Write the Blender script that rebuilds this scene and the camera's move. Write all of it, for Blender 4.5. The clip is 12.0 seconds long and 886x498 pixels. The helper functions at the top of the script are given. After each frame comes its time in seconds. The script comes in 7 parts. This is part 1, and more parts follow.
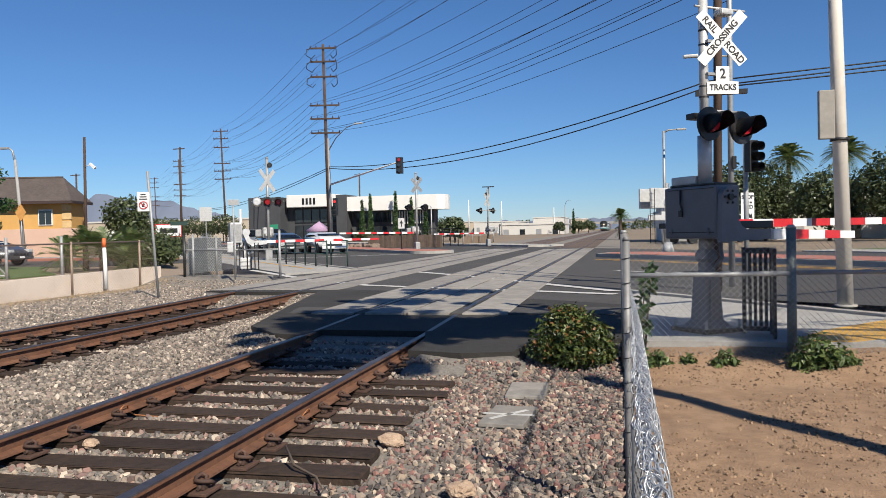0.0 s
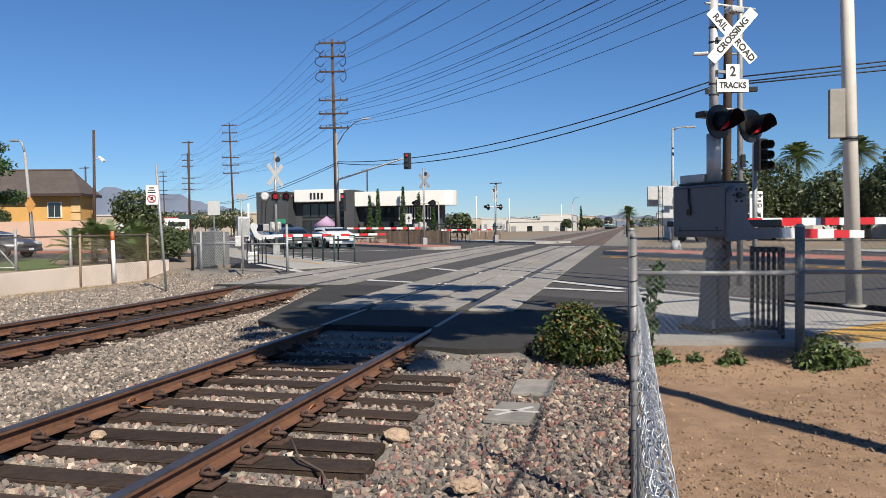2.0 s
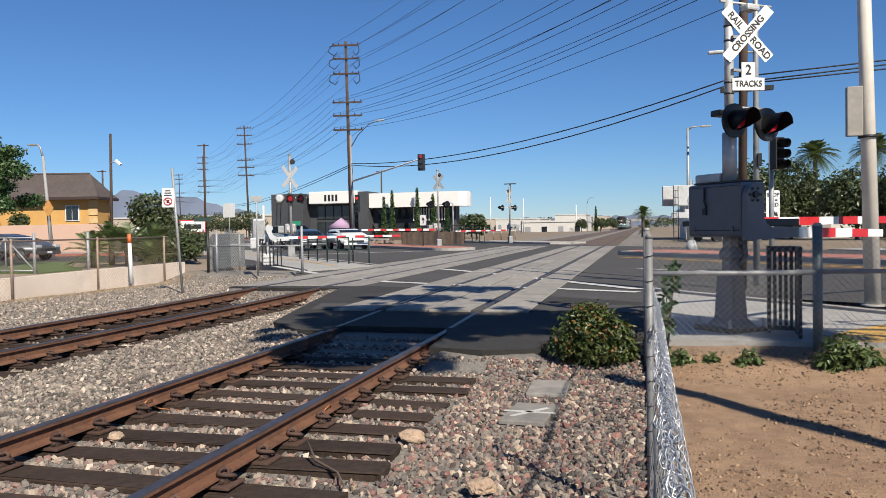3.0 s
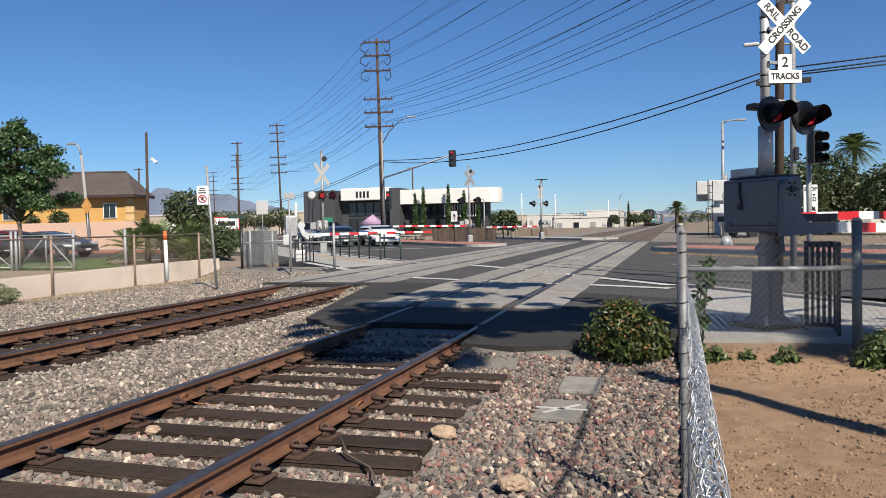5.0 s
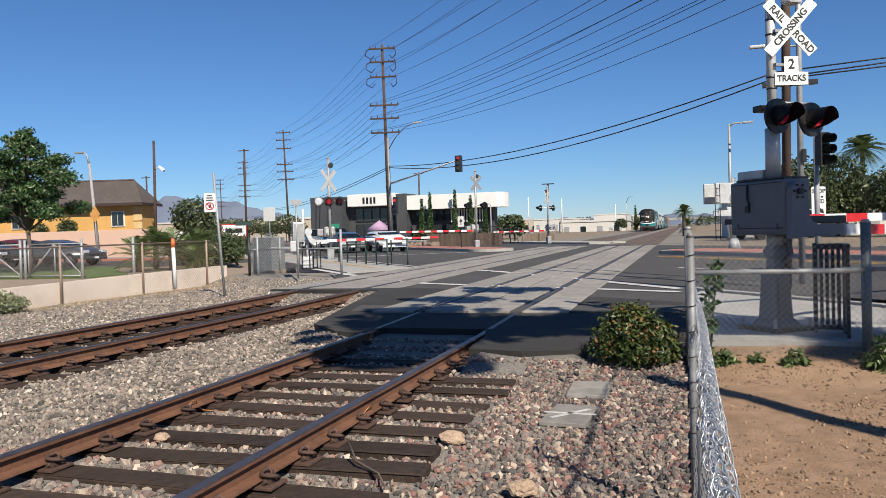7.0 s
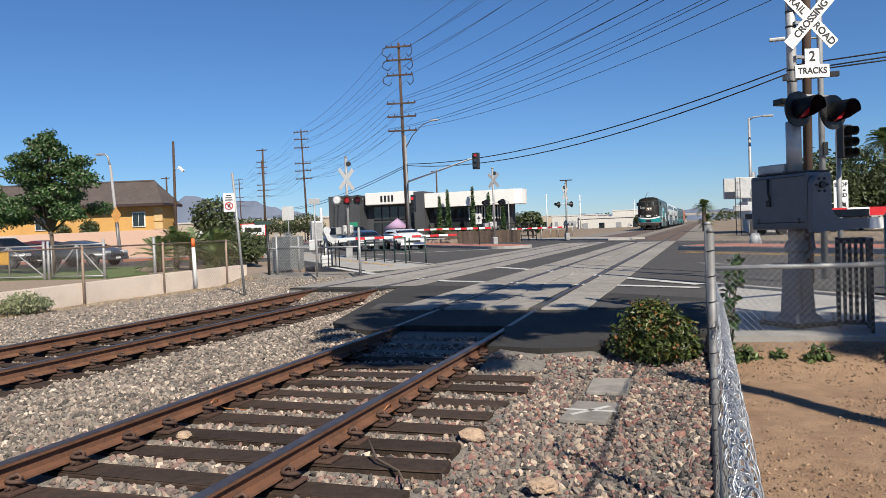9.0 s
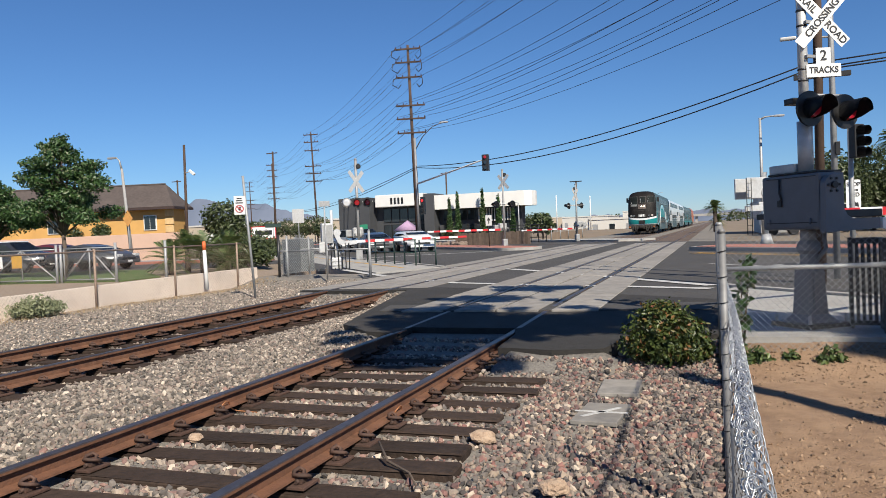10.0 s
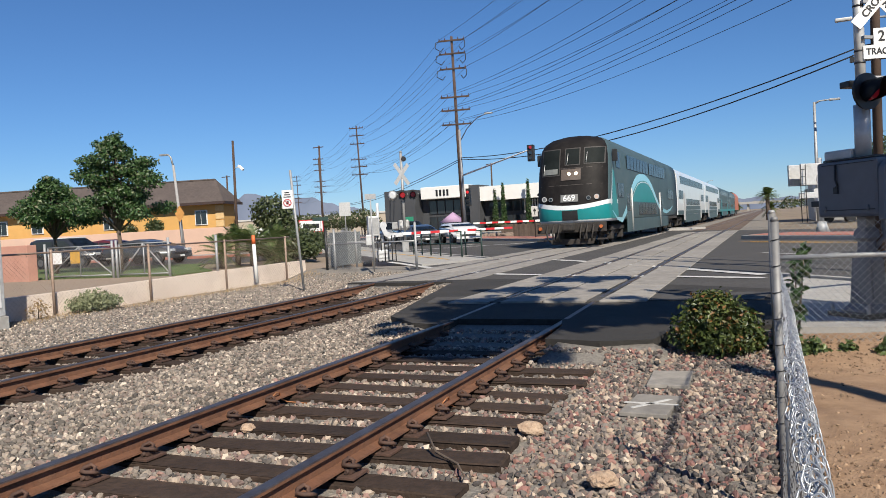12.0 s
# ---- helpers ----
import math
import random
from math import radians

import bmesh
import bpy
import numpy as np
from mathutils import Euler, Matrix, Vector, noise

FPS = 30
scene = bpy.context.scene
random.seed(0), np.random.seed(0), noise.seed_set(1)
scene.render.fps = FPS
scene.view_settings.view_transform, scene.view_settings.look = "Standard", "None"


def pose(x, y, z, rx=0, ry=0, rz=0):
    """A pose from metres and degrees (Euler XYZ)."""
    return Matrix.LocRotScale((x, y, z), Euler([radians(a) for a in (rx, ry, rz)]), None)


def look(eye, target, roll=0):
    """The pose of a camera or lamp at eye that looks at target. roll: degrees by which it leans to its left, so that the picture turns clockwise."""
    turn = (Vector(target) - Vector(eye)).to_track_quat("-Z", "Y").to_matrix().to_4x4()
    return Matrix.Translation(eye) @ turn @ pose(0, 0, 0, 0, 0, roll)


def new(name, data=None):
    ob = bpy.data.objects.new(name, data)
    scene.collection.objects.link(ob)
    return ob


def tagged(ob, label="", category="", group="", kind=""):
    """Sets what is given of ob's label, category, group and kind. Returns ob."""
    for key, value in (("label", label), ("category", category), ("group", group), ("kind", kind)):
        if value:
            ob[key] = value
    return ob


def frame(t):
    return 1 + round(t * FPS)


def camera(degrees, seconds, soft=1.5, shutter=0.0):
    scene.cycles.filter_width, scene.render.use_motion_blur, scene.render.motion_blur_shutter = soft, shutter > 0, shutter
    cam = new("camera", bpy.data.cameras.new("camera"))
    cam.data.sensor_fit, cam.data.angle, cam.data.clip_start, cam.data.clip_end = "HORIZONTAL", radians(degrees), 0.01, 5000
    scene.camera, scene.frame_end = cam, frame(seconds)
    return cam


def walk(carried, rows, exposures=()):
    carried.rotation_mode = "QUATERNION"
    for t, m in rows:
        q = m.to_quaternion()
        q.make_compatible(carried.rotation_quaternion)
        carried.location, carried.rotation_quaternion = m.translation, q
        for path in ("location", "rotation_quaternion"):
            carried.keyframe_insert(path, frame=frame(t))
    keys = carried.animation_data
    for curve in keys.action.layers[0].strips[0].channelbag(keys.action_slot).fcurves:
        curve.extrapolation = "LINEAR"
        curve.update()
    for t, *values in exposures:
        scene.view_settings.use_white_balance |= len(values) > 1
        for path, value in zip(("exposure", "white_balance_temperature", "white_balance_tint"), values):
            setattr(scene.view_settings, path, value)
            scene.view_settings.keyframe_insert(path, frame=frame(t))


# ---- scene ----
cam = camera(59.83, 12.0, soft=0.85)
EYE = (0.0, 0.0, 1.19)
PATH = [
    (0, 88.726, 1.208, 12.979), (0.5, 89.387, 0.905, 13.524), (1, 89.098, 0.606, 13.187),
    (1.5, 88.780, 0.517, 13.312), (2, 88.435, 0.677, 13.520), (2.5, 88.265, 0.817, 13.874),
    (3, 88.530, 0.988, 14.583), (5, 88.290, 1.171, 16.900), (5.5, 88.470, 1.200, 16.780),
    (6, 88.665, 1.337, 16.864), (6.5, 88.697, 1.502, 17.056), (7, 88.695, 1.661, 17.406),
    (9, 88.556, 2.183, 18.744), (9.5, 88.698, 2.361, 19.141), (10, 88.725, 2.446, 19.481),
    (10.5, 88.438, 2.590, 19.744), (11, 88.283, 2.706, 20.361), (11.5, 88.289, 2.970, 21.465),
    (12, 88.266, 3.119, 22.884),
]
walk(cam, [(t, pose(*EYE, rx, ry, rz)) for t, rx, ry, rz in PATH], [(0, 0.62, 5850, 9), (12, 0.62, 5850, 9)])

# world and sun: clear late-summer afternoon, sun behind and to the right
SUN_AZ = (0.64, -0.77)
SUN_EL = 42.0
world = bpy.data.worlds.new("sky")
scene.world = world
world.use_nodes = True
wn = world.node_tree.nodes
sky = wn.new("ShaderNodeTexSky")
sky.sky_type = "NISHITA"
sky.sun_disc = False
sky.sun_elevation = radians(SUN_EL)
sky.sun_rotation = math.atan2(SUN_AZ[0], SUN_AZ[1])
sky.altitude = 300.0
sky.air_density, sky.dust_density, sky.ozone_density = 1.0, 0.0, 10.0
wn["Background"].inputs[1].default_value = 0.0575
world.node_tree.links.new(sky.outputs[0], wn["Background"].inputs[0])
sun = new("sun", bpy.data.lights.new("sun", "SUN"))
sun.data.energy, sun.data.angle, sun.data.color = 5.0, radians(0.55), (1.0, 0.86, 0.66)
ce = math.cos(radians(SUN_EL))
sun.matrix_world = look((SUN_AZ[0] * ce * 60, SUN_AZ[1] * ce * 60, math.sin(radians(SUN_EL)) * 60), (0, 0, 0))

# ---- materials ----
MATS = {}


def mat(name, c1, c2=None, scale=6.0, rough=0.6, metal=0.0, bump=0.0, bscale=40.0, spread=0.0,
        stain=None, sscale=0.8, samount=0.4, island=False, coat=0.0, spec=0.5, trans=0.0):
    """A surface with two scales of variation, in metres of the object's own space."""
    if name in MATS:
        return MATS[name]
    c1, c2, stain = [c and tuple(v * 0.88 for v in c) for c in (c1, c2, stain)]
    m = bpy.data.materials.new(name)
    m.use_nodes = True
    nt = m.node_tree
    n, l = nt.nodes, nt.links
    b = n["Principled BSDF"]
    b.inputs["Roughness"].default_value = rough
    b.inputs["Metallic"].default_value = metal
    b.inputs["Specular IOR Level"].default_value = spec
    b.inputs["Coat Weight"].default_value = coat
    b.inputs["Transmission Weight"].default_value = trans
    co = n.new("ShaderNodeTexCoord")
    col = c1
    mix = n.new("ShaderNodeMix")
    mix.data_type = "RGBA"
    mix.inputs["A"].default_value = (*c1, 1)
    mix.inputs["B"].default_value = (*(c2 or [v * 0.8 for v in c1]), 1)
    ns = n.new("ShaderNodeTexNoise")
    ns.inputs["Scale"].default_value = scale
    ns.inputs["Detail"].default_value = 6
    ns.inputs["Roughness"].default_value = 0.65
    l.new(co.outputs["Object"], ns.inputs["Vector"])
    rp = n.new("ShaderNodeMapRange")
    rp.inputs["From Min"].default_value, rp.inputs["From Max"].default_value = 0.35, 0.65
    l.new(ns.outputs["Fac"], rp.inputs["Value"])
    l.new(rp.outputs["Result"], mix.inputs["Factor"])
    out = mix.outputs["Result"]
    if spread:
        src = n.new("ShaderNodeNewGeometry").outputs["Random Per Island"] if island else n.new("ShaderNodeObjectInfo").outputs["Random"]
        hs = n.new("ShaderNodeHueSaturation")
        mr = n.new("ShaderNodeMapRange")
        mr.inputs["To Min"].default_value, mr.inputs["To Max"].default_value = 1 - spread, 1 + spread
        l.new(src, mr.inputs["Value"])
        l.new(mr.outputs["Result"], hs.inputs["Value"])
        l.new(out, hs.inputs["Color"])
        out = hs.outputs["Color"]
    if stain:
        n2 = n.new("ShaderNodeTexNoise")
        n2.inputs["Scale"].default_value = sscale
        n2.inputs["Detail"].default_value = 8
        n2.inputs["Roughness"].default_value = 0.7
        l.new(co.outputs["Object"], n2.inputs["Vector"])
        r2 = n.new("ShaderNodeMapRange")
        r2.inputs["From Min"].default_value, r2.inputs["From Max"].default_value = 0.48, 0.72
        r2.inputs["To Max"].default_value = samount
        l.new(n2.outputs["Fac"], r2.inputs["Value"])
        m2 = n.new("ShaderNodeMix")
        m2.data_type = "RGBA"
        m2.inputs["B"].default_value = (*stain, 1)
        l.new(r2.outputs["Result"], m2.inputs["Factor"])
        l.new(out, m2.inputs["A"])
        out = m2.outputs["Result"]
    l.new(out, b.inputs["Base Color"])
    if bump:
        n3 = n.new("ShaderNodeTexNoise")
        n3.inputs["Scale"].default_value = bscale
        n3.inputs["Detail"].default_value = 4
        l.new(co.outputs["Object"], n3.inputs["Vector"])
        bp = n.new("ShaderNodeBump")
        bp.inputs["Strength"].default_value = bump
        bp.inputs["Distance"].default_value = 0.02
        l.new(n3.outputs["Fac"], bp.inputs["Height"])
        l.new(bp.outputs["Normal"], b.inputs["Normal"])
    MATS[name] = m
    return m


def glow(name, color, strength):
    m = mat(name, color, rough=0.3)
    b = m.node_tree.nodes["Principled BSDF"]
    b.inputs["Emission Color"].default_value = (*color, 1)
    b.inputs["Emission Strength"].default_value = strength
    return m


ASPHALT = mat("asphalt", (0.070, 0.065, 0.060), (0.050, 0.046, 0.043), 9, 0.88, bump=0.35, bscale=160, stain=(0.105, 0.094, 0.082), sscale=0.35, samount=0.45)
ASPHALT_NEW = mat("asphalt_patch", (0.034, 0.031, 0.028), (0.022, 0.020, 0.018), 14, 0.95, bump=0.5, bscale=120, stain=(0.085, 0.072, 0.06), sscale=0.9, samount=0.4)
CONCRETE = mat("concrete", (0.40, 0.385, 0.36), (0.33, 0.315, 0.29), 7, 0.85, bump=0.15, bscale=90, stain=(0.24, 0.225, 0.205), sscale=0.5, samount=0.5)
PANEL = mat("crossing_concrete", (0.32, 0.295, 0.262), (0.235, 0.215, 0.19), 5, 0.8, bump=0.2, bscale=70, spread=0.12, stain=(0.13, 0.125, 0.12), sscale=1.2, samount=0.6)
DIRT = mat("dirt", (0.335, 0.218, 0.13), (0.225, 0.138, 0.08), 5, 0.95, bump=0.7, bscale=75, stain=(0.37, 0.26, 0.17), sscale=0.7, samount=0.6)
BED = mat("ballast_fines", (0.25, 0.23, 0.20), (0.15, 0.135, 0.12), 30, 0.95, bump=1.0, bscale=40, stain=(0.30, 0.25, 0.2), sscale=0.8, samount=0.5)
FAR_GROUND = mat("far_ground", (0.27, 0.205, 0.14), (0.2, 0.155, 0.11), 0.15, 0.95, stain=(0.1, 0.1, 0.06), sscale=0.03, samount=0.6)
GRASS = mat("grass", (0.115, 0.165, 0.045), (0.07, 0.11, 0.03), 8, 0.9, bump=0.8, bscale=60, stain=(0.16, 0.17, 0.06), sscale=0.6, samount=0.5)
RUST = mat("rusted_steel", (0.195, 0.09, 0.05), (0.12, 0.058, 0.034), 9, 0.75, metal=0.15, bump=0.25, bscale=60, stain=(0.24, 0.13, 0.075), sscale=3, samount=0.6)
SHINE = mat("polished_rail", (0.24, 0.19, 0.16), (0.17, 0.13, 0.11), 14, 0.46, metal=0.9, stain=(0.30, 0.29, 0.29), sscale=1.5, samount=0.7)
TIE = mat("creosoted_wood", (0.055, 0.036, 0.027), (0.03, 0.021, 0.016), 12, 0.9, bump=0.6, bscale=30, spread=0.25, spec=0.25, stain=(0.10, 0.07, 0.05), sscale=2.5, samount=0.3)
WOOD_POLE = mat("weathered_pole_wood", (0.08, 0.048, 0.033), (0.05, 0.032, 0.023), 3, 0.9, bump=0.3, bscale=25, stain=(0.14, 0.095, 0.065), sscale=1, samount=0.4)
GALV = mat("galvanised_steel", (0.40, 0.405, 0.41), (0.31, 0.315, 0.32), 12, 0.55, metal=0.35, bump=0.05, stain=(0.28, 0.27, 0.26), sscale=3, samount=0.4)
ALU = mat("aluminium_paint", (0.62, 0.62, 0.61), (0.52, 0.52, 0.51), 8, 0.5, metal=0.3, stain=(0.38, 0.36, 0.33), sscale=2, samount=0.4)
GREY_BOX = mat("grey_enamel", (0.16, 0.165, 0.18), (0.135, 0.14, 0.155), 5, 0.5, metal=0.1, stain=(0.17, 0.165, 0.16), sscale=2.5, samount=0.5)
BLACK = mat("black_paint", (0.022, 0.022, 0.023), (0.014, 0.014, 0.015), 10, 0.45, stain=(0.05, 0.048, 0.045), sscale=3, samount=0.4)
DKGREEN = mat("dark_green_metal", (0.03, 0.06, 0.05), (0.02, 0.045, 0.037), 10, 0.5)
WHITE = mat("white_paint", (0.78, 0.78, 0.76), (0.70, 0.70, 0.68), 5, 0.5, stain=(0.55, 0.52, 0.47), sscale=2, samount=0.35)
LINE = mat("road_paint", (0.62, 0.61, 0.58), (0.45, 0.44, 0.42), 18, 0.8, stain=(0.2, 0.195, 0.19), sscale=3, samount=0.7)
YLINE = mat("yellow_paint", (0.62, 0.36, 0.06), (0.5, 0.28, 0.05), 18, 0.75, stain=(0.3, 0.2, 0.08), sscale=3, samount=0.5)
REDWHITE_R = mat("red_reflective", (0.55, 0.025, 0.03), (0.45, 0.02, 0.025), 6, 0.4)
BRICKRED = mat("stamped_red_concrete", (0.42, 0.17, 0.12), (0.33, 0.13, 0.095), 8, 0.85, bump=0.3, bscale=30, stain=(0.3, 0.2, 0.16), sscale=1, samount=0.5)
GLASS_DK = mat("dark_glass", (0.02, 0.025, 0.03), (0.015, 0.02, 0.024), 2, 0.06, spec=0.8)


# ---- mesh helpers ----
def part(name, bm, material, parent=None, label="", smooth=False):
    me = bpy.data.meshes.new(name)
    bm.to_mesh(me)
    bm.free()
    ob = new(name, me)
    if material is not None:
        for mm in (material if isinstance(material, (list, tuple)) else [material]):
            me.materials.append(mm)
    if smooth:
        for p in me.polygons:
            p.use_smooth = True
    if parent is not None:
        ob.parent = parent
    if label:
        ob["label"] = label
    return ob


def mesh_from(name, verts, faces, material, parent=None, label="", smooth=False):
    me = bpy.data.meshes.new(name)
    me.from_pydata(verts, [], faces)
    me.materials.append(material)
    if smooth:
        for p in me.polygons:
            p.use_smooth = True
    ob = new(name, me)
    if parent is not None:
        ob.parent = parent
    if label:
        ob["label"] = label
    return ob


def empty(name, x=0.0, y=0.0, z=0.0, rz=0.0):
    ob = new(name)
    ob.matrix_basis = pose(x, y, z, 0, 0, rz)
    return ob


def box(bm, x0, x1, y0, y1, z0, z1, bevel=0.0, m=None, mi=0):
    vs = [bm.verts.new((x, y, z)) for x in (x0, x1) for y in (y0, y1) for z in (z0, z1)]
    if m is not None:
        for v in vs:
            v.co = m @ v.co
    fs = [bm.faces.new([vs[i] for i in q]) for q in ((0, 1, 3, 2), (4, 6, 7, 5), (0, 4, 5, 1), (2, 3, 7, 6), (0, 2, 6, 4), (1, 5, 7, 3))]
    for f in fs:
        f.material_index = mi
    if bevel:
        es = list({e for f in fs for e in f.edges})
        r = bmesh.ops.bevel(bm, geom=es, offset=bevel, segments=2, affect="EDGES", profile=0.6)
        for f in r["faces"]:
            f.material_index = mi
    return bm


def B(*a, **k):
    return box(bmesh.new(), *a, **k)


def tube(bm, p, q, r0, r1=None, seg=10, cap=True, mi=0):
    """A tapered round bar from p to q."""
    p, q = Vector(p), Vector(q)
    r1 = r0 if r1 is None else r1
    d = (q - p).normalized()
    a = d.orthogonal().normalized()
    b = d.cross(a)
    rings = []
    for c, r in ((p, r0), (q, r1)):
        rings.append([bm.verts.new(c + (a * math.cos(i * math.tau / seg) + b * math.sin(i * math.tau / seg)) * r) for i in range(seg)])
    for i in range(seg):
        f = bm.faces.new((rings[0][i], rings[0][(i + 1) % seg], rings[1][(i + 1) % seg], rings[1][i]))
        f.smooth, f.material_index = True, mi
    if cap:
        bm.faces.new(rings[0][::-1]).material_index = mi
        bm.faces.new(rings[1]).material_index = mi
    return bm


def pipe(bm, pts, r, seg=8, cap=True, mi=0):
    """A round bar through a row of points. r: one radius, or one for each point."""
    pts = [Vector(p) for p in pts]
    rs = r if isinstance(r, (list, tuple)) else [r] * len(pts)
    rings = []
    ref = None
    for i, p in enumerate(pts):
        d = (pts[min(i + 1, len(pts) - 1)] - pts[max(i - 1, 0)]).normalized()
        a = d.orthogonal().normalized() if ref is None else (ref - d * ref.dot(d)).normalized()
        ref = a
        b = d.cross(a)
        rings.append([bm.verts.new(p + (a * math.cos(k * math.tau / seg) + b * math.sin(k * math.tau / seg)) * rs[i]) for k in range(seg)])
    for u, v in zip(rings, rings[1:]):
        for k in range(seg):
            f = bm.faces.new((u[k], u[(k + 1) % seg], v[(k + 1) % seg], v[k]))
            f.smooth, f.material_index = True, mi
    if cap:
        bm.faces.new(rings[0][::-1])
        bm.faces.new(rings[-1])
    return bm


def prism(bm, pts, a, b, axis="z", mi=0):
    """A flat outline of points, given in the other two axes, from a to b along axis."""
    def v3(p, h):
        return {"z": (p[0], p[1], h), "y": (p[0], h, p[1]), "x": (h, p[0], p[1])}[axis]
    lo = [bm.verts.new(v3(p, a)) for p in pts]
    hi = [bm.verts.new(v3(p, b)) for p in pts]
    n = len(pts)
    fs = [bm.faces.new([lo[i], lo[(i + 1) % n], hi[(i + 1) % n], hi[i]]) for i in range(n)]
    fs += [bm.faces.new(lo[::-1]), bm.faces.new(hi)]
    for f in fs:
        f.material_index = mi
    bmesh.ops.recalc_face_normals(bm, faces=fs)
    return bm


def P(*a, **k):
    return prism(bmesh.new(), *a, **k)


def T(*a, **k):
    return tube(bmesh.new(), *a, **k)


STREET = 38.0
SD = Vector((-math.sin(radians(STREET)), math.cos(radians(STREET))))
SN = Vector((math.cos(radians(STREET)), math.sin(radians(STREET))))


def st(u, n):
    """Street coordinates: u along the street away to the left, n across it."""
    p = SD * u + SN * n
    return (p.x, p.y)


# ---- large structure ----
def edge_y(x):
    """Where the asphalt apron begins."""
    if x > -4.1:
        if -2.2 < x < -1.0:
            return 7.75
        return 9.3 if abs(x + 3.1) < 0.72 else 8.8
    if x > -4.9:
        return 8.8 + (-4.1 - x)
    if x > -6.1:
        return 9.6 + (-4.9 - x) * 4.5
    return 15.0 if x > -8.9 else 21.0


def bed_z(x, y):
    """Height of the ballast and the dirt beside it."""
    z = -0.265 + 0.02 * math.exp(-((x + 3.1) / 1.5) ** 2)
    if x < -9.2:
        z += 0.025 * min((-9.2 - x) / 3.0, 1.0)
    d = edge_y(x) - y
    reach = 0.75 if -2.2 < x < -1.0 else 1.6
    if d < reach:
        gauge = min(abs(x + 3.1), abs(x + 7.4)) < 0.9
        lift = (0.13 if gauge else 0.18) if x > -5.0 else (0.2 if gauge else 0.24)
        z += lift * min(1.0, (reach - d) / reach) ** 1.3
    if x > -8.8 and d < -0.12:
        z = -0.33
    if -6.3 < x < -3.95 and d > 0.2:
        z += 0.07 * min(1.0, (-3.95 - x) / 0.15, (x + 6.3) / 0.3, (d - 0.2) / 1.2)
    return z + 0.014 * noise.noise((x * 1.7, y * 1.7, 0)) + 0.02 * noise.noise((x * 0.4, y * 0.4, 3))


def sheet(name, xs, ys, fz, material, parent=None, drop=None):
    verts = [(x, y, fz(x, y)) for y in ys for x in xs]
    w = len(xs)
    faces = [(j * w + i, j * w + i + 1, (j + 1) * w + i + 1, (j + 1) * w + i) for j in range(len(ys) - 1) for i in range(w - 1)]
    return mesh_from(name, verts, faces, material, parent, smooth=True)


def steps(a, b, s):
    n = max(1, round((b - a) / s))
    return [a + (b - a) * i / n for i in range(n + 1)]


def ground_z(x, y):
    inner = -16 < x < 12 and y < 30
    return -0.42 if inner else -0.03 - 0.39 * max(0, 1 - max(-16 - x, x - 12, y - 30) / 4) * (1 if y < 34 and -20 < x < 16 else 0)


gx = [-3000, -1200, -500, -200, -90, -50, -34, -26, -20, -16, -10, -4, 0, 6, 12, 16, 24, 40, 80, 200, 600, 3000]
gy = [-400, -60, -20, -6, 0, 6, 12, 18, 24, 30, 34, 44, 60, 90, 140, 220, 400, 900, 2000, 4000]
ground = tagged(sheet("ground", gx, gy, ground_z, FAR_GROUND), "dry brown earth with sparse weeds", "ground", kind="structure")

bed = tagged(sheet("ballast_bed", steps(-13.72, 0.02, 0.16), steps(-5, 21.8, 0.2), bed_z, BED), "grey crushed-stone railway ballast bed", "ballast", kind="structure")

def dirt_z(x, y):
    return -0.22 + 0.19 * max(0.0, min(1.0, (y - 7.3) / 0.9)) + 0.025 * noise.noise((x * 1.3, y * 1.3, 7)) + 0.008 * noise.noise((x * 6, y * 6, 1)) + 0.004 * noise.noise((x * 15, y * 15, 2))


dirt = tagged(sheet("dirt_lot", steps(0.02, 9.0, 0.07), steps(-5, 8.3, 0.07), dirt_z, DIRT),
              "bare tan dirt with small stones", "dirt", kind="structure")

# the street, crossing the tracks on the skew
CURB_R, CURB_L, CURB_FAR = 9.1, 8.1, 28.6
road_pts = [(0.0, 11.9), st(-60, CURB_R)[:2], st(-60, CURB_FAR), st(260, CURB_FAR), st(260, CURB_L), st(24, CURB_L),
            st(22.5, 5.0), (-8.75, 18.2), (-8.7, 15.6), (-6.0, 15.4), (-5.0, 11.0), (-0.1, 11.0)]
road = tagged(part("road", P(road_pts, -0.3, -0.005), ASPHALT), "worn grey asphalt street across two tracks", "road", kind="structure")
apron_bm = P([(-8.9, 15.3), (-7.5, 15.0), (-6.15, 15.0), (-5.5, 12.2), (-4.95, 9.65), (-4.3, 9.0), (-3.85, 8.85), (-3.8, 9.35), (-2.4, 9.3), (-2.27, 8.8), (-2.2, 7.8), (-1.6, 7.66), (-1.1, 7.8), (-0.95, 8.6), (0.0, 8.85), (0.02, 12.3), (-1.0, 13.0), (-4.7, 15.2), (-6.5, 15.9), (-8.95, 16.3)], -0.31, 0.0)
for v in apron_bm.verts:
    if v.co.z > -0.1:
        v.co.z -= 0.05 * max(0.0, min(1.0, (12.0 - v.co.y) / 3.0))
apron = tagged(part("asphalt_apron", apron_bm, ASPHALT_NEW), "dark patched asphalt apron at the crossing", "road", kind="structure")


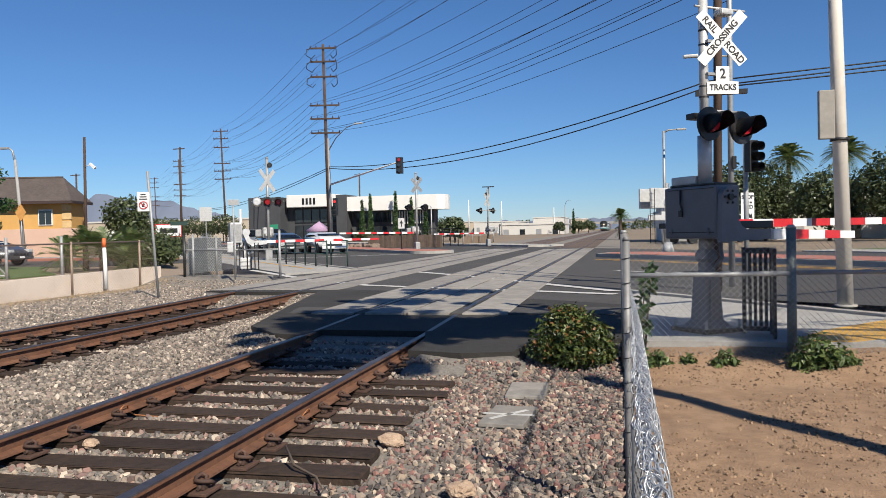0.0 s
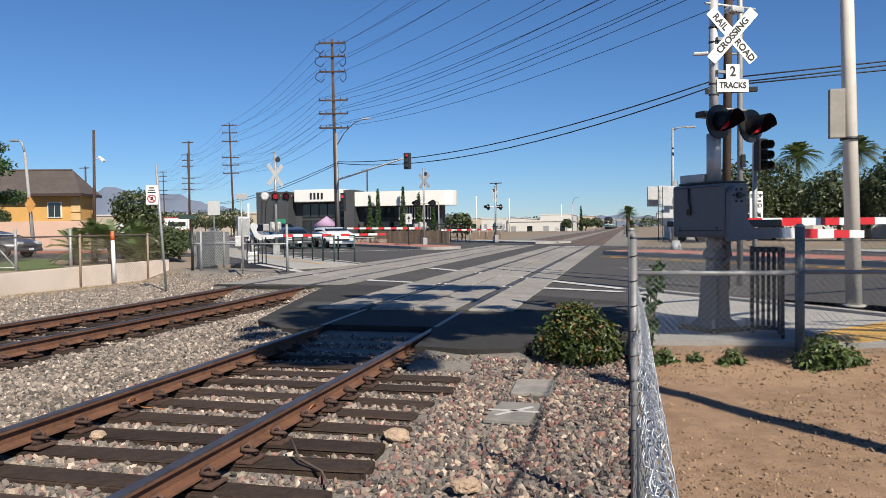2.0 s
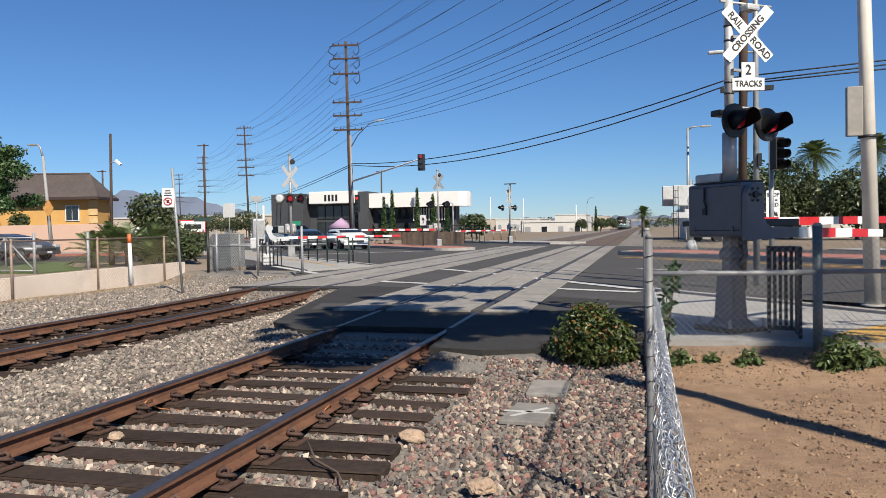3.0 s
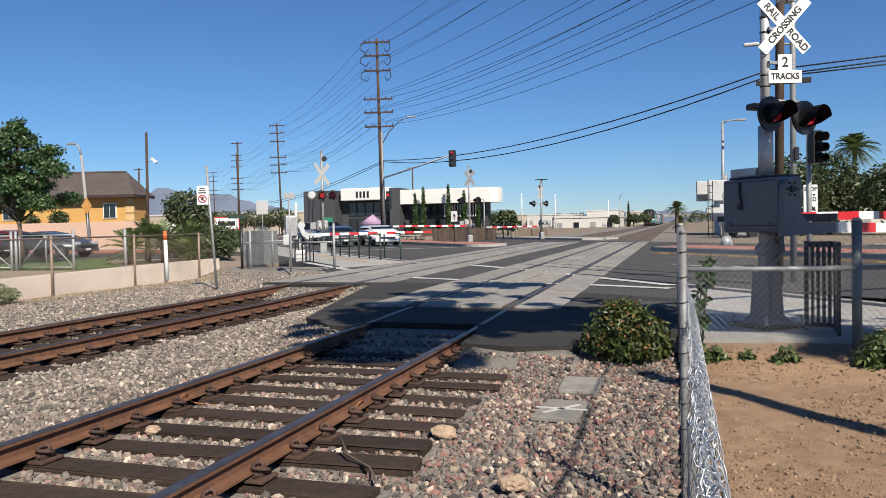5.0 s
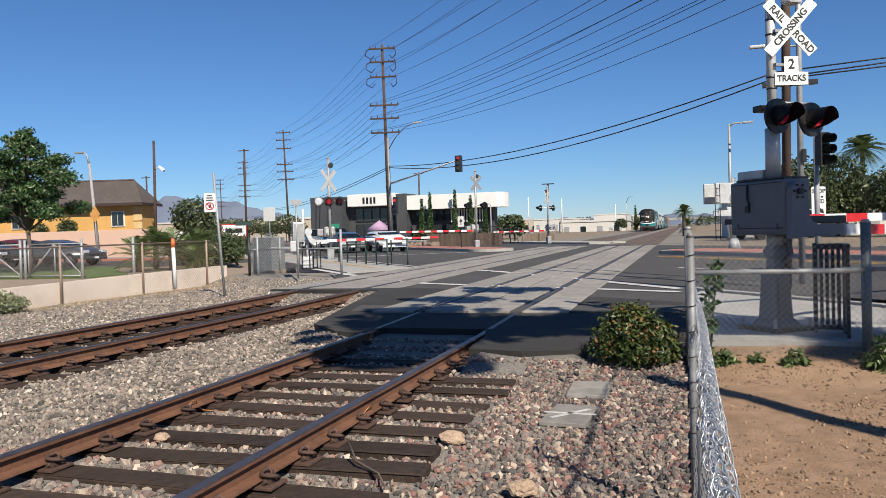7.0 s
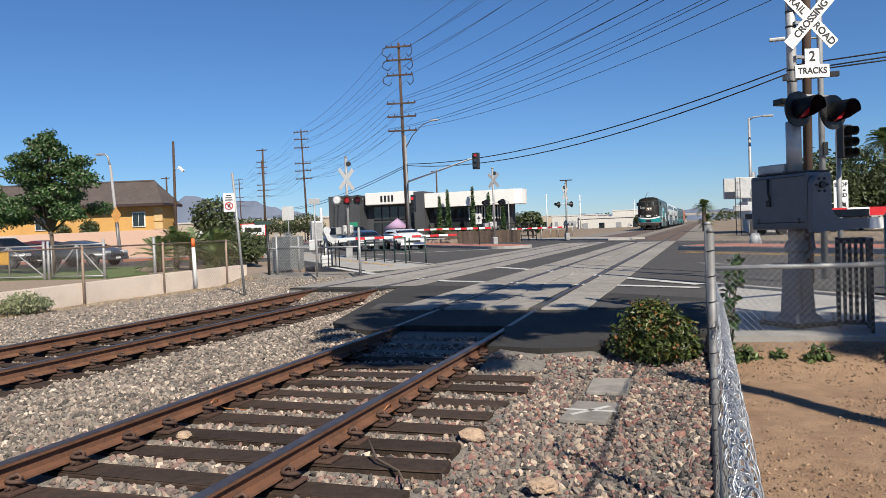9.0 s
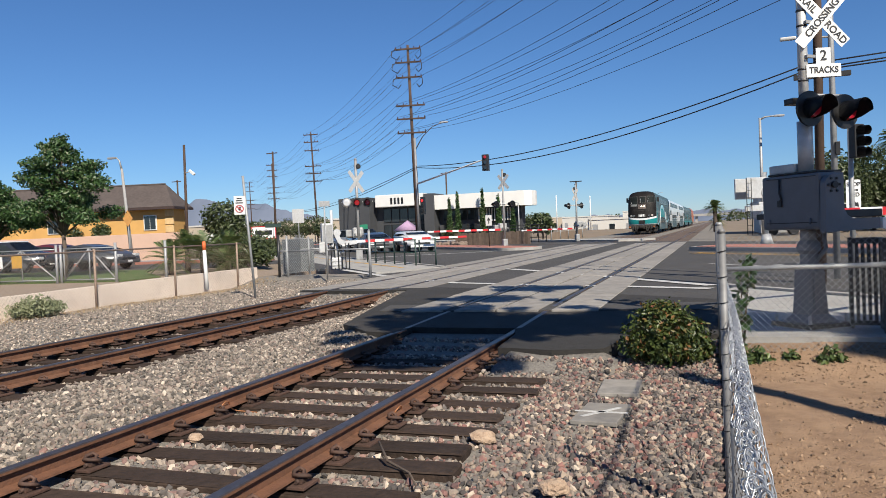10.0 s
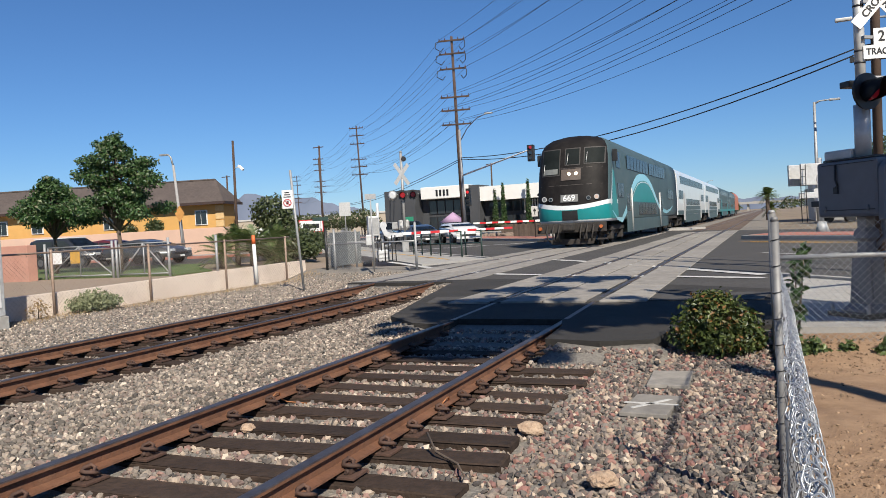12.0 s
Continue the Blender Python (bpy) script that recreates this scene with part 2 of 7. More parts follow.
# side street, lawn and yard behind the left fence
side = tagged(part("side_street", P([(-110, 29.2), (-22.5, 29.2), (-19.8, 33.0), (-22, 37.5), (-110, 37.5)], -0.3, 0.0), ASPHALT), "grey asphalt side street", "road", kind="structure")
lawn = tagged(part("lawn", P([(-60, 20.4), (-18.6, 20.4), (-18.8, 22.6), (-22.8, 26.5), (-24.6, 29.0), (-60, 29.0)], -0.3, 0.03), GRASS), "mown green lawn strip", "lawn", kind="structure")
yard = tagged(part("yard_path", P([(-60, 12.0), (-13.95, 12.0), (-13.95, 26.0), (-20.6, 26.4), (-21.0, 21.0), (-60, 21.0)], -0.3, -0.01), mat("compacted_gravel", (0.33, 0.255, 0.19), (0.23, 0.175, 0.125), 10, 0.95, bump=0.5, bscale=40, stain=(0.3, 0.25, 0.2), sscale=0.6, samount=0.5)),
              "compacted brown gravel yard", "ground", kind="structure")
kerb_red = tagged(part("kerb", B(-110, -23.5, 37.5, 37.75, -0.2, 0.16, bevel=0.02), BRICKRED), "red-painted concrete kerb", "kerb", kind="structure")
walk_far = tagged(part("pavement", B(-110, -22.5, 37.76, 41.4, -0.2, 0.14), CONCRETE), "grey concrete footpath", "pavement", kind="structure")

# footpaths beside the street
def slab(name, pts, z1, material, label, cat):
    return tagged(part(name, P(pts, -0.35, z1), material), label, cat, kind="structure")


slab("pavement", [(0.06, 8.2), (9.0, 8.2), st(-12, CURB_R - 0.18), (0.06, 13.98)][:2] + [(9.0, 8.2), (9, st(-1.5, CURB_R)[1] - 0.2), st(0.5, CURB_R - 0.16), st(11.0, CURB_R - 0.16), (0.06, 13.6)][1:], 0.02, CONCRETE, "pale grey concrete footpath at the crossing", "pavement")
slab("kerb", [st(-30, CURB_R - 0.15), st(-30, CURB_R), st(11.6, CURB_R), st(11.4, CURB_R - 0.15)], 0.06, CONCRETE, "pale concrete kerb", "kerb")
slab("pavement", [st(22.9, 5.45), st(60, 5.45), st(60, CURB_L - 0.16), st(24.2, CURB_L - 0.16)], 0.04, CONCRETE, "pale concrete footpath beyond the tracks", "pavement")
slab("kerb", [st(24.2, CURB_L - 0.15), st(60, CURB_L - 0.15), st(60, CURB_L), st(24.0, CURB_L)], 0.07, CONCRETE, "pale concrete kerb", "kerb")
slab("pavement", [st(-60, CURB_FAR), st(24, CURB_FAR), st(24, CURB_FAR + 2.5), st(-60, CURB_FAR + 2.5)], 0.04, CONCRETE, "pale concrete footpath", "pavement")
slab("pavement", [st(47, CURB_FAR), st(240, CURB_FAR), st(240, CURB_FAR + 3), st(47, CURB_FAR + 3)], 0.12, CONCRETE, "pale concrete footpath", "pavement")
slab("verge", [st(-60, CURB_FAR + 2.5), st(24, CURB_FAR + 2.5), st(22, CURB_FAR + 11), st(-60, CURB_FAR + 11)], 0.035, GRASS, "green grass verge", "verge")


def median(u0, u1, n0, n1, label):
    ob = empty("median", 0, 0, 0)
    tagged(ob, label, "traffic island", kind="structure")
    w = (n1 - n0) / 2
    nose = [st(u0 - w * math.sin(a), (n0 + n1) / 2 + w * math.cos(a)) for a in [math.pi * i / 10 for i in range(11)]]
    part("kerb", P(nose + [st(u1, n0), st(u1, n1)], -0.2, 0.15), CONCRETE, ob)
    w -= 0.18
    nose = [st(u0 - w * math.sin(a), (n0 + n1) / 2 + w * math.cos(a)) for a in [math.pi * i / 10 for i in range(11)]]
    part("paving", P(nose + [st(u1, n0 + 0.18), st(u1, n1 - 0.18)], 0.1, 0.16), BRICKRED, ob, "red stamped concrete paving")
    return ob


median(40, 200, 16.6, 19.2, "raised island with pale kerb and red paving")


def median_right():
    ob = tagged(empty("median"), "raised island with pale kerb and red paving", "traffic island", kind="structure")
    part("kerb", P([st(-60, 19.4), st(26.5, 19.4), st(27.3, 20.7), st(26.5, 22.0), st(-60, 22.0)], -0.2, 0.15), CONCRETE, ob)
    part("paving", P([st(-60, 19.6), st(26.3, 19.6), st(26.9, 20.7), st(26.3, 21.8), st(-60, 21.8)], 0.1, 0.165), BRICKRED, ob, "red stamped concrete paving")


median_right()


# painted lines
def line(pts, w, material, label, z=0.004):
    bm = bmesh.new()
    P2 = [Vector(p) for p in pts]
    ring = []
    for i, p in enumerate(P2):
        d = (P2[min(i + 1, len(P2) - 1)] - P2[max(i - 1, 0)]).normalized()
        nn = Vector((-d.y, d.x)) * w / 2
        ring.append((bm.verts.new((*(p + nn), z)), bm.verts.new((*(p - nn), z))))
    for a, b in zip(ring, ring[1:]):
        f = bm.faces.new((a[0], a[1], b[1], b[0]))
        if f.normal.z < 0:
            f.normal_flip()
    return tagged(part("road_marking", bm, material), label, "road marking", kind="structure")


line([st(27, 5.25), st(23, 5.3), st(19.8, 5.4), (-5.7, 16.8), (-3.2, 15.6), (-1.5, 14.9), (-0.1, 14.2)], 0.26, LINE, "worn white edge line", 0.006)
line([st(32, 8.2), st(28, 8.25), st(23, 8.4), (-5.65, 22.0), (-4.25, 20.4), (-2.0, 17.4), (-0.1, 14.9)], 0.26, LINE, "worn white edge line", 0.007)
line([st(60, 6.9), st(25, 6.9)], 0.12, YLINE, "yellow line on the footpath", 0.046)
for n in (17.9, 18.3):
    line([st(-40, n), st(24.5, n)], 0.14, YLINE, "double yellow centre line")
for n in (13.6,):
    for u in range(-30, 22, 9):
        line([st(u, n), st(u + 2.7, n)], 0.13, LINE, "white lane dash")
for n in (13.2,):
    for u in range(42, 160, 9):
        line([st(u, n), st(u + 2.7, n)], 0.13, LINE, "white lane dash")
line([st(39.5, 8.6), st(39.5, 16.4)], 0.4, LINE, "white stop line")

# ---- railway tracks ----
HEAD = [(-0.037, -0.012), (-0.031, 0.0), (0.031, 0.0), (0.037, -0.012), (0.036, -0.038), (0.012, -0.048), (0.009, -0.09), (0.011, -0.145),
        (0.074, -0.165), (0.076, -0.182), (-0.076, -0.182), (-0.074, -0.165), (-0.011, -0.145), (-0.009, -0.09), (-0.012, -0.048), (-0.036, -0.038)]


def rail_mesh(drop, y0, y1):
    """A rail whose head lies drop lower on the ballast than in the crossing; it climbs from y0 to y1."""
    bm = bmesh.new()
    ys = [-6, 0, 4, y0, y0 + (y1 - y0) * 0.5, y1, 18, 30, 60, 120, 260, 600]
    rings = []
    for y in ys:
        k = 1 - max(0.0, min(1.0, (y - y0) / (y1 - y0)))
        rings.append([bm.verts.new((x, y, 0.012 + z * (1 - k * drop / 0.182) - k * drop)) for x, z in HEAD])
    n = len(HEAD)
    for a, b in zip(rings, rings[1:]):
        for i in range(n):
            f = bm.faces.new((a[i], b[i], b[(i + 1) % n], a[(i + 1) % n]))
            f.material_index = 1 if i in (0, 1, 2) else 0
    bmesh.ops.recalc_face_normals(bm, faces=bm.faces[:])
    return to_mesh("rail", bm, RUST, SHINE)


def shared(name, me, parent, m, label=""):
    ob = new(name, me)
    ob.parent = parent
    ob.matrix_basis = m
    if label:
        ob["label"] = label
    return ob


def to_mesh(name, bm, *mats):
    me = bpy.data.meshes.new(name)
    bm.to_mesh(me)
    bm.free()
    for m in mats:
        me.materials.append(m)
    return me


TIES = []
for k in range(4):
    bm = B(-1.55, 1.55, -0.115, 0.115, -0.19, 0.0, bevel=0.012)
    rnd = random.Random(k)
    for v in bm.verts:
        v.co += Vector((rnd.uniform(-0.02, 0.02), rnd.uniform(-0.008, 0.008), rnd.uniform(-0.006, 0.004)))
    TIES.append(to_mesh("tie", bm, TIE))
RUST_DK = mat("dark_rust", (0.105, 0.056, 0.039), (0.06, 0.035, 0.026), 14, 0.8, metal=0.1, bump=0.3, bscale=60, spread=0.2)
PLATE = to_mesh("tie_plate", B(-0.165, 0.165, -0.09, 0.09, -0.012, 0.006, bevel=0.004), RUST_DK)


def clip_mesh():
    bm = bmesh.new()
    pts = [(0.10, -0.06, 0.012), (0.10, 0.02, 0.02), (0.085, 0.06, 0.045), (0.06, 0.05, 0.062), (0.055, 0.0, 0.055), (0.075, -0.035, 0.045), (0.125, -0.045, 0.05), (0.15, -0.01, 0.04), (0.14, 0.04, 0.018)]
    pipe(bm, pts, 0.0125, 6)
    box(bm, 0.085, 0.125, -0.04, 0.03, 0.0, 0.026)
    return to_mesh("rail_clip", bm, RUST_DK)


CLIP = clip_mesh()
TIE_STEP = 0.4505


def track(x0, z0, y0, y1, phase, rail, label):
    tr = tagged(empty("railway_track", x0, 0, z0), label, "railway track", kind="structure")
    for s in (-0.75, 0.75):
        shared("rail", rail, tr, pose(s, 0, 0), "rusted steel rail with polished head")
    rnd = random.Random(int(x0 * 10))
    y = y0 + phase
    while y < y1:
        j = rnd.uniform(-0.03, 0.03)
        shared("tie", TIES[rnd.randrange(4)], tr, pose(rnd.uniform(-0.06, 0.06), y + j, -0.205 + rnd.uniform(-0.012, 0.0), 0, rnd.uniform(-0.5, 0.5), rnd.uniform(-1.2, 1.2)))
        for s in (-0.75, 0.75):
            shared("tie_plate", PLATE, tr, pose(s, y + j, -0.195))
            for r in (0, 180):
                shared("rail_clip", CLIP, tr, pose(s, y + j, -0.185, 0, 0, r))
        y += TIE_STEP
    bm = bmesh.new()
    y = 50.5
    while y < 130:
        box(bm, -1.5, 1.5, y - 0.12, y + 0.12, -0.39, -0.2)
        y += 0.6
    tagged(part("tie_row", bm, TIE, tr, "far row of dark wooden ties"), kind="stuff")
    return tr


NEAR = track(-3.10, 0.0, -2.0, 9.0, 0.362, rail_mesh(0.062, 9.0, 12.5), "railway track of rusted rails on wooden ties")
FAR = track(-7.4, 0.0, -4.0, 15.0, 0.1, rail_mesh(0.042, 11.5, 15.5), "railway track of rusted rails on wooden ties")
for cx in (-7.4, -3.1):
    tagged(part("track_bed", P([(cx - 1.5, 50.2), (cx + 1.5, 48.2), (cx + 1.5, 600), (cx - 1.5, 600)], -0.3, -0.008), mat("rusty_ballast", (0.13, 0.09, 0.065), (0.09, 0.062, 0.046), 3, 0.95, bump=0.5, bscale=20, stain=(0.18, 0.14, 0.11), sscale=0.4, samount=0.4)), "rust-brown ballast between far rails", "ballast", kind="structure")
far_bed = tagged(part("ballast_bed", P([(-12, 50), (0.0, 47.5), (0.3, 600), (-12, 600)], -0.4, -0.018), BED), "grey-brown ballast bed beyond the street", "ballast", kind="structure")

# concrete crossing panels, each 2.44 m long
def panels(x0, z0, y0, count, parent):
    spec = [(-1.50, -0.84), (-0.64, -0.02), (0.02, 0.64), (0.84, 1.50)]
    for a, b in spec:
        me = to_mesh("crossing_panel", B(a, b, 0.008, 2.432, -0.2, 0.0, bevel=0.012), PANEL)
        for k in range(count):
            shared("crossing_panel", me, parent, pose(0, y0 + 2.44 * k, 0.012 + 0.004 * math.sin(k * 2.3 + a * 5)))


panels(-3.1, 0, 10.9, 15, NEAR)
panels(-7.4, 0, 15.5, 14, FAR)


# ---- small shared builders ----
def lettering(s, size, m, material, parent, name="lettering"):
    cu = bpy.data.curves.new(name, "FONT")
    cu.body, cu.size, cu.extrude = s, size, 0.0015
    cu.align_x, cu.align_y = "CENTER", "CENTER"
    cu.offset = size * 0.018
    ob = bpy.data.objects.new(name, cu)
    scene.collection.objects.link(ob)
    dg = bpy.context.evaluated_depsgraph_get()
    me = bpy.data.meshes.new_from_object(ob.evaluated_get(dg))
    bpy.data.objects.remove(ob)
    me.materials.clear()
    me.materials.append(material)
    o = new(name, me)
    o.parent = parent
    o.matrix_basis = m
    return o


def rounded(w, h, r, n=4):
    """The outline of a rounded rectangle round the origin."""
    pts = []
    for cx, cy, a0 in ((w / 2 - r, h / 2 - r, 0), (-w / 2 + r, h / 2 - r, 90), (-w / 2 + r, -h / 2 + r, 180), (w / 2 - r, -h / 2 + r, 270)):
        for i in range(n + 1):
            a = radians(a0 + 90 * i / n)
            pts.append((cx + r * math.cos(a), cy + r * math.sin(a)))
    return pts


def placed(bm, m):
    bmesh.ops.transform(bm, matrix=m, verts=bm.verts[:])
    return bm


RED_LENS = glow("red_lens", (0.30, 0.01, 0.02), 0.04)
RED_LIT = glow("lit_red_lens", (0.7, 0.03, 0.03), 0.3)
CLEAR_LENS = mat("clear_lens", (0.55, 0.56, 0.57), (0.45, 0.46, 0.47), 30, 0.15)
SIGN_WHITE = mat("reflective_white", (0.80, 0.80, 0.79), (0.74, 0.74, 0.73), 6, 0.45, stain=(0.6, 0.58, 0.54), sscale=6, samount=0.3)
INK = mat("black_ink", (0.015, 0.015, 0.016), rough=0.5)


def flasher(parent, x, y, z, r, lens, yaw=0.0, hood=0.32):
    """A flashing light: dark round backing, lens and long hood, facing -y of its parent."""
    m = pose(x, y, z, 0, 0, yaw)
    part("backing_disc", placed(P([(r * math.cos(i * math.tau / 24), r * math.sin(i * math.tau / 24)) for i in range(24)], -0.012, 0.012, axis="y"), m), BLACK, parent)
    if lens.name == "silver_disc":
        part("lens", placed(T((0, -0.02, 0), (0, -0.09, 0), r * 0.96, r * 0.5, 20), m), lens, parent, "pale silver lamp cover")
        return
    lens_ob = part("lens", placed(T((0, -0.02, 0), (0, -0.075, 0), r * 0.52, r * 0.44, 20), m), lens, parent)
    bm = bmesh.new()
    seg = 14
    rings = []
    for j in range(3):
        yy = -0.012 - hood * j / 2
        half = math.radians(165 - 35 * j)
        rings.append([bm.verts.new((r * 0.6 * math.sin(-half + 2 * half * i / seg), yy, r * 0.6 * math.cos(-half + 2 * half * i / seg))) for i in range(seg + 1)])
    for a, b in zip(rings, rings[1:]):
        for i in range(seg):
            bm.faces.new((a[i], a[i + 1], b[i + 1], b[i])).smooth = True
    bmesh.ops.solidify(bm, geom=bm.faces[:], thickness=0.008)
    part("hood", placed(bm, m), BLACK, parent)
    part("lamp_housing", placed(T((0, 0.012, 0), (0, 0.12, 0), r * 0.5, r * 0.36, 16), m), BLACK, parent)


def crossbuck(parent, z, y, length, width, letters, yaw=0.0, x=0.0):
    cb = part("crossbuck", P(rounded(length, width, 0.008, 1), -0.004, 0.004, axis="y"), SIGN_WHITE if letters else ALU, parent, "white crossed sign boards" if letters else "pale crossed sign boards")
    cb.matrix_basis = pose(x, y, z, 0, 0, yaw) @ pose(0, 0, 0, 0, 48, 0)
    c2 = part("crossbuck", P(rounded(length, width, 0.008, 1), -0.004, 0.004, axis="y"), SIGN_WHITE if letters else ALU, parent, "white crossed sign boards" if letters else "pale crossed sign boards")
    c2.matrix_basis = pose(x, y - 0.01, z, 0, 0, yaw) @ pose(0, 0, 0, 0, -48, 0)
    if letters:
        up = pose(0, -0.0065, 0, 90, 0, 0)
        s = width * 0.82
        lettering("RAIL", s, pose(-length * 0.27, 0, 0) @ up, INK, cb)
        lettering("ROAD", s, pose(length * 0.29, 0, 0) @ up, INK, cb)
        lettering("CROSSING", s, pose(0, 0, 0) @ up, INK, c2)


def gate_arm(parent, p0, p1, h, thick, stripe, first=1):
    """A striped barrier arm, one block for each stripe."""
    p0, p1 = Vector(p0), Vector(p1)
    d = p1 - p0
    n = max(2, round(d.length / stripe))
    yaw = math.degrees(math.atan2(d.y, d.x))
    pitch = -math.degrees(math.atan2(d.z, math.hypot(d.x, d.y)))
    arm = new("gate_arm")
    arm.parent = parent
    arm.matrix_basis = pose(*p0, 0, pitch, yaw)
    L = d.length / n
    for i in range(n):
        k = 1 - 0.25 * i / n
        part("stripe", B(i * L, (i + 1) * L, -thick / 2, thick / 2, -h * k / 2, h * k / 2, bevel=0.003), REDWHITE_R if (i + first) % 2 else SIGN_WHITE, arm)
    return arm


# ---- crossing signal beside the fence ----
def near_signal():
    s = tagged(empty("crossing_signal", 0.93, 9.06, 0.0, 38), "grey railroad crossing signal with barrier and flashing lights", "crossing signal")
    part("base_plate", B(-0.28, 0.28, -0.28, 0.28, 0.0, 0.07, bevel=0.015), BLACK, s)
    for a in (-1, 1):
        for b in (-1, 1):
            part("anchor_bolt", T((a * 0.24, b * 0.24, 0.05), (a * 0.24, b * 0.24, 0.16), 0.018, seg=8), GALV, s)
    bm = bmesh.new()
    rings = []
    for z, w in ((0.06, 0.20), (0.10, 0.18), (0.15, 0.135), (0.46, 0.118), (0.64, 0.11), (0.69, 0.07), (0.79, 0.065), (0.83, 0.095), (0.89, 0.09), (0.94, 0.062), (1.06, 0.062)):
        rings.append([bm.verts.new((x, y, z)) for x, y in rounded(2 * w, 2 * w, w * 0.3, 3)])
    for a, b in zip(rings, rings[1:]):
        for i in range(len(a)):
            bm.faces.new((a[i], a[(i + 1) % len(a)], b[(i + 1) % len(b)], b[i]))
    part("junction_base", bm, GREY_BOX, s, "cast junction box base")
    part("junction_cover", B(-0.07, 0.07, -0.145, -0.12, 0.2, 0.6, bevel=0.008), GREY_BOX, s)
    bm = bmesh.new()
    pipe(bm, [(0.05, -0.06, 0.72), (0.12, -0.12, 0.84), (0.12, -0.1, 0.93), (0.12, -0.1, 1.06)], 0.022, 8)
    part("conduit", bm, GREY_BOX, s)
    bmm = bmesh.new()
    box(bmm, -0.17, 0.17, -0.34, 0.48, 1.05, 1.64, bevel=0.035)
    part("mechanism_box", bmm, GREY_BOX, s, "grey enamelled barrier machine")
    part("box_lid", B(-0.15, 0.185, -0.30, 0.40, 1.642, 1.662, bevel=0.006), BLACK, s)
    part("rear_box", B(-0.10, 0.14, 0.06, 0.44, 1.66, 1.76, bevel=0.02), ALU, s)
    bm = bmesh.new()
    pipe(bm, [(-0.18, 0.20, 1.60), (-0.185, 0.20, 1.45), (-0.185, 0.17, 1.38), (-0.185, 0.21, 1.36)], 0.012, 6)
    box(bm, -0.19, -0.17, 0.17, 0.23, 1.30, 1.37, bevel=0.005)
    part("hasp", bm, BLACK, s, "padlocked hasp")
    pl = [(-0.105 * math.cos(a) - 0.0, 1.50 + 0.105 * math.sin(a)) for a in [math.pi * i / 12 for i in range(13)]]
    pl += [(0.125, 1.26), (0.17, 1.19), (0.24, 1.15), (0.60, 1.15), (0.60, 1.04), (-0.12, 1.02)]
    pl = [(x - 0.07, z) for x, z in pl]
    lever = part("counter_arm", P(pl, -0.43, -0.36, axis="y"), GREY_BOX, s, "grey pivot plate with bolts")
    for i in range(6):
        a = math.tau * i / 6
        part("bolt", T((-0.07 + 0.072 * math.cos(a), -0.43, 1.5 + 0.072 * math.sin(a)), (-0.07 + 0.072 * math.cos(a), -0.445, 1.5 + 0.072 * math.sin(a)), 0.013, seg=6), BLACK, lever)
    part("hub", T((-0.07, -0.43, 1.5), (-0.07, -0.46, 1.5), 0.035, seg=12), BLACK, lever)
    gate_arm(s, (0.58, -0.40, 1.09), (2.5, 0.05, 1.05), 0.115, 0.03, 0.36, 0)
    part("arm_bracket", B(0.10, 0.60, -0.40, -0.33, 1.16, 1.24, bevel=0.01), BLACK, s)
    part("arm_strut", B(0.5, 0.62, -0.36, 1.36, 1.17, 1.24, bevel=0.01), BLACK, s)
    gate_arm(s, (0.56, 1.32, 1.22), (9.0, 1.55, 1.22), 0.12, 0.03, 0.41, 0)
    mb = bmesh.new()
    tube(mb, (0, 0, 1.64), (0, 0, 2.2), 0.078, 0.078, 16)
    tube(mb, (0, 0, 2.2), (0, 0, 3.9), 0.05, 0.05, 16)
    part("mast", mb, ALU, s, "aluminium mast")
    for z in (2.62, 2.74, 3.05, 3.2, 3.36):
        part("band_clamp", T((0, 0, z), (0, 0, z + 0.018), 0.054, seg=16), BLACK, s)
    part("door_seam", B(-0.178, -0.168, -0.30, 0.40, 1.12, 1.13), BLACK, s)
    part("door_seam", B(-0.178, -0.168, -0.30, 0.40, 1.60, 1.608), BLACK, s)
    for yy in (-0.22, 0.36):
        part("hinge", T((-0.178, yy, 1.11), (-0.178, yy, 1.17), 0.012, seg=8), GREY_BOX, s)
    part("bracket", B(-0.02, 0.28, -0.09, -0.05, 2.86, 2.89), GALV, s)
    part("bracket", B(-0.02, 0.28, -0.09, -0.05, 3.22, 3.25), GALV, s)
    crossbuck(s, 3.27, -0.12, 0.735, 0.125, True, -20, 0.15)
    two = part("track_count_sign", P([(-0.2, -0.075), (0.2, -0.075), (0.2, 0.06), (0.085, 0.065), (0.085, 0.23), (-0.085, 0.23), (-0.085, 0.065), (-0.2, 0.06)], -0.004, 0.004, axis="y"), SIGN_WHITE, s, "white sign for two tracks")
    two.matrix_basis = pose(0.16, -0.12, 2.73, 0, 0, -20) @ Matrix.Diagonal((0.9, 1, 1, 1))
    lettering("TRACKS", 0.092, pose(0, -0.0065, -0.005, 90, 0, 0), INK, two)
    lettering("2", 0.15, pose(0, -0.0065, 0.145, 90, 0, 0), INK, two)
    part("cross_pipe", T((-0.1, -0.06, 2.47), (0.5, -0.06, 2.47), 0.017, seg=8), GALV, s)
    part("junction_box", B(-0.16, 0.0, -0.02, 0.12, 2.38, 2.45, bevel=0.015), BLACK, s)
    flasher(s, -0.08, -0.16, 2.31, 0.185, RED_LENS, 4, 0.24)
    flasher(s, 0.43, -0.12, 2.29, 0.185, RED_LENS, 4, 0.24)
    part("cross_pipe", T((0.40, -0.05, 2.29), (0.40, -0.05, 2.48), 0.02, seg=8), BLACK, s)
    part("top_arm", T((-0.12, 0, 3.63), (0.62, 0, 3.64), 0.014, seg=8), ALU, s)
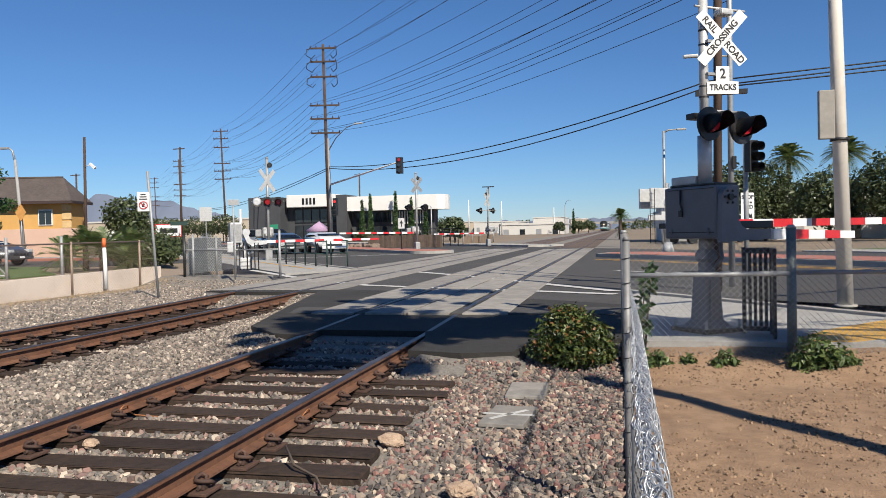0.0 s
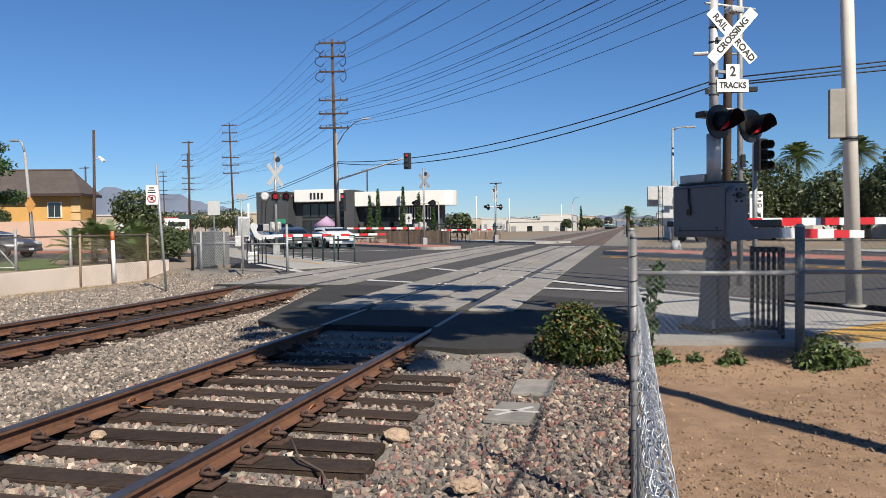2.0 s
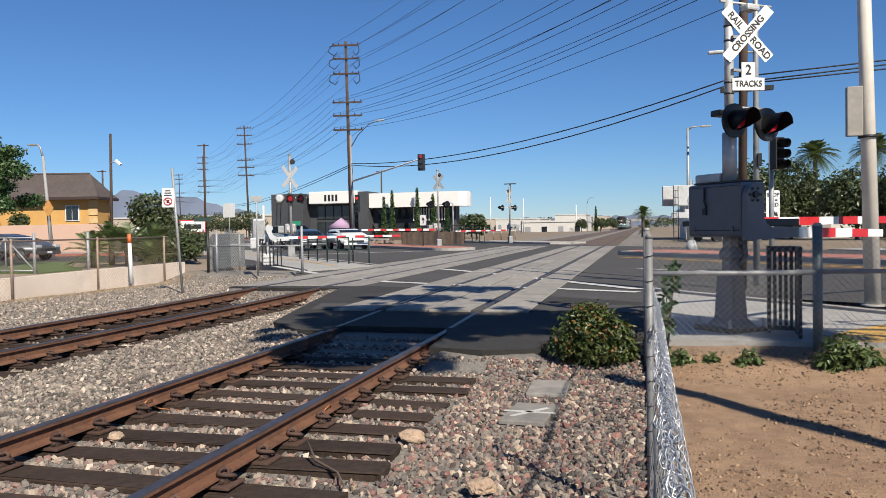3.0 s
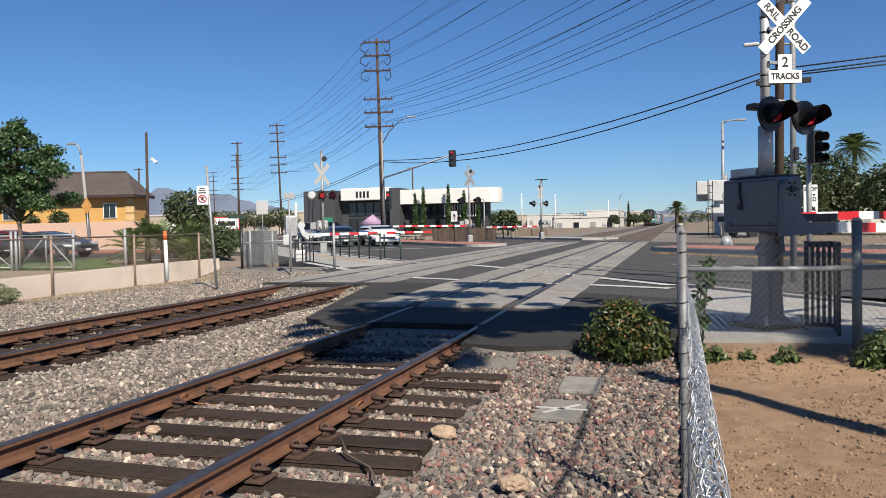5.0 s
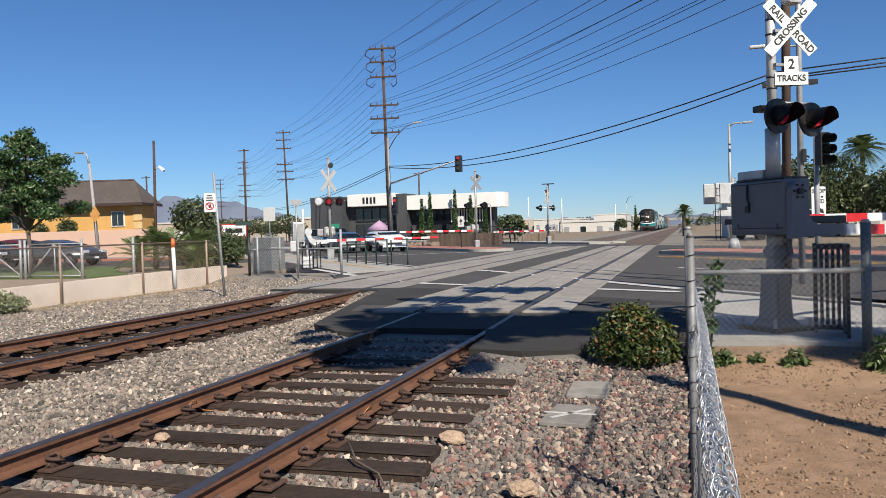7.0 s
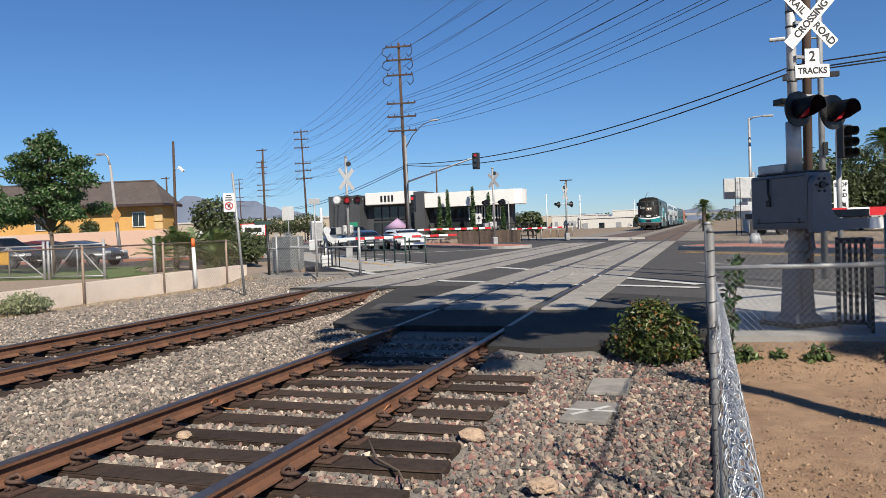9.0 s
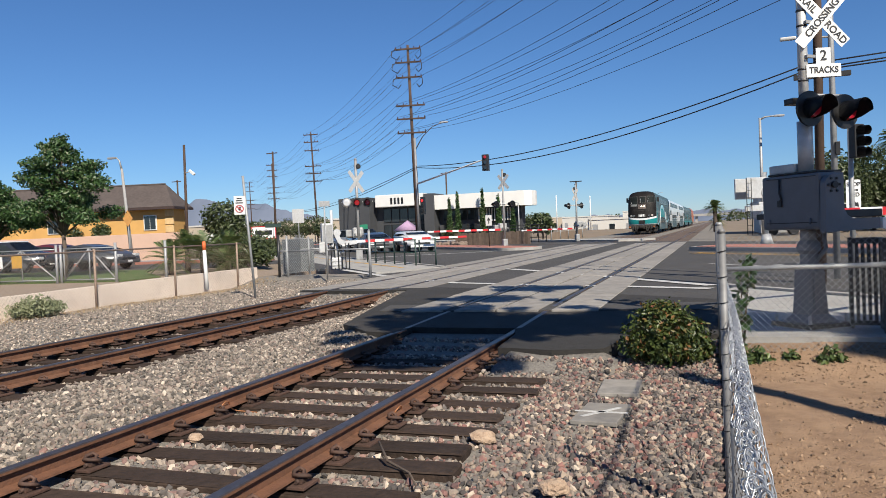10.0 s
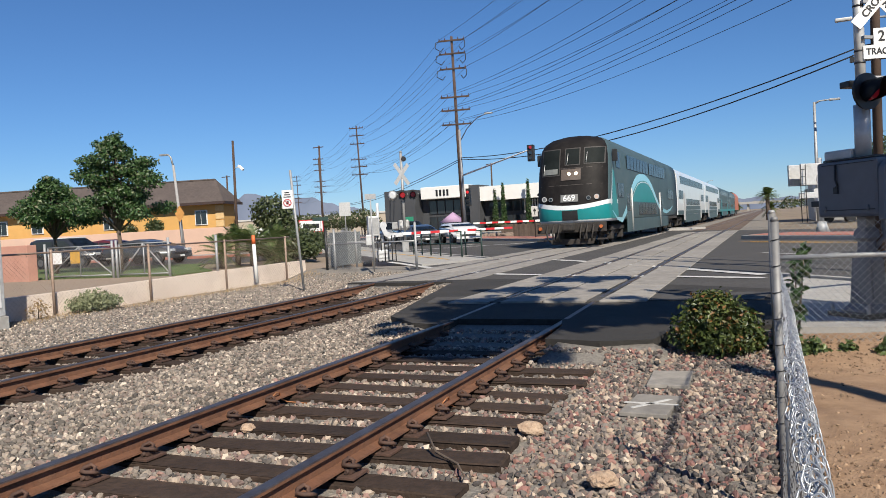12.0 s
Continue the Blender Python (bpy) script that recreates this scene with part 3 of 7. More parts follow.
    part("top_lamp_head", B(0.18, 0.36, -0.10, 0.04, 3.55, 3.62, bevel=0.02), ALU, s)
    return s


near_signal()


# ---- chain-link fences ----
POST_GREY = mat("weathered_post", (0.25, 0.25, 0.25), (0.18, 0.18, 0.182), 12, 0.6, metal=0.25, bump=0.05, stain=(0.2, 0.18, 0.16), sscale=5, samount=0.5)
LINK = mat("galvanised_wire", (0.40, 0.41, 0.42), (0.3, 0.31, 0.32), 30, 0.5, metal=0.6)
LINK_NEW = mat("bright_wire", (0.52, 0.54, 0.57), (0.36, 0.38, 0.41), 40, 0.35, metal=0.5)
LINK_RUST = mat("rusty_wire", (0.38, 0.29, 0.23), (0.26, 0.18, 0.13), 20, 0.7, metal=0.3)


def wire_mesh(name, segs, r, material, parent, label="", sides=3):
    """Thin bars, one for each pair of end points in the array segs (n, 2, 3)."""
    segs = np.asarray(segs, dtype=float)
    n = len(segs)
    d = segs[:, 1] - segs[:, 0]
    d /= np.linalg.norm(d, axis=1, keepdims=True) + 1e-9
    ref = np.where(np.abs(d[:, 2:3]) < 0.9, np.array([[0, 0, 1.0]]), np.array([[1.0, 0, 0]]))
    a = np.cross(d, ref)
    a /= np.linalg.norm(a, axis=1, keepdims=True)
    b = np.cross(d, a)
    V = np.empty((n, 2, sides, 3))
    for k in range(sides):
        o = (a * math.cos(k * math.tau / sides) + b * math.sin(k * math.tau / sides)) * r
        V[:, 0, k] = segs[:, 0] + o
        V[:, 1, k] = segs[:, 1] + o
    base = (np.arange(n) * 2 * sides)[:, None, None]
    q = np.array([[k, (k + 1) % sides, sides + (k + 1) % sides, sides + k] for k in range(sides)])[None]
    F = (base + q).reshape(-1, 4)
    return array_mesh(name, V.reshape(-1, 3), F, material, parent, label, True)


def array_mesh(name, V, F, material, parent=None, label="", smooth=False):
    me = bpy.data.meshes.new(name)
    k = F.shape[1]
    me.vertices.add(len(V))
    me.vertices.foreach_set("co", np.asarray(V, dtype=np.float32).ravel())
    me.loops.add(F.size)
    me.loops.foreach_set("vertex_index", F.astype(np.int32).ravel())
    me.polygons.add(len(F))
    me.polygons.foreach_set("loop_start", np.arange(0, F.size, k, dtype=np.int32))
    me.polygons.foreach_set("loop_total", np.full(len(F), k, dtype=np.int32))
    me.polygons.foreach_set("use_smooth", np.full(len(F), smooth, dtype=bool))
    me.update(calc_edges=True)
    me.materials.append(material)
    ob = new(name, me)
    if parent is not None:
        ob.parent = parent
    if label:
        ob["label"] = label
    return ob


def chain_link(parent, fn, length, z0, z1, r, material, pitch=0.035, label="diamond wire mesh"):
    """fn(s, h) gives the point s metres along the fence and h of the way up."""
    cols, rows = int(length / pitch), int((z1 - z0) / pitch)
    segs = []
    for c in range(cols):
        for k in range(rows):
            s0 = (c + ((k + c) % 2)) * pitch
            s1 = (c + ((k + c + 1) % 2)) * pitch
            segs.append((fn(s0, k / rows), fn(s1, (k + 1) / rows)))
    return wire_mesh("wire_mesh", segs, r, material, parent, label)


def fence_corner():
    f = tagged(empty("chain_link_fence"), "galvanised chain-link fence with round posts and mid rail", "fence")
    posts = [(0.03, 7.95, 0.036, 1.14), (1.62, 8.08, 0.045, 1.16)]
    for x, y, r, h in posts:
        p = part("post", T((x, y, -0.4), (x, y, h), r, seg=16), POST_GREY if x < 1 else mat("grey_green_post", (0.18, 0.205, 0.195), (0.13, 0.155, 0.15), 8, 0.5, metal=0.2), f)
        part("post_cap", T((x, y, h), (x, y, h + 0.03), r * 1.08, r * 0.6, 16), GALV, p)
    for x in (2.72, 5.9):
        p = part("post", T((x, 8.2, -0.4), (x, 8.2, 1.06), 0.035, seg=12), DKGREEN, f)
    part("mid_rail", T((0.05, 7.95, 0.71), (1.6, 8.06, 0.715), 0.024, seg=12), GALV, f)
    part("mid_rail", T((1.64, 8.08, 0.72), (5.9, 8.2, 0.73), 0.022, seg=12), GALV, f)
    for x in (0.5, 0.95, 1.4):
        part("rail_sleeve", T((x, 7.98 + x * 0.055, 0.713), (x + 0.09, 7.985 + x * 0.055, 0.714), 0.029, seg=12), GALV, f)
    chain_link(f, lambda s, h: (0.05 + s, 7.93 + 0.055 * s + 0.003 * math.sin(s * 40 + h * 60), -0.2 + 1.24 * h), 5.8, -0.2, 1.04, 0.0018, LINK, 0.032)
    return f


fence_corner()


def fence_along():
    f = tagged(empty("chain_link_fence"), "sagging chain-link fence with loose bright wire top", "fence")
    for x, y, r, h in ((0.024, 3.75, 0.0175, 1.13), (0.062, 2.98, 0.034, 0.44)):
        p = part("post", T((x, y, -0.5), (x, y, h), r, seg=14), POST_GREY, f)
        part("post_cap", T((x, y, h), (x, y, h + 0.02), r * 1.1, r * 0.7, 14), POST_GREY, p)
    # dark tie wires wound round the thin post
    for k in range(11):
        z = -0.15 + 0.118 * k
        bm = bmesh.new()
        pipe(bm, [(0.024 + 0.0195 * math.cos(a), 3.75 + 0.0195 * math.sin(a), z + 0.0035 * a) for a in [math.tau * q / 10 for q in range(13)]], 0.0022, 5)
        part("tie_wire", bm, BLACK, f)
    rnd = random.Random(5)
    segs = []
    y = 0.95
    pitch = 0.05
    rows = 20
    while y < 7.9:
        ph = rnd.uniform(-0.004, 0.004)
        for k in range(rows):
            def pt(i):
                h = i / rows
                lean = 0.024 + 0.008 * math.sin(y * 2.1) - 0.022 * max(0, (y - 4) / 4)
                return (0.03 + lean * h ** 1.5 + 0.02 * math.sin(y * 3 + h * 2) * (1 - h) + ph + 0.006 * ((i % 2) - 0.5), y + (i % 2) * pitch, -0.24 + (1.02 + 0.03 * math.sin(y * 1.3)) * h)
            segs.append((pt(k), pt(k + 1)))
        y += pitch
    wire_mesh("wire_mesh", segs, 0.0012, mat("dull_wire", (0.2, 0.2, 0.205), (0.13, 0.13, 0.135), 20, 0.6, metal=0.3), f, "diamond wire mesh")
    # the loose top: bright knuckled loops that hang over to the side
    segs = []
    y = 0.9
    while y < 7.8:
        top = 0.78 + 0.03 * math.sin(y * 1.3) - 0.0
        x = 0.056 + 0.006 * math.sin(y * 2.1) - 0.022 * max(0, (y - 4) / 4) - 0.014 * max(0, 2.4 - y)
        for rep in range(2):
            amp = rnd.uniform(0.006, 0.015)
            dx = rnd.uniform(-0.008, 0.008) - 0.006 * rep
            dz = rnd.uniform(-0.02, 0.012) - 0.02 * rep
            prev = None
            for i in range(9):
                a = math.tau * i / 8
                q = (x + dx + amp * math.cos(a), y + 0.05 * (i / 8) + 0.02 * math.sin(a), top + dz + 1.1 * amp * math.sin(a))
                if prev:
                    segs.append((prev, q))
                prev = q
        y += 0.033
    y = 1.0
    k = 0
    while y < 5.2:
        size = 0.03 - 0.004 * (y - 1)
        top = 0.765 + 0.03 * math.sin(y * 1.3)
        x = 0.062 + 0.006 * math.sin(y * 2.1) - 0.022 * max(0, (y - 4) / 4) - 0.014 * max(0, 2.4 - y)
        lean = rnd.uniform(-0.5, 0.5) + (0.5 if k % 2 else -0.3)
        prev = None
        for i in range(15):
            a = math.tau * i / 14
            u, v = 0.42 * size * math.cos(a), size * math.sin(a)
            q = (x + u * math.cos(lean) + 0.006 * (k % 3), y + u * math.sin(lean) + 0.25 * v, top + v - 0.012)
            if prev:
                segs.append((prev, q))
            prev = q
        y += size * 1.15
        k += 1
    wire_mesh("loose_wire", segs, 0.0016, LINK_NEW, f, "bright loose knuckled wire", 5)
    bm = bmesh.new()
    pipe(bm, [(0.06, 2.98, 0.46), (0.065, 3.05, 0.53), (0.09, 3.1, 0.555), (0.115, 3.1, 0.53), (0.125, 3.06, 0.44), (0.12, 3.0, 0.38)], 0.006, 6)
    part("tie_wire", bm, GALV, f)
    return f


fence_along()


def slatted_bin():
    """A dark slatted litter bin behind the fence: open slats in front, a closed panel at the side."""
    b = tagged(empty("litter_bin", 1.30, 8.86, 0.02, -6), "dark green slatted metal litter bin on the footpath", "litter bin")
    for x, y in ((0.0, 0.0), (0.27, 0.0), (0.27, -0.42), (0.0, 0.2)):
        part("corner_post", B(x - 0.018, x + 0.018, y - 0.018, y + 0.018, 0, 0.93, bevel=0.004), BLACK, b)
    me = to_mesh("slat", B(-0.017, 0.017, -0.006, 0.006, 0.06, 0.88, bevel=0.002), BLACK)
    for i in range(4):
        shared("slat", me, b, pose(0.055 + i * 0.054, 0, 0))
    for i in range(8):
        shared("slat", me, b, pose(0.27, -0.37 + i * 0.047, 0, 0, 0, 90))
    part("side_panel", B(0.276, 0.288, -0.40, 0.0, 0.06, 0.9, bevel=0.003), DKGREEN, b, "dark green closed side panel")
    for z0, z1 in ((0.03, 0.08), (0.87, 0.93)):
        part("rim", B(-0.02, 0.29, -0.02, 0.02, z0, z1, bevel=0.006), BLACK, b)
        part("rim", B(0.25, 0.292, -0.44, -0.022, z0, z1, bevel=0.006), BLACK, b)
    return b


slatted_bin()


def tall_pole():
    p = tagged(empty("traffic_pole", 3.08, 11.84, 0.02), "tall pale painted octagonal signal pole with a box", "signal pole")
    part("shaft", T((0, 0, 0), (-0.17, 0, 7.2), 0.11, 0.078, 8), mat("cream_paint", (0.74, 0.69, 0.61), (0.66, 0.61, 0.54), 2, 0.6, stain=(0.4, 0.34, 0.28), sscale=1.2, samount=0.4), p)
    part("foot", T((0, 0, -0.02), (0, 0, 0.03), 0.15, seg=12), CONCRETE, p)
    part("sign_box", B(-0.34, -0.14, -0.1, 0.02, 2.36, 3.04, bevel=0.012), mat("weathered_plate", (0.36, 0.33, 0.29), (0.28, 0.26, 0.23), 6, 0.7), p, "weathered grey-brown sign box")
    part("band", T((-0.06, 0, 2.33), (-0.06, 0, 2.37), 0.125, seg=12), BLACK, p)
    return p


tall_pole()


def back_poles():
    p = tagged(empty("utility_pole", 1.74, 15.0, 0.0), "dark brown wooden pole carrying cables", "utility pole")
    part("pole", T((0, 0, 0), (0.10, 0, 9.0), 0.078, 0.07, 14), WOOD_POLE, p)
    part("cable_bracket", B(-0.35, 0.55, -0.06, 0.06, 3.60, 3.68), BLACK, p)
    q = tagged(empty("traffic_signal", 2.12, 16.0, 0.0), "grey steel signal pole with a three-lens traffic light", "traffic signal")
    part("pole", T((0, 0, 0), (0.02, 0, 8.5), 0.06, 0.045, 14), GALV, q)
    part("lamp_arm", T((0.0, 0, 4.5), (-0.62, 0, 4.56), 0.02, 0.015, 8), GALV, q)
    part("lamp_head", B(-0.86, -0.58, -0.06, 0.06, 4.52, 4.58, bevel=0.02), ALU, q)
    part("clamp_box", B(0.02, 0.1, -0.1, 0.03, 2.3, 2.55, bevel=0.01), BLACK, q)
    r = tagged(empty("traffic_signal", 2.52, 16.3, 0.28, 38), "black three-lens traffic light seen from the side", "traffic signal")
    part("pole", T((0.1, 0.2, -0.28), (0.1, 0.2, 2.7), 0.05, seg=10), GALV, r)
    part("housing", B(-0.07, 0.16, -0.08, 0.08, 1.97, 2.60, bevel=0.02), BLACK, r)
    for i in range(3):
        bm = bmesh.new()
        z = 2.075 + i * 0.205
        tube(bm, (0.045, -0.08, z), (0.045, -0.27, z - 0.02), 0.088, 0.085, 14, cap=False)
        bmesh.ops.solidify(bm, geom=bm.faces[:], thickness=0.008)
        hood = part("hood", bm, BLACK, r)
        part("lens", T((0.045, -0.07, z), (0.045, -0.09, z), 0.078, seg=14), (GLASS_DK if i < 2 else RED_LENS), hood)
    s = tagged(empty("regulatory_sign", 3.02, 20.0, 0.0, 20), "white rectangular stop-here sign with black arrow", "road sign")
    part("post", T((0, 0.02, 0), (0, 0.02, 1.95), 0.025, seg=8), GALV, s)
    part("plate", placed(P(rounded(0.34, 0.66, 0.03), -0.004, 0.004, axis="y"), pose(0, -0.02, 1.66)), SIGN_WHITE, s)
    lettering("STOP", 0.13, pose(0, -0.03, 1.88, 90, 0, 0), INK, s)
    for i in range(3):
        part("small_print", B(-0.11 + 0.08 * i, -0.05 + 0.08 * i, -0.028, -0.025, 1.73, 1.77), INK, s)
    lettering("RED", 0.13, pose(0.02, -0.03, 1.64, 90, 0, 0), INK, s)
    part("arrow", placed(P([(-0.1, 0.1), (-0.07, 0.12), (0.05, 0.0), (0.08, 0.03), (0.1, -0.09), (-0.02, -0.06), (0.01, -0.03)], -0.002, 0.002, axis="y"), pose(0.02, -0.027, 1.45)), INK, s)


back_poles()

tact = tagged(part("tactile_paving", P([(1.62, 8.25), (2.2, 8.25), (2.62, 8.56), (4.2, 9.75), (4.0, 11.05), (3.08, 10.15), (2.2, 9.2)], 0.0, 0.026), YLINE), "yellow tactile warning strip on the footpath", "tactile paving", kind="structure")


def green_rail():
    g = tagged(empty("pedestrian_rail", 2.95, 9.0, 0.02, 20), "dark green steel pedestrian railing", "railing")
    for x in (0.0, 1.4, 2.8):
        part("post", T((x, 0, 0), (x, 0, 1.1), 0.028, seg=10), DKGREEN, g)
    for z in (0.35, 0.7, 1.08):
        part("rail", T((0, 0, z), (2.8, 0, z), 0.022, seg=10), DKGREEN, g)


green_rail()


# ---- barrier on the right-hand island, beyond the street ----
def island_signal():
    s = tagged(empty("crossing_signal", 2.1, 36.5, 0.0, 38), "silver crossing barrier machine with counterweights on the island", "crossing signal")
    part("foot", T((0, 0, 0), (0, 0, 0.5), 0.3, 0.16, 14), ALU, s)
    part("mast", T((0, 0, 0.4), (0, 0, 3.2), 0.09, seg=14), ALU, s)
    part("mechanism_box", B(-0.6, 0.5, -0.3, 0.3, 1.2, 1.9, bevel=0.05), ALU, s)
    part("counterweight", B(-1.3, -0.2, -0.42, -0.32, 2.05, 2.95, bevel=0.03), ALU, s, "pale slab counterweight")
    part("counterweight", B(-1.3, -0.2, 0.32, 0.42, 2.05, 2.95, bevel=0.03), ALU, s, "pale slab counterweight")
    part("hub", T((-0.35, -0.46, 2.3), (-0.35, 0.46, 2.3), 0.24, seg=16), GALV, s)
    part("lever", B(-1.5, 0.4, -0.5, -0.44, 1.5, 1.75, bevel=0.02), ALU, s)
    for x in (-1.5, -1.25):
        part("ladder_rail", T((x, -0.6, 0.5), (x, -0.6, 2.9), 0.02, seg=6), BLACK, s)
    for z in (0.9, 1.2, 1.5, 1.8, 2.1, 2.4, 2.7):
        part("ladder_rung", T((-1.5, -0.6, z), (-1.25, -0.6, z), 0.013, seg=6), BLACK, s)
    gate_arm(s, (0.5, -0.4, 1.15), (9.0, -0.2, 1.15), 0.14, 0.04, 0.41, 0)


island_signal()


# ---- train ----
TEAL = mat("teal_paint", (0.02, 0.24, 0.25), (0.018, 0.21, 0.22), 1.5, 0.45, coat=0.1, spec=0.3, stain=(0.05, 0.2, 0.2), sscale=2, samount=0.3)
TGREY = mat("slate_paint", (0.072, 0.112, 0.122), (0.060, 0.096, 0.106), 1.2, 0.5, coat=0.0, spec=0.2, stain=(0.13, 0.14, 0.14), sscale=1.5, samount=0.3)
TWHITE = mat("coach_white", (0.74, 0.76, 0.77), (0.68, 0.70, 0.71), 1.2, 0.3, coat=0.3, stain=(0.5, 0.5, 0.48), sscale=1.5, samount=0.3)
TBLUE = mat("pale_blue_paint", (0.30, 0.64, 0.76), (0.27, 0.58, 0.7), 2, 0.3, coat=0.3)
TMASK = mat("nose_black", (0.010, 0.009, 0.0088), (0.016, 0.014, 0.0135), 1.6, 0.6, coat=0.0, spec=0.15, stain=(0.036, 0.031, 0.027), sscale=2.5, samount=0.5)
UNDER = mat("undercarriage_grime", (0.018, 0.016, 0.015), (0.05, 0.042, 0.036), 8, 0.85, bump=0.3)
HEADLIGHT = glow("headlight", (1.0, 0.74, 0.46), 5.0)
DITCH = glow("ditch_light", (0.6, 0.45, 0.36), 0.1)
ORANGE = mat("locomotive_orange", (0.5, 0.14, 0.05), (0.45, 0.12, 0.04), 2, 0.4)
LEVELS = [(1.02, 0.10, 1.46), (1.12, 0.06, 1.48), (1.24, 0.03, 1.5), (1.5, 0.0, 1.5), (1.74, 0.0, 1.5), (1.92, 0.02, 1.5), (2.3, 0.10, 1.5), (2.8, 0.24, 1.5),
          (3.3, 0.40, 1.49), (3.75, 0.56, 1.47), (4.12, 0.72, 1.42), (4.36, 0.92, 1.30), (4.54, 1.2, 1.08), (4.66, 1.6, 0.65)]


def level_at(z):
    for a, b in zip(LEVELS, LEVELS[1:]):
        if z <= b[0]:
            k = (z - a[0]) / (b[0] - a[0])
            return a[1] + (b[1] - a[1]) * k, a[2] + (b[2] - a[2]) * k
    return LEVELS[-1][1:]


def nose_y(x, z):
    y, w = level_at(z)
    k = min(1.0, abs(x) / w)
    return y + 0.6 * (1 - math.sqrt(max(0.0, 1 - k ** 4.0))) + 0.22 * k * k


def sag(x):
    """The stripes of the nose dip towards its middle."""
    return -0.20 * (1 - min(1.0, abs(x) / 1.5) ** 2)


def nose_patch(name, x0, x1, z0, z1, off, material, parent, label="", nx=6, nz=4, follow=False):
    V, F = [], []
    for j in range(nz + 1):
        for i in range(nx + 1):
            x = x0 + (x1 - x0) * i / nx
            z = z0 + (z1 - z0) * j / nz + (sag(x) if follow else 0)
            V.append((x, nose_y(x, z) - off, z))
    for j in range(nz):
        for i in range(nx):
            a = j * (nx + 1) + i
            F.append((a, a + 1, a + nx + 2, a + nx + 1))
    return mesh_from(name, V, F, material, parent, label, smooth=True)


def bogie(parent, y):
    b = part("bogie", B(-1.15, 1.15, -1.5, 1.5, 0.45, 0.72, bevel=0.03), UNDER, parent, "grimy wheel bogie")
    b.matrix_basis = pose(0, y, 0)
    for yy in (-1.2, 1.2):
        for x in (-0.75, 0.75):
            part("wheel", T((x - 0.06, yy, 0.44), (x + 0.06, yy, 0.44), 0.44, seg=24), UNDER, b)
        part("axle_box", B(-1.25, -1.0, yy - 0.2, yy + 0.2, 0.25, 0.7, bevel=0.04), UNDER, b)
        part("axle_box", B(1.0, 1.25, yy - 0.2, yy + 0.2, 0.25, 0.7, bevel=0.04), UNDER, b)
    part("side_frame", B(1.12, 1.28, -1.6, 1.6, 0.62, 0.85, bevel=0.03), UNDER, b)
    part("side_frame", B(-1.28, -1.12, -1.6, 1.6, 0.62, 0.85, bevel=0.03), UNDER, b)


TSCREEN = mat("windscreen_glass", (0.012, 0.015, 0.015), (0.018, 0.022, 0.022), 2, 0.6, spec=0.06)
TGLASS = mat("train_glass", (0.012, 0.014, 0.016), (0.009, 0.011, 0.013), 2, 0.22, spec=0.3)
SHELL = [(-1.5, 0.0), (-1.5, 3.7), (-1.45, 4.0), (-1.3, 4.28), (-1.0, 4.48), (-0.5, 4.6), (0.5, 4.6), (1.0, 4.48), (1.3, 4.28), (1.45, 4.0), (1.5, 3.7), (1.5, 0.0)]


def side_windows(car, rows, glass=TGLASS):
    """rows: (y0, y1, z0, z1, count), panes in a flush dark strip on both sides."""
    for y0, y1, z0, z1, n in rows:
        w = (y1 - y0) / n
        me = to_mesh("window", B(-0.012, 0.012, 0.05, w - 0.05, z0, z1, bevel=0.006), glass)
        for s in (-1.5, 1.5):
            for i in range(n):
                shared("window", me, car, pose(s, y0 + i * w, 0))


def strip_on_side(name, car, s, pts, width, off, material, label=""):
    """A painted ribbon on the side of a car: a row of (y, z) points."""
    bm = bmesh.new()
    P2 = [Vector(p) for p in pts]
    last = None
    for i, p in enumerate(P2):
        d = (P2[min(i + 1, len(P2) - 1)] - P2[max(i - 1, 0)]).normalized()
        wd = width[i] if isinstance(width, list) else width
        nn = Vector((-d.y, d.x)) * wd / 2
        a = bm.verts.new((s * (1.5 + off), p.x + nn.x, p.y + nn.y))
        b = bm.verts.new((s * (1.5 + off), p.x - nn.x, p.y - nn.y))
        if last:
            bm.faces.new((last[0], last[1], b, a))
        last = (a, b)
    bmesh.ops.recalc_face_normals(bm, faces=bm.faces[:])
    bmesh.ops.solidify(bm, geom=bm.faces[:], thickness=0.002)
    return part(name, bm, material, car, label)


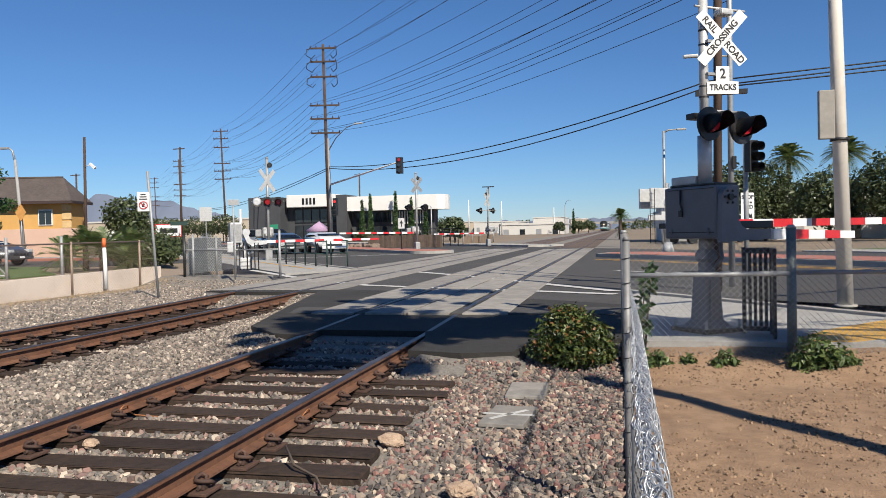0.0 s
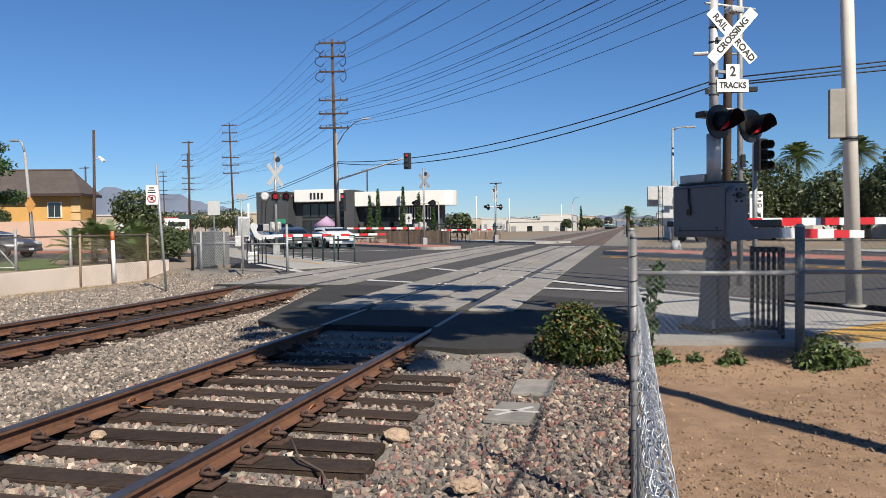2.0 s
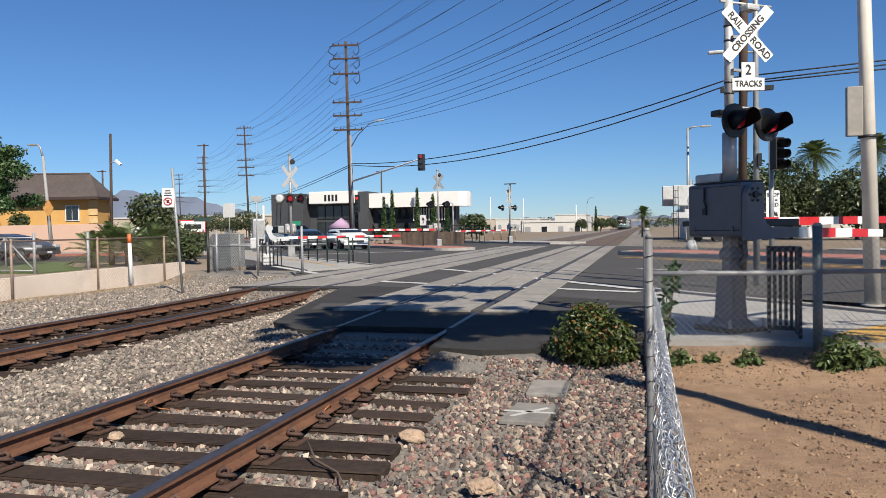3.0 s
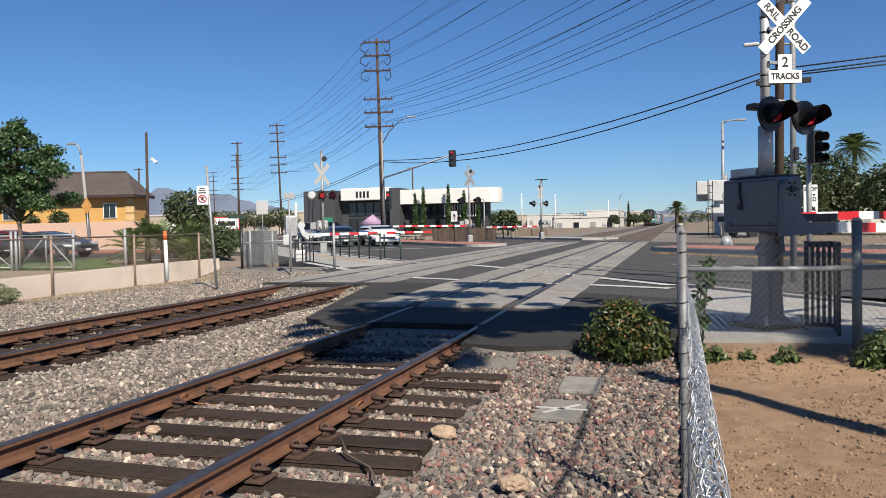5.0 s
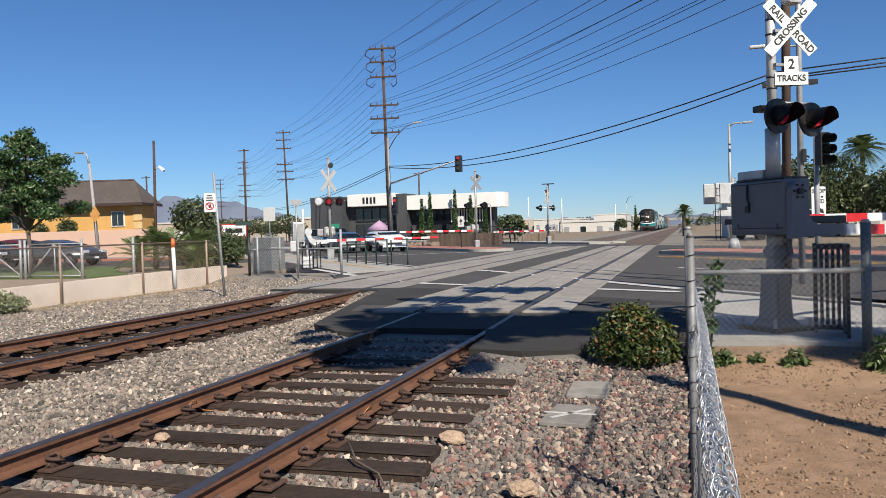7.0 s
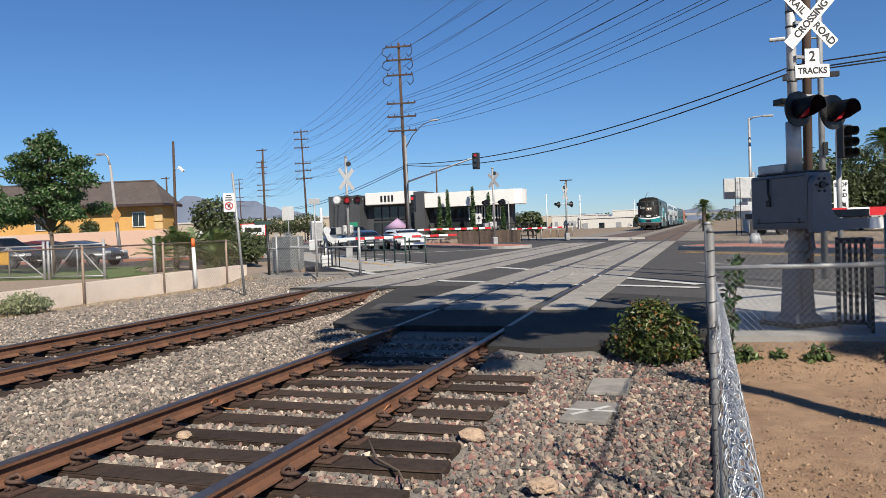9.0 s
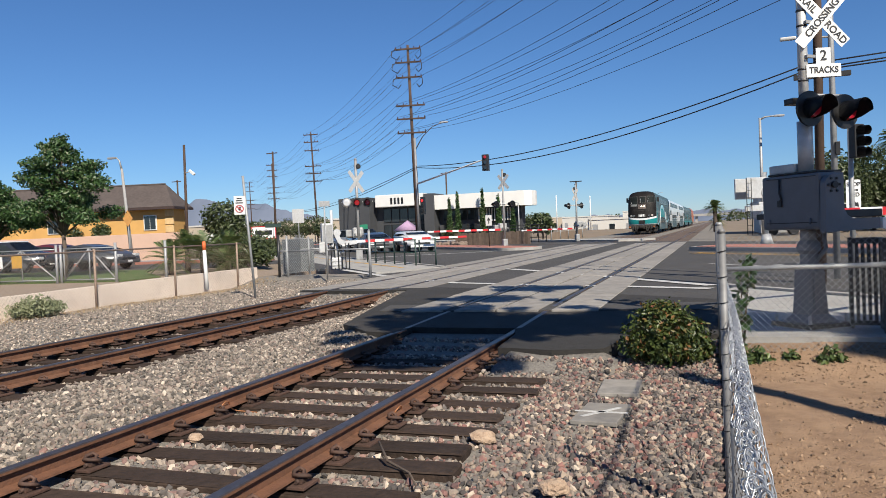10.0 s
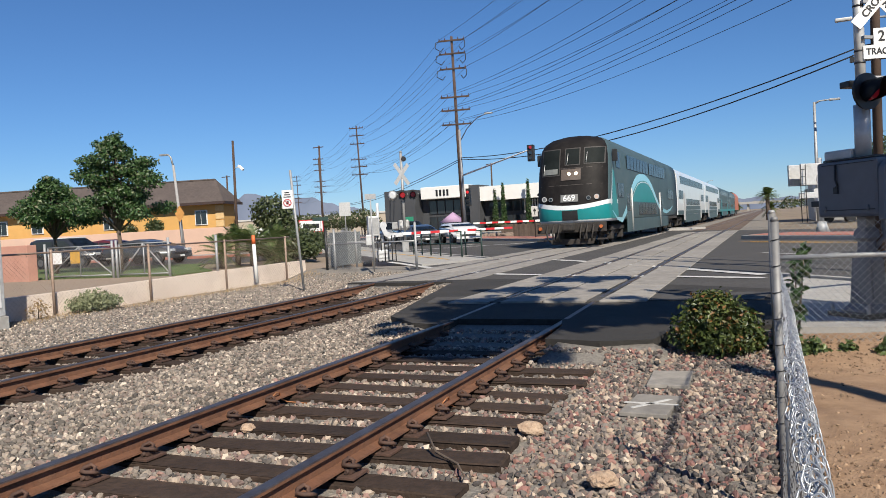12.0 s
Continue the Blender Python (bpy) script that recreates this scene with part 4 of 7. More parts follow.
def cab_car():
    c = tagged(empty("cab_car"), "bilevel commuter train cab car, slate and teal with black nose", "train car", group="cars of the commuter train")
    ys_back = [25.9, 22.0, 14.0, 8.0, 4.0, 2.6]
    bm = bmesh.new()
    rings = []
    cols = [-1.0, -0.97, -0.9, -0.78, -0.6, -0.4, -0.2, 0.0, 0.2, 0.4, 0.6, 0.78, 0.9, 0.97, 1.0]
    for z, yo, w in LEVELS:
        ring = [bm.verts.new((-w, y, z if y > 2 else z)) for y in ys_back]
        for k in cols:
            zz = z + (sag(k * w) if 1.7 < z < 1.95 else 0)
            ring.append(bm.verts.new((k * w, nose_y(k * w, z), zz)))
        ring += [bm.verts.new((w, y, z)) for y in ys_back[::-1]]
        rings.append(ring)
    nb = len(ys_back)
    for j, (a, b) in enumerate(zip(rings, rings[1:])):
        zc = (LEVELS[j][0] + LEVELS[j + 1][0]) / 2
        for i in range(len(a) - 1):
            f = bm.faces.new((a[i], a[i + 1], b[i + 1], b[i]))
            f.smooth = True
            front = nb - 1 <= i < nb + len(cols)
            corner = front and (i < nb + 1 or i >= nb + len(cols) - 2)
            if zc < 1.1:
                f.material_index = 2 if front else 0
            elif zc < 1.74:
                f.material_index = 1 if front else 0
            elif zc < 1.92:
                f.material_index = 2 if front else 0
            else:
                f.material_index = (3 if not corner else 0) if front else 0
    bm.faces.new(rings[-1])
    bm.faces.new(rings[0][::-1])
    bm.faces.new([r[0] for r in rings] + [r[-1] for r in rings[::-1]])
    bmesh.ops.recalc_face_normals(bm, faces=bm.faces[:])
    part("body", bm, [TGREY, TEAL, TWHITE, TMASK], c, "slate body with black nose, teal and white stripes")
    part("lower_body", B(-1.49, 1.49, 6.2, 20.5, 0.42, 1.05, bevel=0.03), TGREY, c)
    part("skirt", B(-1.45, 1.45, 20.5, 25.9, 0.85, 1.03), UNDER, c)
    # windscreens, lamps and plate
    for x0, x1, z0 in ((-1.2, -0.45, 3.02), (-0.18, 0.38, 3.42), (0.60, 1.33, 3.44)):
        fr = nose_patch("windscreen_frame", x0 - 0.04, x1 + 0.04, z0 - 0.05, 4.1, 0.012, mat("screen_rubber", (0.05, 0.046, 0.043), rough=0.7), c)
        nose_patch("windscreen", x0, x1, z0, 4.06, 0.026, TSCREEN, fr, "dark windscreen glass")
        # pale grey patch painted as the reflection low in the left pane
        if z0 < 3.2:
            nose_patch("sun_blind", x0 + 0.05, x1 - 0.05, z0 + 0.02, z0 + 0.24, 0.034, mat("reflection_grey", (0.20, 0.21, 0.2), rough=0.6), fr, "pale painted reflection low on the glass")
        part("wiper", T((x0 + 0.06, nose_y(x0 + 0.06, z0) - 0.05, z0), (x0 + 0.1, nose_y(x0 + 0.1, z0 + 0.45) - 0.05, z0 + 0.45), 0.012, seg=6), ALU, fr)
    for z in (2.55, 3.25):
        nose_patch("panel_seam", -1.3, 1.3, z, z + 0.02, 0.008, mat("seam_brown", (0.06, 0.05, 0.045), rough=0.7), c)
    lamp = nose_patch("headlight_panel", -0.36, 0.46, 2.76, 3.22, 0.03, mat("lamp_panel", (0.11, 0.085, 0.07), rough=0.5), c, "brown headlight panel")
    for x in (-0.02, 0.27):
        y = nose_y(x, 3.02)
        part("headlight", T((x, y - 0.03, 3.02), (x, y - 0.07, 3.02), 0.07, 0.06, 20), HEADLIGHT, lamp)
    for x in (-1.08, 1.08):
        y = nose_y(x, 2.02)
        pod = part("ditch_light", T((x, y + 0.05, 2.03), (x, y - 0.05, 2.03), 0.12, 0.11, 20), BLACK, c, "round ditch light")
        part("lens", T((x, y - 0.05, 2.03), (x, y - 0.06, 2.03), 0.075, seg=20), DITCH if x > 0 else mat("dull_lens", (0.16, 0.17, 0.18), rough=0.3), pod)
        part("lamp_ring", T((x, y - 0.045, 2.03), (x, y - 0.055, 2.03), 0.105, seg=20), ALU, pod)
        xm = x * 0.72
        twin = part("marker_light", T((xm, nose_y(xm, 1.98) + 0.03, 2.0), (xm, nose_y(xm, 1.98) - 0.04, 2.0), 0.1, seg=16), BLACK, c)
        part("lamp_ring", T((xm, nose_y(xm, 1.98) - 0.036, 2.0), (xm, nose_y(xm, 1.98) - 0.046, 2.0), 0.085, seg=16), GALV, twin)
        part("lens", T((xm, nose_y(xm, 1.98) - 0.04, 2.0), (xm, nose_y(xm, 1.98) - 0.052, 2.0), 0.065, seg=16), GLASS_DK, twin)
    plate = nose_patch("number_board", -0.36, 0.36, 1.87, 2.17, 0.02, mat("number_grey", (0.22, 0.22, 0.21), rough=0.5), c, "grey number board")
    lettering("669", 0.34, pose(0, nose_y(0, 2.02) - 0.035, 2.02, 90 - 14, 0, 0), SIGN_WHITE, plate)
    nose_patch("vent_panel", -0.32, 0.32, 1.12, 1.52, 0.02, BLACK, c, "black vent panel")
    # coupler, pilot, hoses
    part("coupler", B(-0.2, 0.2, -0.55, 0.5, 0.72, 1.0, bevel=0.06), UNDER, c)
    part("pilot_plough", P([(-0.85, 0.14), (0.85, 0.14), (0.95, 0.36), (-0.95, 0.36)], 0.25, 0.4, axis="y"), UNDER, c)
    for x in (-0.55, 0.55):
        part("bracket", B(x - 0.1, x + 0.1, 0.1, 0.9, 0.34, 0.7, bevel=0.03), UNDER, c)
    part("air_tank", T((-0.8, 1.1, 0.55), (0.8, 1.1, 0.55), 0.2, seg=14), UNDER, c)
    part("buffer_beam", B(-1.4, 1.4, 0.05, 0.4, 0.62, 1.02, bevel=0.03), UNDER, c)
    for x in (-0.95, -0.7, -0.45, 0.45, 0.7, 0.95):
        bmh = bmesh.new()
        pipe(bmh, [(x, 0.05, 0.95), (x, -0.2, 0.7), (x * 0.95, -0.22, 0.4), (x * 0.9, -0.05, 0.28)], 0.035, 6)
        part("brake_hose", bmh, UNDER, c)
    for x in (-1.25, 1.25):
        part("step", B(x - 0.18, x + 0.18, 0.0, 0.3, 0.3, 0.36), UNDER, c)
        part("marker_lamp", T((x, 0.04, 0.83), (x, -0.06, 0.83), 0.07, seg=12), mat("orange_lens", (0.5, 0.14, 0.04), rough=0.3), c)
    part("mirror", B(1.5, 1.72, 1.7, 1.78, 3.5, 4.0, bevel=0.02), BLACK, c)
    part("mirror", B(-1.72, -1.5, 1.7, 1.78, 3.5, 4.0, bevel=0.02), BLACK, c)
    bogie(c, 3.6)
    bogie(c, 22.6)
    side_windows(c, [(5.2, 12.0, 3.34, 3.98, 7), (12.3, 19.2, 3.34, 3.98, 7), (8.3, 14.9, 1.2, 1.8, 6), (2.6, 4.2, 2.0, 2.62, 2), (20.8, 23.4, 2.1, 2.7, 3), (2.45, 3.45, 3.28, 3.98, 1)])
    for s in (-1.5, 1.5):
        for y in (4.75, 16.4):
            door = part("door", B(s - 0.015, s + 0.015, y, y + 1.35, 0.45, 2.5, bevel=0.008), TGREY, c, "slate sliding door")
            for q in (0.12, 0.72):
                part("door_glass", B(s - 0.022, s + 0.022, y + q, y + q + 0.5, 1.4, 2.2, bevel=0.006), TGLASS, door)
        for y in (6.12, 16.36):
            part("handrail", T((s * 1.02, y, 0.5), (s * 1.02, y, 2.45), 0.045, seg=8), ALU, c, "pale door handrail")
    for s in (-1, 1):
        bm = bmesh.new()
        vs = [bm.verts.new((s * 1.506, y, z)) for y, z in [(1.15, 1.12), (2.1, 1.12), (2.5, 1.5), (2.2, 2.3), (1.9, 3.1), (1.55, 3.2), (1.4, 2.4)]]
        bm.faces.new(vs)
        vs = [bm.verts.new((s * 1.506, y, z)) for y, z in [(6.3, 1.85), (15.4, 1.85), (14.0, 2.4), (12.2, 2.92), (10.2, 3.05), (8.6, 2.92), (7.2, 2.5)]]
        bm.faces.new(vs)
        bmesh.ops.recalc_face_normals(bm, faces=bm.faces[:])
        bmesh.ops.solidify(bm, geom=bm.faces[:], thickness=0.002)
        part("teal_panel", bm, TEAL, c, "teal painted panel")
        arc = [(1.2, 1.45), (2.2, 1.1), (3.4, 1.02), (4.5, 1.4), (5.2, 1.75), (5.8, 2.05), (6.5, 2.42), (7.2, 2.72), (8.0, 2.95), (9.0, 3.08), (10.2, 3.13), (11.3, 3.08), (12.2, 2.95), (13.1, 2.72), (14.0, 2.4), (15.0, 2.0), (15.9, 1.7), (17.5, 1.42), (19.6, 1.3), (21.4, 1.42), (23.0, 1.68)]
        wide = [0.05, 0.12, 0.22, 0.30, 0.33, 0.35, 0.37, 0.38, 0.38, 0.36, 0.33, 0.31, 0.30, 0.29, 0.28, 0.27, 0.26, 0.24, 0.2, 0.13, 0.04]
        strip_on_side("blue_ribbon", c, s, arc, wide, 0.012, TBLUE, "pale blue painted ribbon")
        strip_on_side("white_line", c, s, [(y + 0.25, z - 0.24) for y, z in arc[3:17]], 0.045, 0.014, TWHITE, "white painted line")
        strip_on_side("white_edge", c, s, [(0.95, 1.72), (1.1, 1.95), (1.28, 2.3), (1.45, 2.8), (1.55, 3.25)], [0.2, 0.17, 0.13, 0.1, 0.04], 0.008, TWHITE)
    return c


def coach(kind):
    base, low, label = {
        "white": (TWHITE, TGREY, "white bilevel commuter coach with grey skirt"),
        "slate": (TGREY, TGREY, "slate and teal bilevel commuter coach")}[kind]
    c = tagged(empty("passenger_coach"), label, "train car", group="cars of the commuter train")
    bm = bmesh.new()
    prism(bm, [(x, max(z, 1.05)) for x, z in SHELL], 0.25, 25.8, axis="y")
    part("body", bm, base, c)
    part("lower_body", B(-1.49, 1.49, 5.6, 20.4, 0.42, 1.045, bevel=0.03), low, c)
    part("gangway", B(-0.8, 0.8, -0.35, 0.3, 1.1, 3.3), UNDER, c)
    side_windows(c, [(2.4, 23.4, 3.35, 3.92, 14), (6.6, 19.4, 1.78, 2.28, 9), (1.2, 4.4, 2.2, 2.85, 3), (21.4, 24.6, 2.2, 2.85, 3)])
    for s in (-1.5, 1.5):
        part("band", B(s - 0.006, s + 0.006, 0.3, 25.7, 1.06, 1.36), TGREY if kind == "white" else TEAL, c)
        if kind == "white":
            part("band", B(s - 0.007, s + 0.007, 6.2, 20.0, 1.40, 1.72), TGREY, c)
        for y in (4.4, 20.0):
            part("door", B(s - 0.012, s + 0.012, y, y + 1.3, 0.6, 2.7, bevel=0.006), ALU if kind == "white" else TEAL, c)
    bogie(c, 3.4)
    bogie(c, 22.4)
    return c


def locomotive():
    c = tagged(empty("locomotive"), "orange and white diesel locomotive at the rear", "locomotive", group="cars of the commuter train")
    part("body", P([(-1.5, 1.1), (-1.5, 3.9), (-1.1, 4.55), (1.1, 4.55), (1.5, 3.9), (1.5, 1.1)], 0.3, 19, axis="y"), ORANGE, c)
    part("roof_unit", B(-0.9, 0.9, 3, 16, 4.5, 4.75, bevel=0.05), UNDER, c)
    part("tank", B(-1.3, 1.3, 6.5, 12.5, 0.4, 1.1, bevel=0.05), UNDER, c)
    bogie(c, 3.4)
    bogie(c, 15.8)
    return c


TRAIN = []
offset = 0.0
for kind in ("cab", "white", "white", "slate", "slate", "loco"):
    TRAIN.append((cab_car() if kind == "cab" else locomotive() if kind == "loco" else coach(kind), offset))
    offset += 26.15


# ---- beyond the tracks ----
WEATHERED = mat("weathered_aluminium", (0.40, 0.40, 0.395), (0.30, 0.30, 0.30), 5, 0.55, metal=0.3, bump=0.1, stain=(0.2, 0.19, 0.18), sscale=4, samount=0.5)
POLISHED = mat("silver_disc", (0.62, 0.63, 0.64), (0.5, 0.5, 0.51), 9, 0.5, metal=0.2)
SILVERED = mat("silver_enamel", (0.60, 0.61, 0.62), (0.48, 0.49, 0.5), 4, 0.5, metal=0.1, stain=(0.3, 0.29, 0.28), sscale=3, samount=0.5)


def far_signal(x, y, rz, h, arm=None, lights=((-0.42, -0.1), (0.42, -0.1)), lens=RED_LENS, yaw=0.0, label="silver railroad crossing signal mast", buck=1.15, lenses=None, turn=None):
    s = tagged(empty("crossing_signal", x, y, 0.03, rz), label, "crossing signal")
    part("base_box", B(-0.16, 0.16, -0.16, 0.16, 0, 0.55, bevel=0.04), WEATHERED, s)
    part("mast", T((0, 0, 0.5), (0, 0, h), 0.065, seg=12), WEATHERED, s)
    part("finial", T((0, 0, h), (0, 0, h + 0.08), 0.08, 0.05, 12), WEATHERED, s)
    crossbuck(s, h - 0.75 - (0.28 if lenses else 0), -0.1, buck, 0.2, False, yaw if turn is None else turn)
    part("cross_pipe", T((-0.75, -0.08, 2.75), (0.75, -0.08, 2.75), 0.03, seg=8), ALU, s)
    for i, (lx, ly) in enumerate(lights):
        flasher(s, lx * 1.3, -0.16, 2.72, 0.24, lenses[i] if lenses else lens, yaw)
    mech = part("mechanism_box", B(-0.3, 0.22, 0.05, 0.5, 1.05, 1.55, bevel=0.09), WEATHERED, s, "silver barrier machine")
    part("access_cover", T((-0.04, 0.05, 1.3), (-0.04, 0.01, 1.3), 0.17, seg=18), ALU, mech)
    part("side_box", B(-0.62, -0.34, 0.1, 0.4, 1.12, 1.45, bevel=0.04), WEATHERED, mech)
    for k in (-0.14, 0.2):
        part("side_arm", B(k - 0.03, k + 0.03, -0.12, 0.8, 1.15, 1.28, bevel=0.02), WEATHERED, s)
    part("bell", T((0.12, 0, h - 0.3), (0.12, -0.12, h - 0.3), 0.13, 0.1, 12), BLACK, s)
    if arm:
        gate_arm(s, *arm)
    return s


far_signal(-16.05, 33.3, 22, 4.75, None, lights=((-0.38, 0), (0.0, 0), (0.38, 0)), lenses=(POLISHED, RED_LIT, RED_LENS), turn=45, buck=1.3, label="silver crossing signal mast with paired lights", lens=RED_LENS)
far_signal(-12.6, 47.3, 38, 4.9, ((-0.4, -0.3, 1.15), (-5.2, -0.3, 1.2), 0.13, 0.04, 0.41, 1), label="silver crossing signal on the paved island", lens=CLEAR_LENS, yaw=-60)
far_signal(-9.9, 58.5, 218, 4.3, ((0.4, 0.0, 1.0), (4.6, 0.0, 1.0), 0.12, 0.04, 0.41, 1), label="silver crossing signal at the far footpath", lens=GLASS_DK, yaw=30)


def ped_gate():
    s = tagged(empty("pedestrian_gate", -12.72, 24.5, 0.04, 38), "white pedestrian barrier machine with striped arm", "barrier")
    part("base_box", B(-0.24, 0.24, -0.2, 0.2, 0, 0.5, bevel=0.06), SILVERED, s)
    part("mast", T((0, 0, 0.4), (0, 0, 1.05), 0.1, seg=12), SILVERED, s)
    part("elbow", T((0.05, 0, 0.62), (0.35, -0.05, 0.75), 0.06, seg=10), SILVERED, s)
    part("mechanism_box", B(-0.62, -0.14, -0.22, 0.22, 1.12, 1.98, bevel=0.05), SILVERED, s, "white barrier machine")
    part("stub_mast", T((-0.1, 0.25, 0.9), (-0.1, 0.25, 2.55), 0.06, seg=12), SILVERED, s)
    part("side_bracket", B(-0.3, 0.1, -0.1, 0.1, 0.95, 1.22, bevel=0.03), SILVERED, s)
    lv = [(-0.16 * math.cos(a), 1.55 + 0.16 * math.sin(a)) for a in [math.pi * i / 10 for i in range(11)]] + [(0.10, 1.42), (0.16, 1.28), (0.32, 1.2), (0.85, 1.2), (0.85, 1.04), (0.2, 1.0), (0.02, 1.12)]
    part("counter_arm", P(lv, -0.42, -0.32, axis="y"), SILVERED, s)
    part("access_door", B(-0.58, -0.18, -0.235, -0.222, 1.2, 1.9, bevel=0.006), WEATHERED, s)
    part("conduit", T((-0.05, -0.16, 0.02), (-0.05, -0.16, 1.0), 0.03, seg=8), WEATHERED, s)
    for z in (0.12, 0.3):
        part("bolt_band", B(-0.26, 0.26, -0.215, -0.2, z, z + 0.05, bevel=0.006), WEATHERED, s)
    s.scale = (0.82, 0.82, 0.82)
    gate_arm(s, (0.8, -0.37, 1.15), (5.9, -0.37, 1.15), 0.115, 0.03, 0.42, 0)


ped_gate()


STEEL = mat("dull_steel_pole", (0.30, 0.30, 0.31), (0.24, 0.24, 0.25), 2, 0.6, metal=0.2, stain=(0.18, 0.17, 0.17), sscale=1, samount=0.4)


def mast_arm_signal():
    s = tagged(empty("traffic_signal", -30.7, 79.0, 0.0), "grey steel mast-arm traffic signal with street lamp", "traffic signal")
    part("pole", T((0, 0, 0), (-0.1, 0, 11.6), 0.19, 0.12, 14), STEEL, s)
    bm = bmesh.new()
    pipe(bm, [(0.1, 0, 6.6), (8.1, -14.3, 6.3), (16.1, -28.6, 6.0)], [0.10, 0.075, 0.045], 10)
    part("mast_arm", bm, WHITE, s, "pale tapered mast arm")
    bm = bmesh.new()
    pipe(bm, [(0, 0, 10.4), (1.2, -1.0, 11.5), (2.8, -2.3, 12.3), (4.3, -3.5, 12.5)], [0.06, 0.05, 0.045, 0.04], 8)
    part("lamp_arm", bm, STEEL, s)
    part("lamp_head", B(4.2, 5.1, -3.85, -3.5, 12.42, 12.56, bevel=0.05), ALU, s)
    hd = part("signal_head", B(15.95, 16.4, -28.85, -28.5, 5.2, 6.3, bevel=0.03), BLACK, s, "black three-lens signal head")
    for i, m in enumerate((GLASS_DK, GLASS_DK, RED_LENS)):
        part("lens", T((16.17, -28.84, 5.4 + 0.36 * i), (16.2, -28.92, 5.4 + 0.36 * i), 0.105, seg=14), m, hd)
    hd = part("signal_head", B(0.4, 0.85, -0.4, 0.1, 3.2, 5.1, bevel=0.03), BLACK, s, "black three-lens signal head")
    for i, m in enumerate((GLASS_DK, GLASS_DK, RED_LIT)):
        part("lens", T((0.62, -0.38, 3.6 + 0.55 * i), (0.62, -0.46, 3.6 + 0.55 * i), 0.16, seg=14), m, hd)


mast_arm_signal()

# utility poles in a line along the street, with crossarms
POLES = [(-32.1, 82.1), (-76.6, 140.0), (-117.4, 190.5), (-160.0, 243.0)]
NEXT = (15.5, 22.5)
ARM_Z = [(22.1, 3.0), (20.6, 3.0), (18.9, 3.0), (15.7, 3.3), (14.2, 3.3), (12.6, 3.3)]


def line_pole(x, y, lean):
    p = tagged(empty("utility_pole", x, y, 0.0, 12), "tall dark wooden utility pole with six crossarms", "utility pole", group="utility poles along the street")
    part("pole", T((0, 0, -0.2), (lean, 0, 22.6), 0.22, 0.14, 12), WOOD_POLE, p)
    for k, (z, w) in enumerate(ARM_Z):
        ox = lean * z / 22.6
        arm = part("crossarm", B(ox - w / 2, ox + w / 2, -0.30, -0.15, z - 0.09, z + 0.09, bevel=0.01), WOOD_POLE, p)
        for xx in (-w / 2 + 0.1, -w / 4, w / 4, w / 2 - 0.1):
            part("insulator", T((ox + xx, -0.22, z + 0.09), (ox + xx, -0.22, z + 0.32), 0.06, 0.045, 8), mat("brown_porcelain", (0.09, 0.05, 0.04), rough=0.25), arm)
        if k < 3 and y < 100:
            for sx in (-1, 1):
                bm = bmesh.new()
                pipe(bm, [(ox + sx * (w / 2 - 0.15), -0.3, z - 0.05), (ox + sx * (w / 2 + 0.15), -1.1, z - 0.35), (ox + sx * (w / 2 + 0.2), -1.3, z - 1.0), (ox + sx * (w / 2 - 0.3), -0.6, z - 1.25), (ox + sx * (w / 2 - 0.6), -0.35, z - 0.8)], 0.05, 6)
                part("jumper_cable", bm, BLACK, arm)
    return p


for i, (x, y) in enumerate(POLES):
    line_pole(x, y, (-0.25, -0.6, -0.6, -0.3)[i])

CABLE = mat("cable_black", (0.02, 0.02, 0.022), rough=0.6)


def cable(pts_list, name, r, label):
    ob = tagged(empty(name), label, "overhead wires")
    for a, b, sag_m in pts_list:
        a, b = Vector(a), Vector(b)
        bm = bmesh.new()
        n = 16
        pipe(bm, [a.lerp(b, i / n) + Vector((0, 0, -4 * sag_m * (i / n) * (1 - i / n))) for i in range(n + 1)], r, 5)
        part("wire", bm, CABLE, ob)
    return ob


def span_wires():
    rows = []
    line_pts = [NEXT] + POLES
    for (ax, ay), (bx, by) in zip(line_pts, line_pts[1:]):
        for k, (z, w) in enumerate(ARM_Z):
            for sx in ((-1, 1) if k < 3 else (-1, -0.4, 1)):
                o = sx * w / 2
                c, s = math.cos(radians(12)), math.sin(radians(12))
                rows.append(((ax + o * c, ay + o * s, z + 0.3), (bx + o * c, by + o * s, z + 0.3), 1.3 if k < 3 else 1.7))
    cable(rows, "power_lines", 0.018, "thin dark power lines between tall poles")


span_wires()
cable([((4.8, 45.0, 8.9), (-31.0, 79.2, 8.4), 1.62), ((4.8, 45.0, 9.2), (-31.0, 79.2, 8.55), 1.3),
       ((4.8, 45.0, 8.9), (78.0, 42.0, 14.4), 0.36), ((4.8, 45.0, 9.2), (78.0, 42.0, 14.0), 0.36), ((4.8, 45.0, 8.8), (78.0, 42.0, 12.9), 0.3),
       ((-31.0, 79.2, 8.4), (-100.0, 172.0, 8.0), 1.0), ((-31.0, 79.2, 8.2), (-100.0, 172.0, 7.8), 1.2)], "communication_cables", 0.04, "black communication cables sagging over the street")


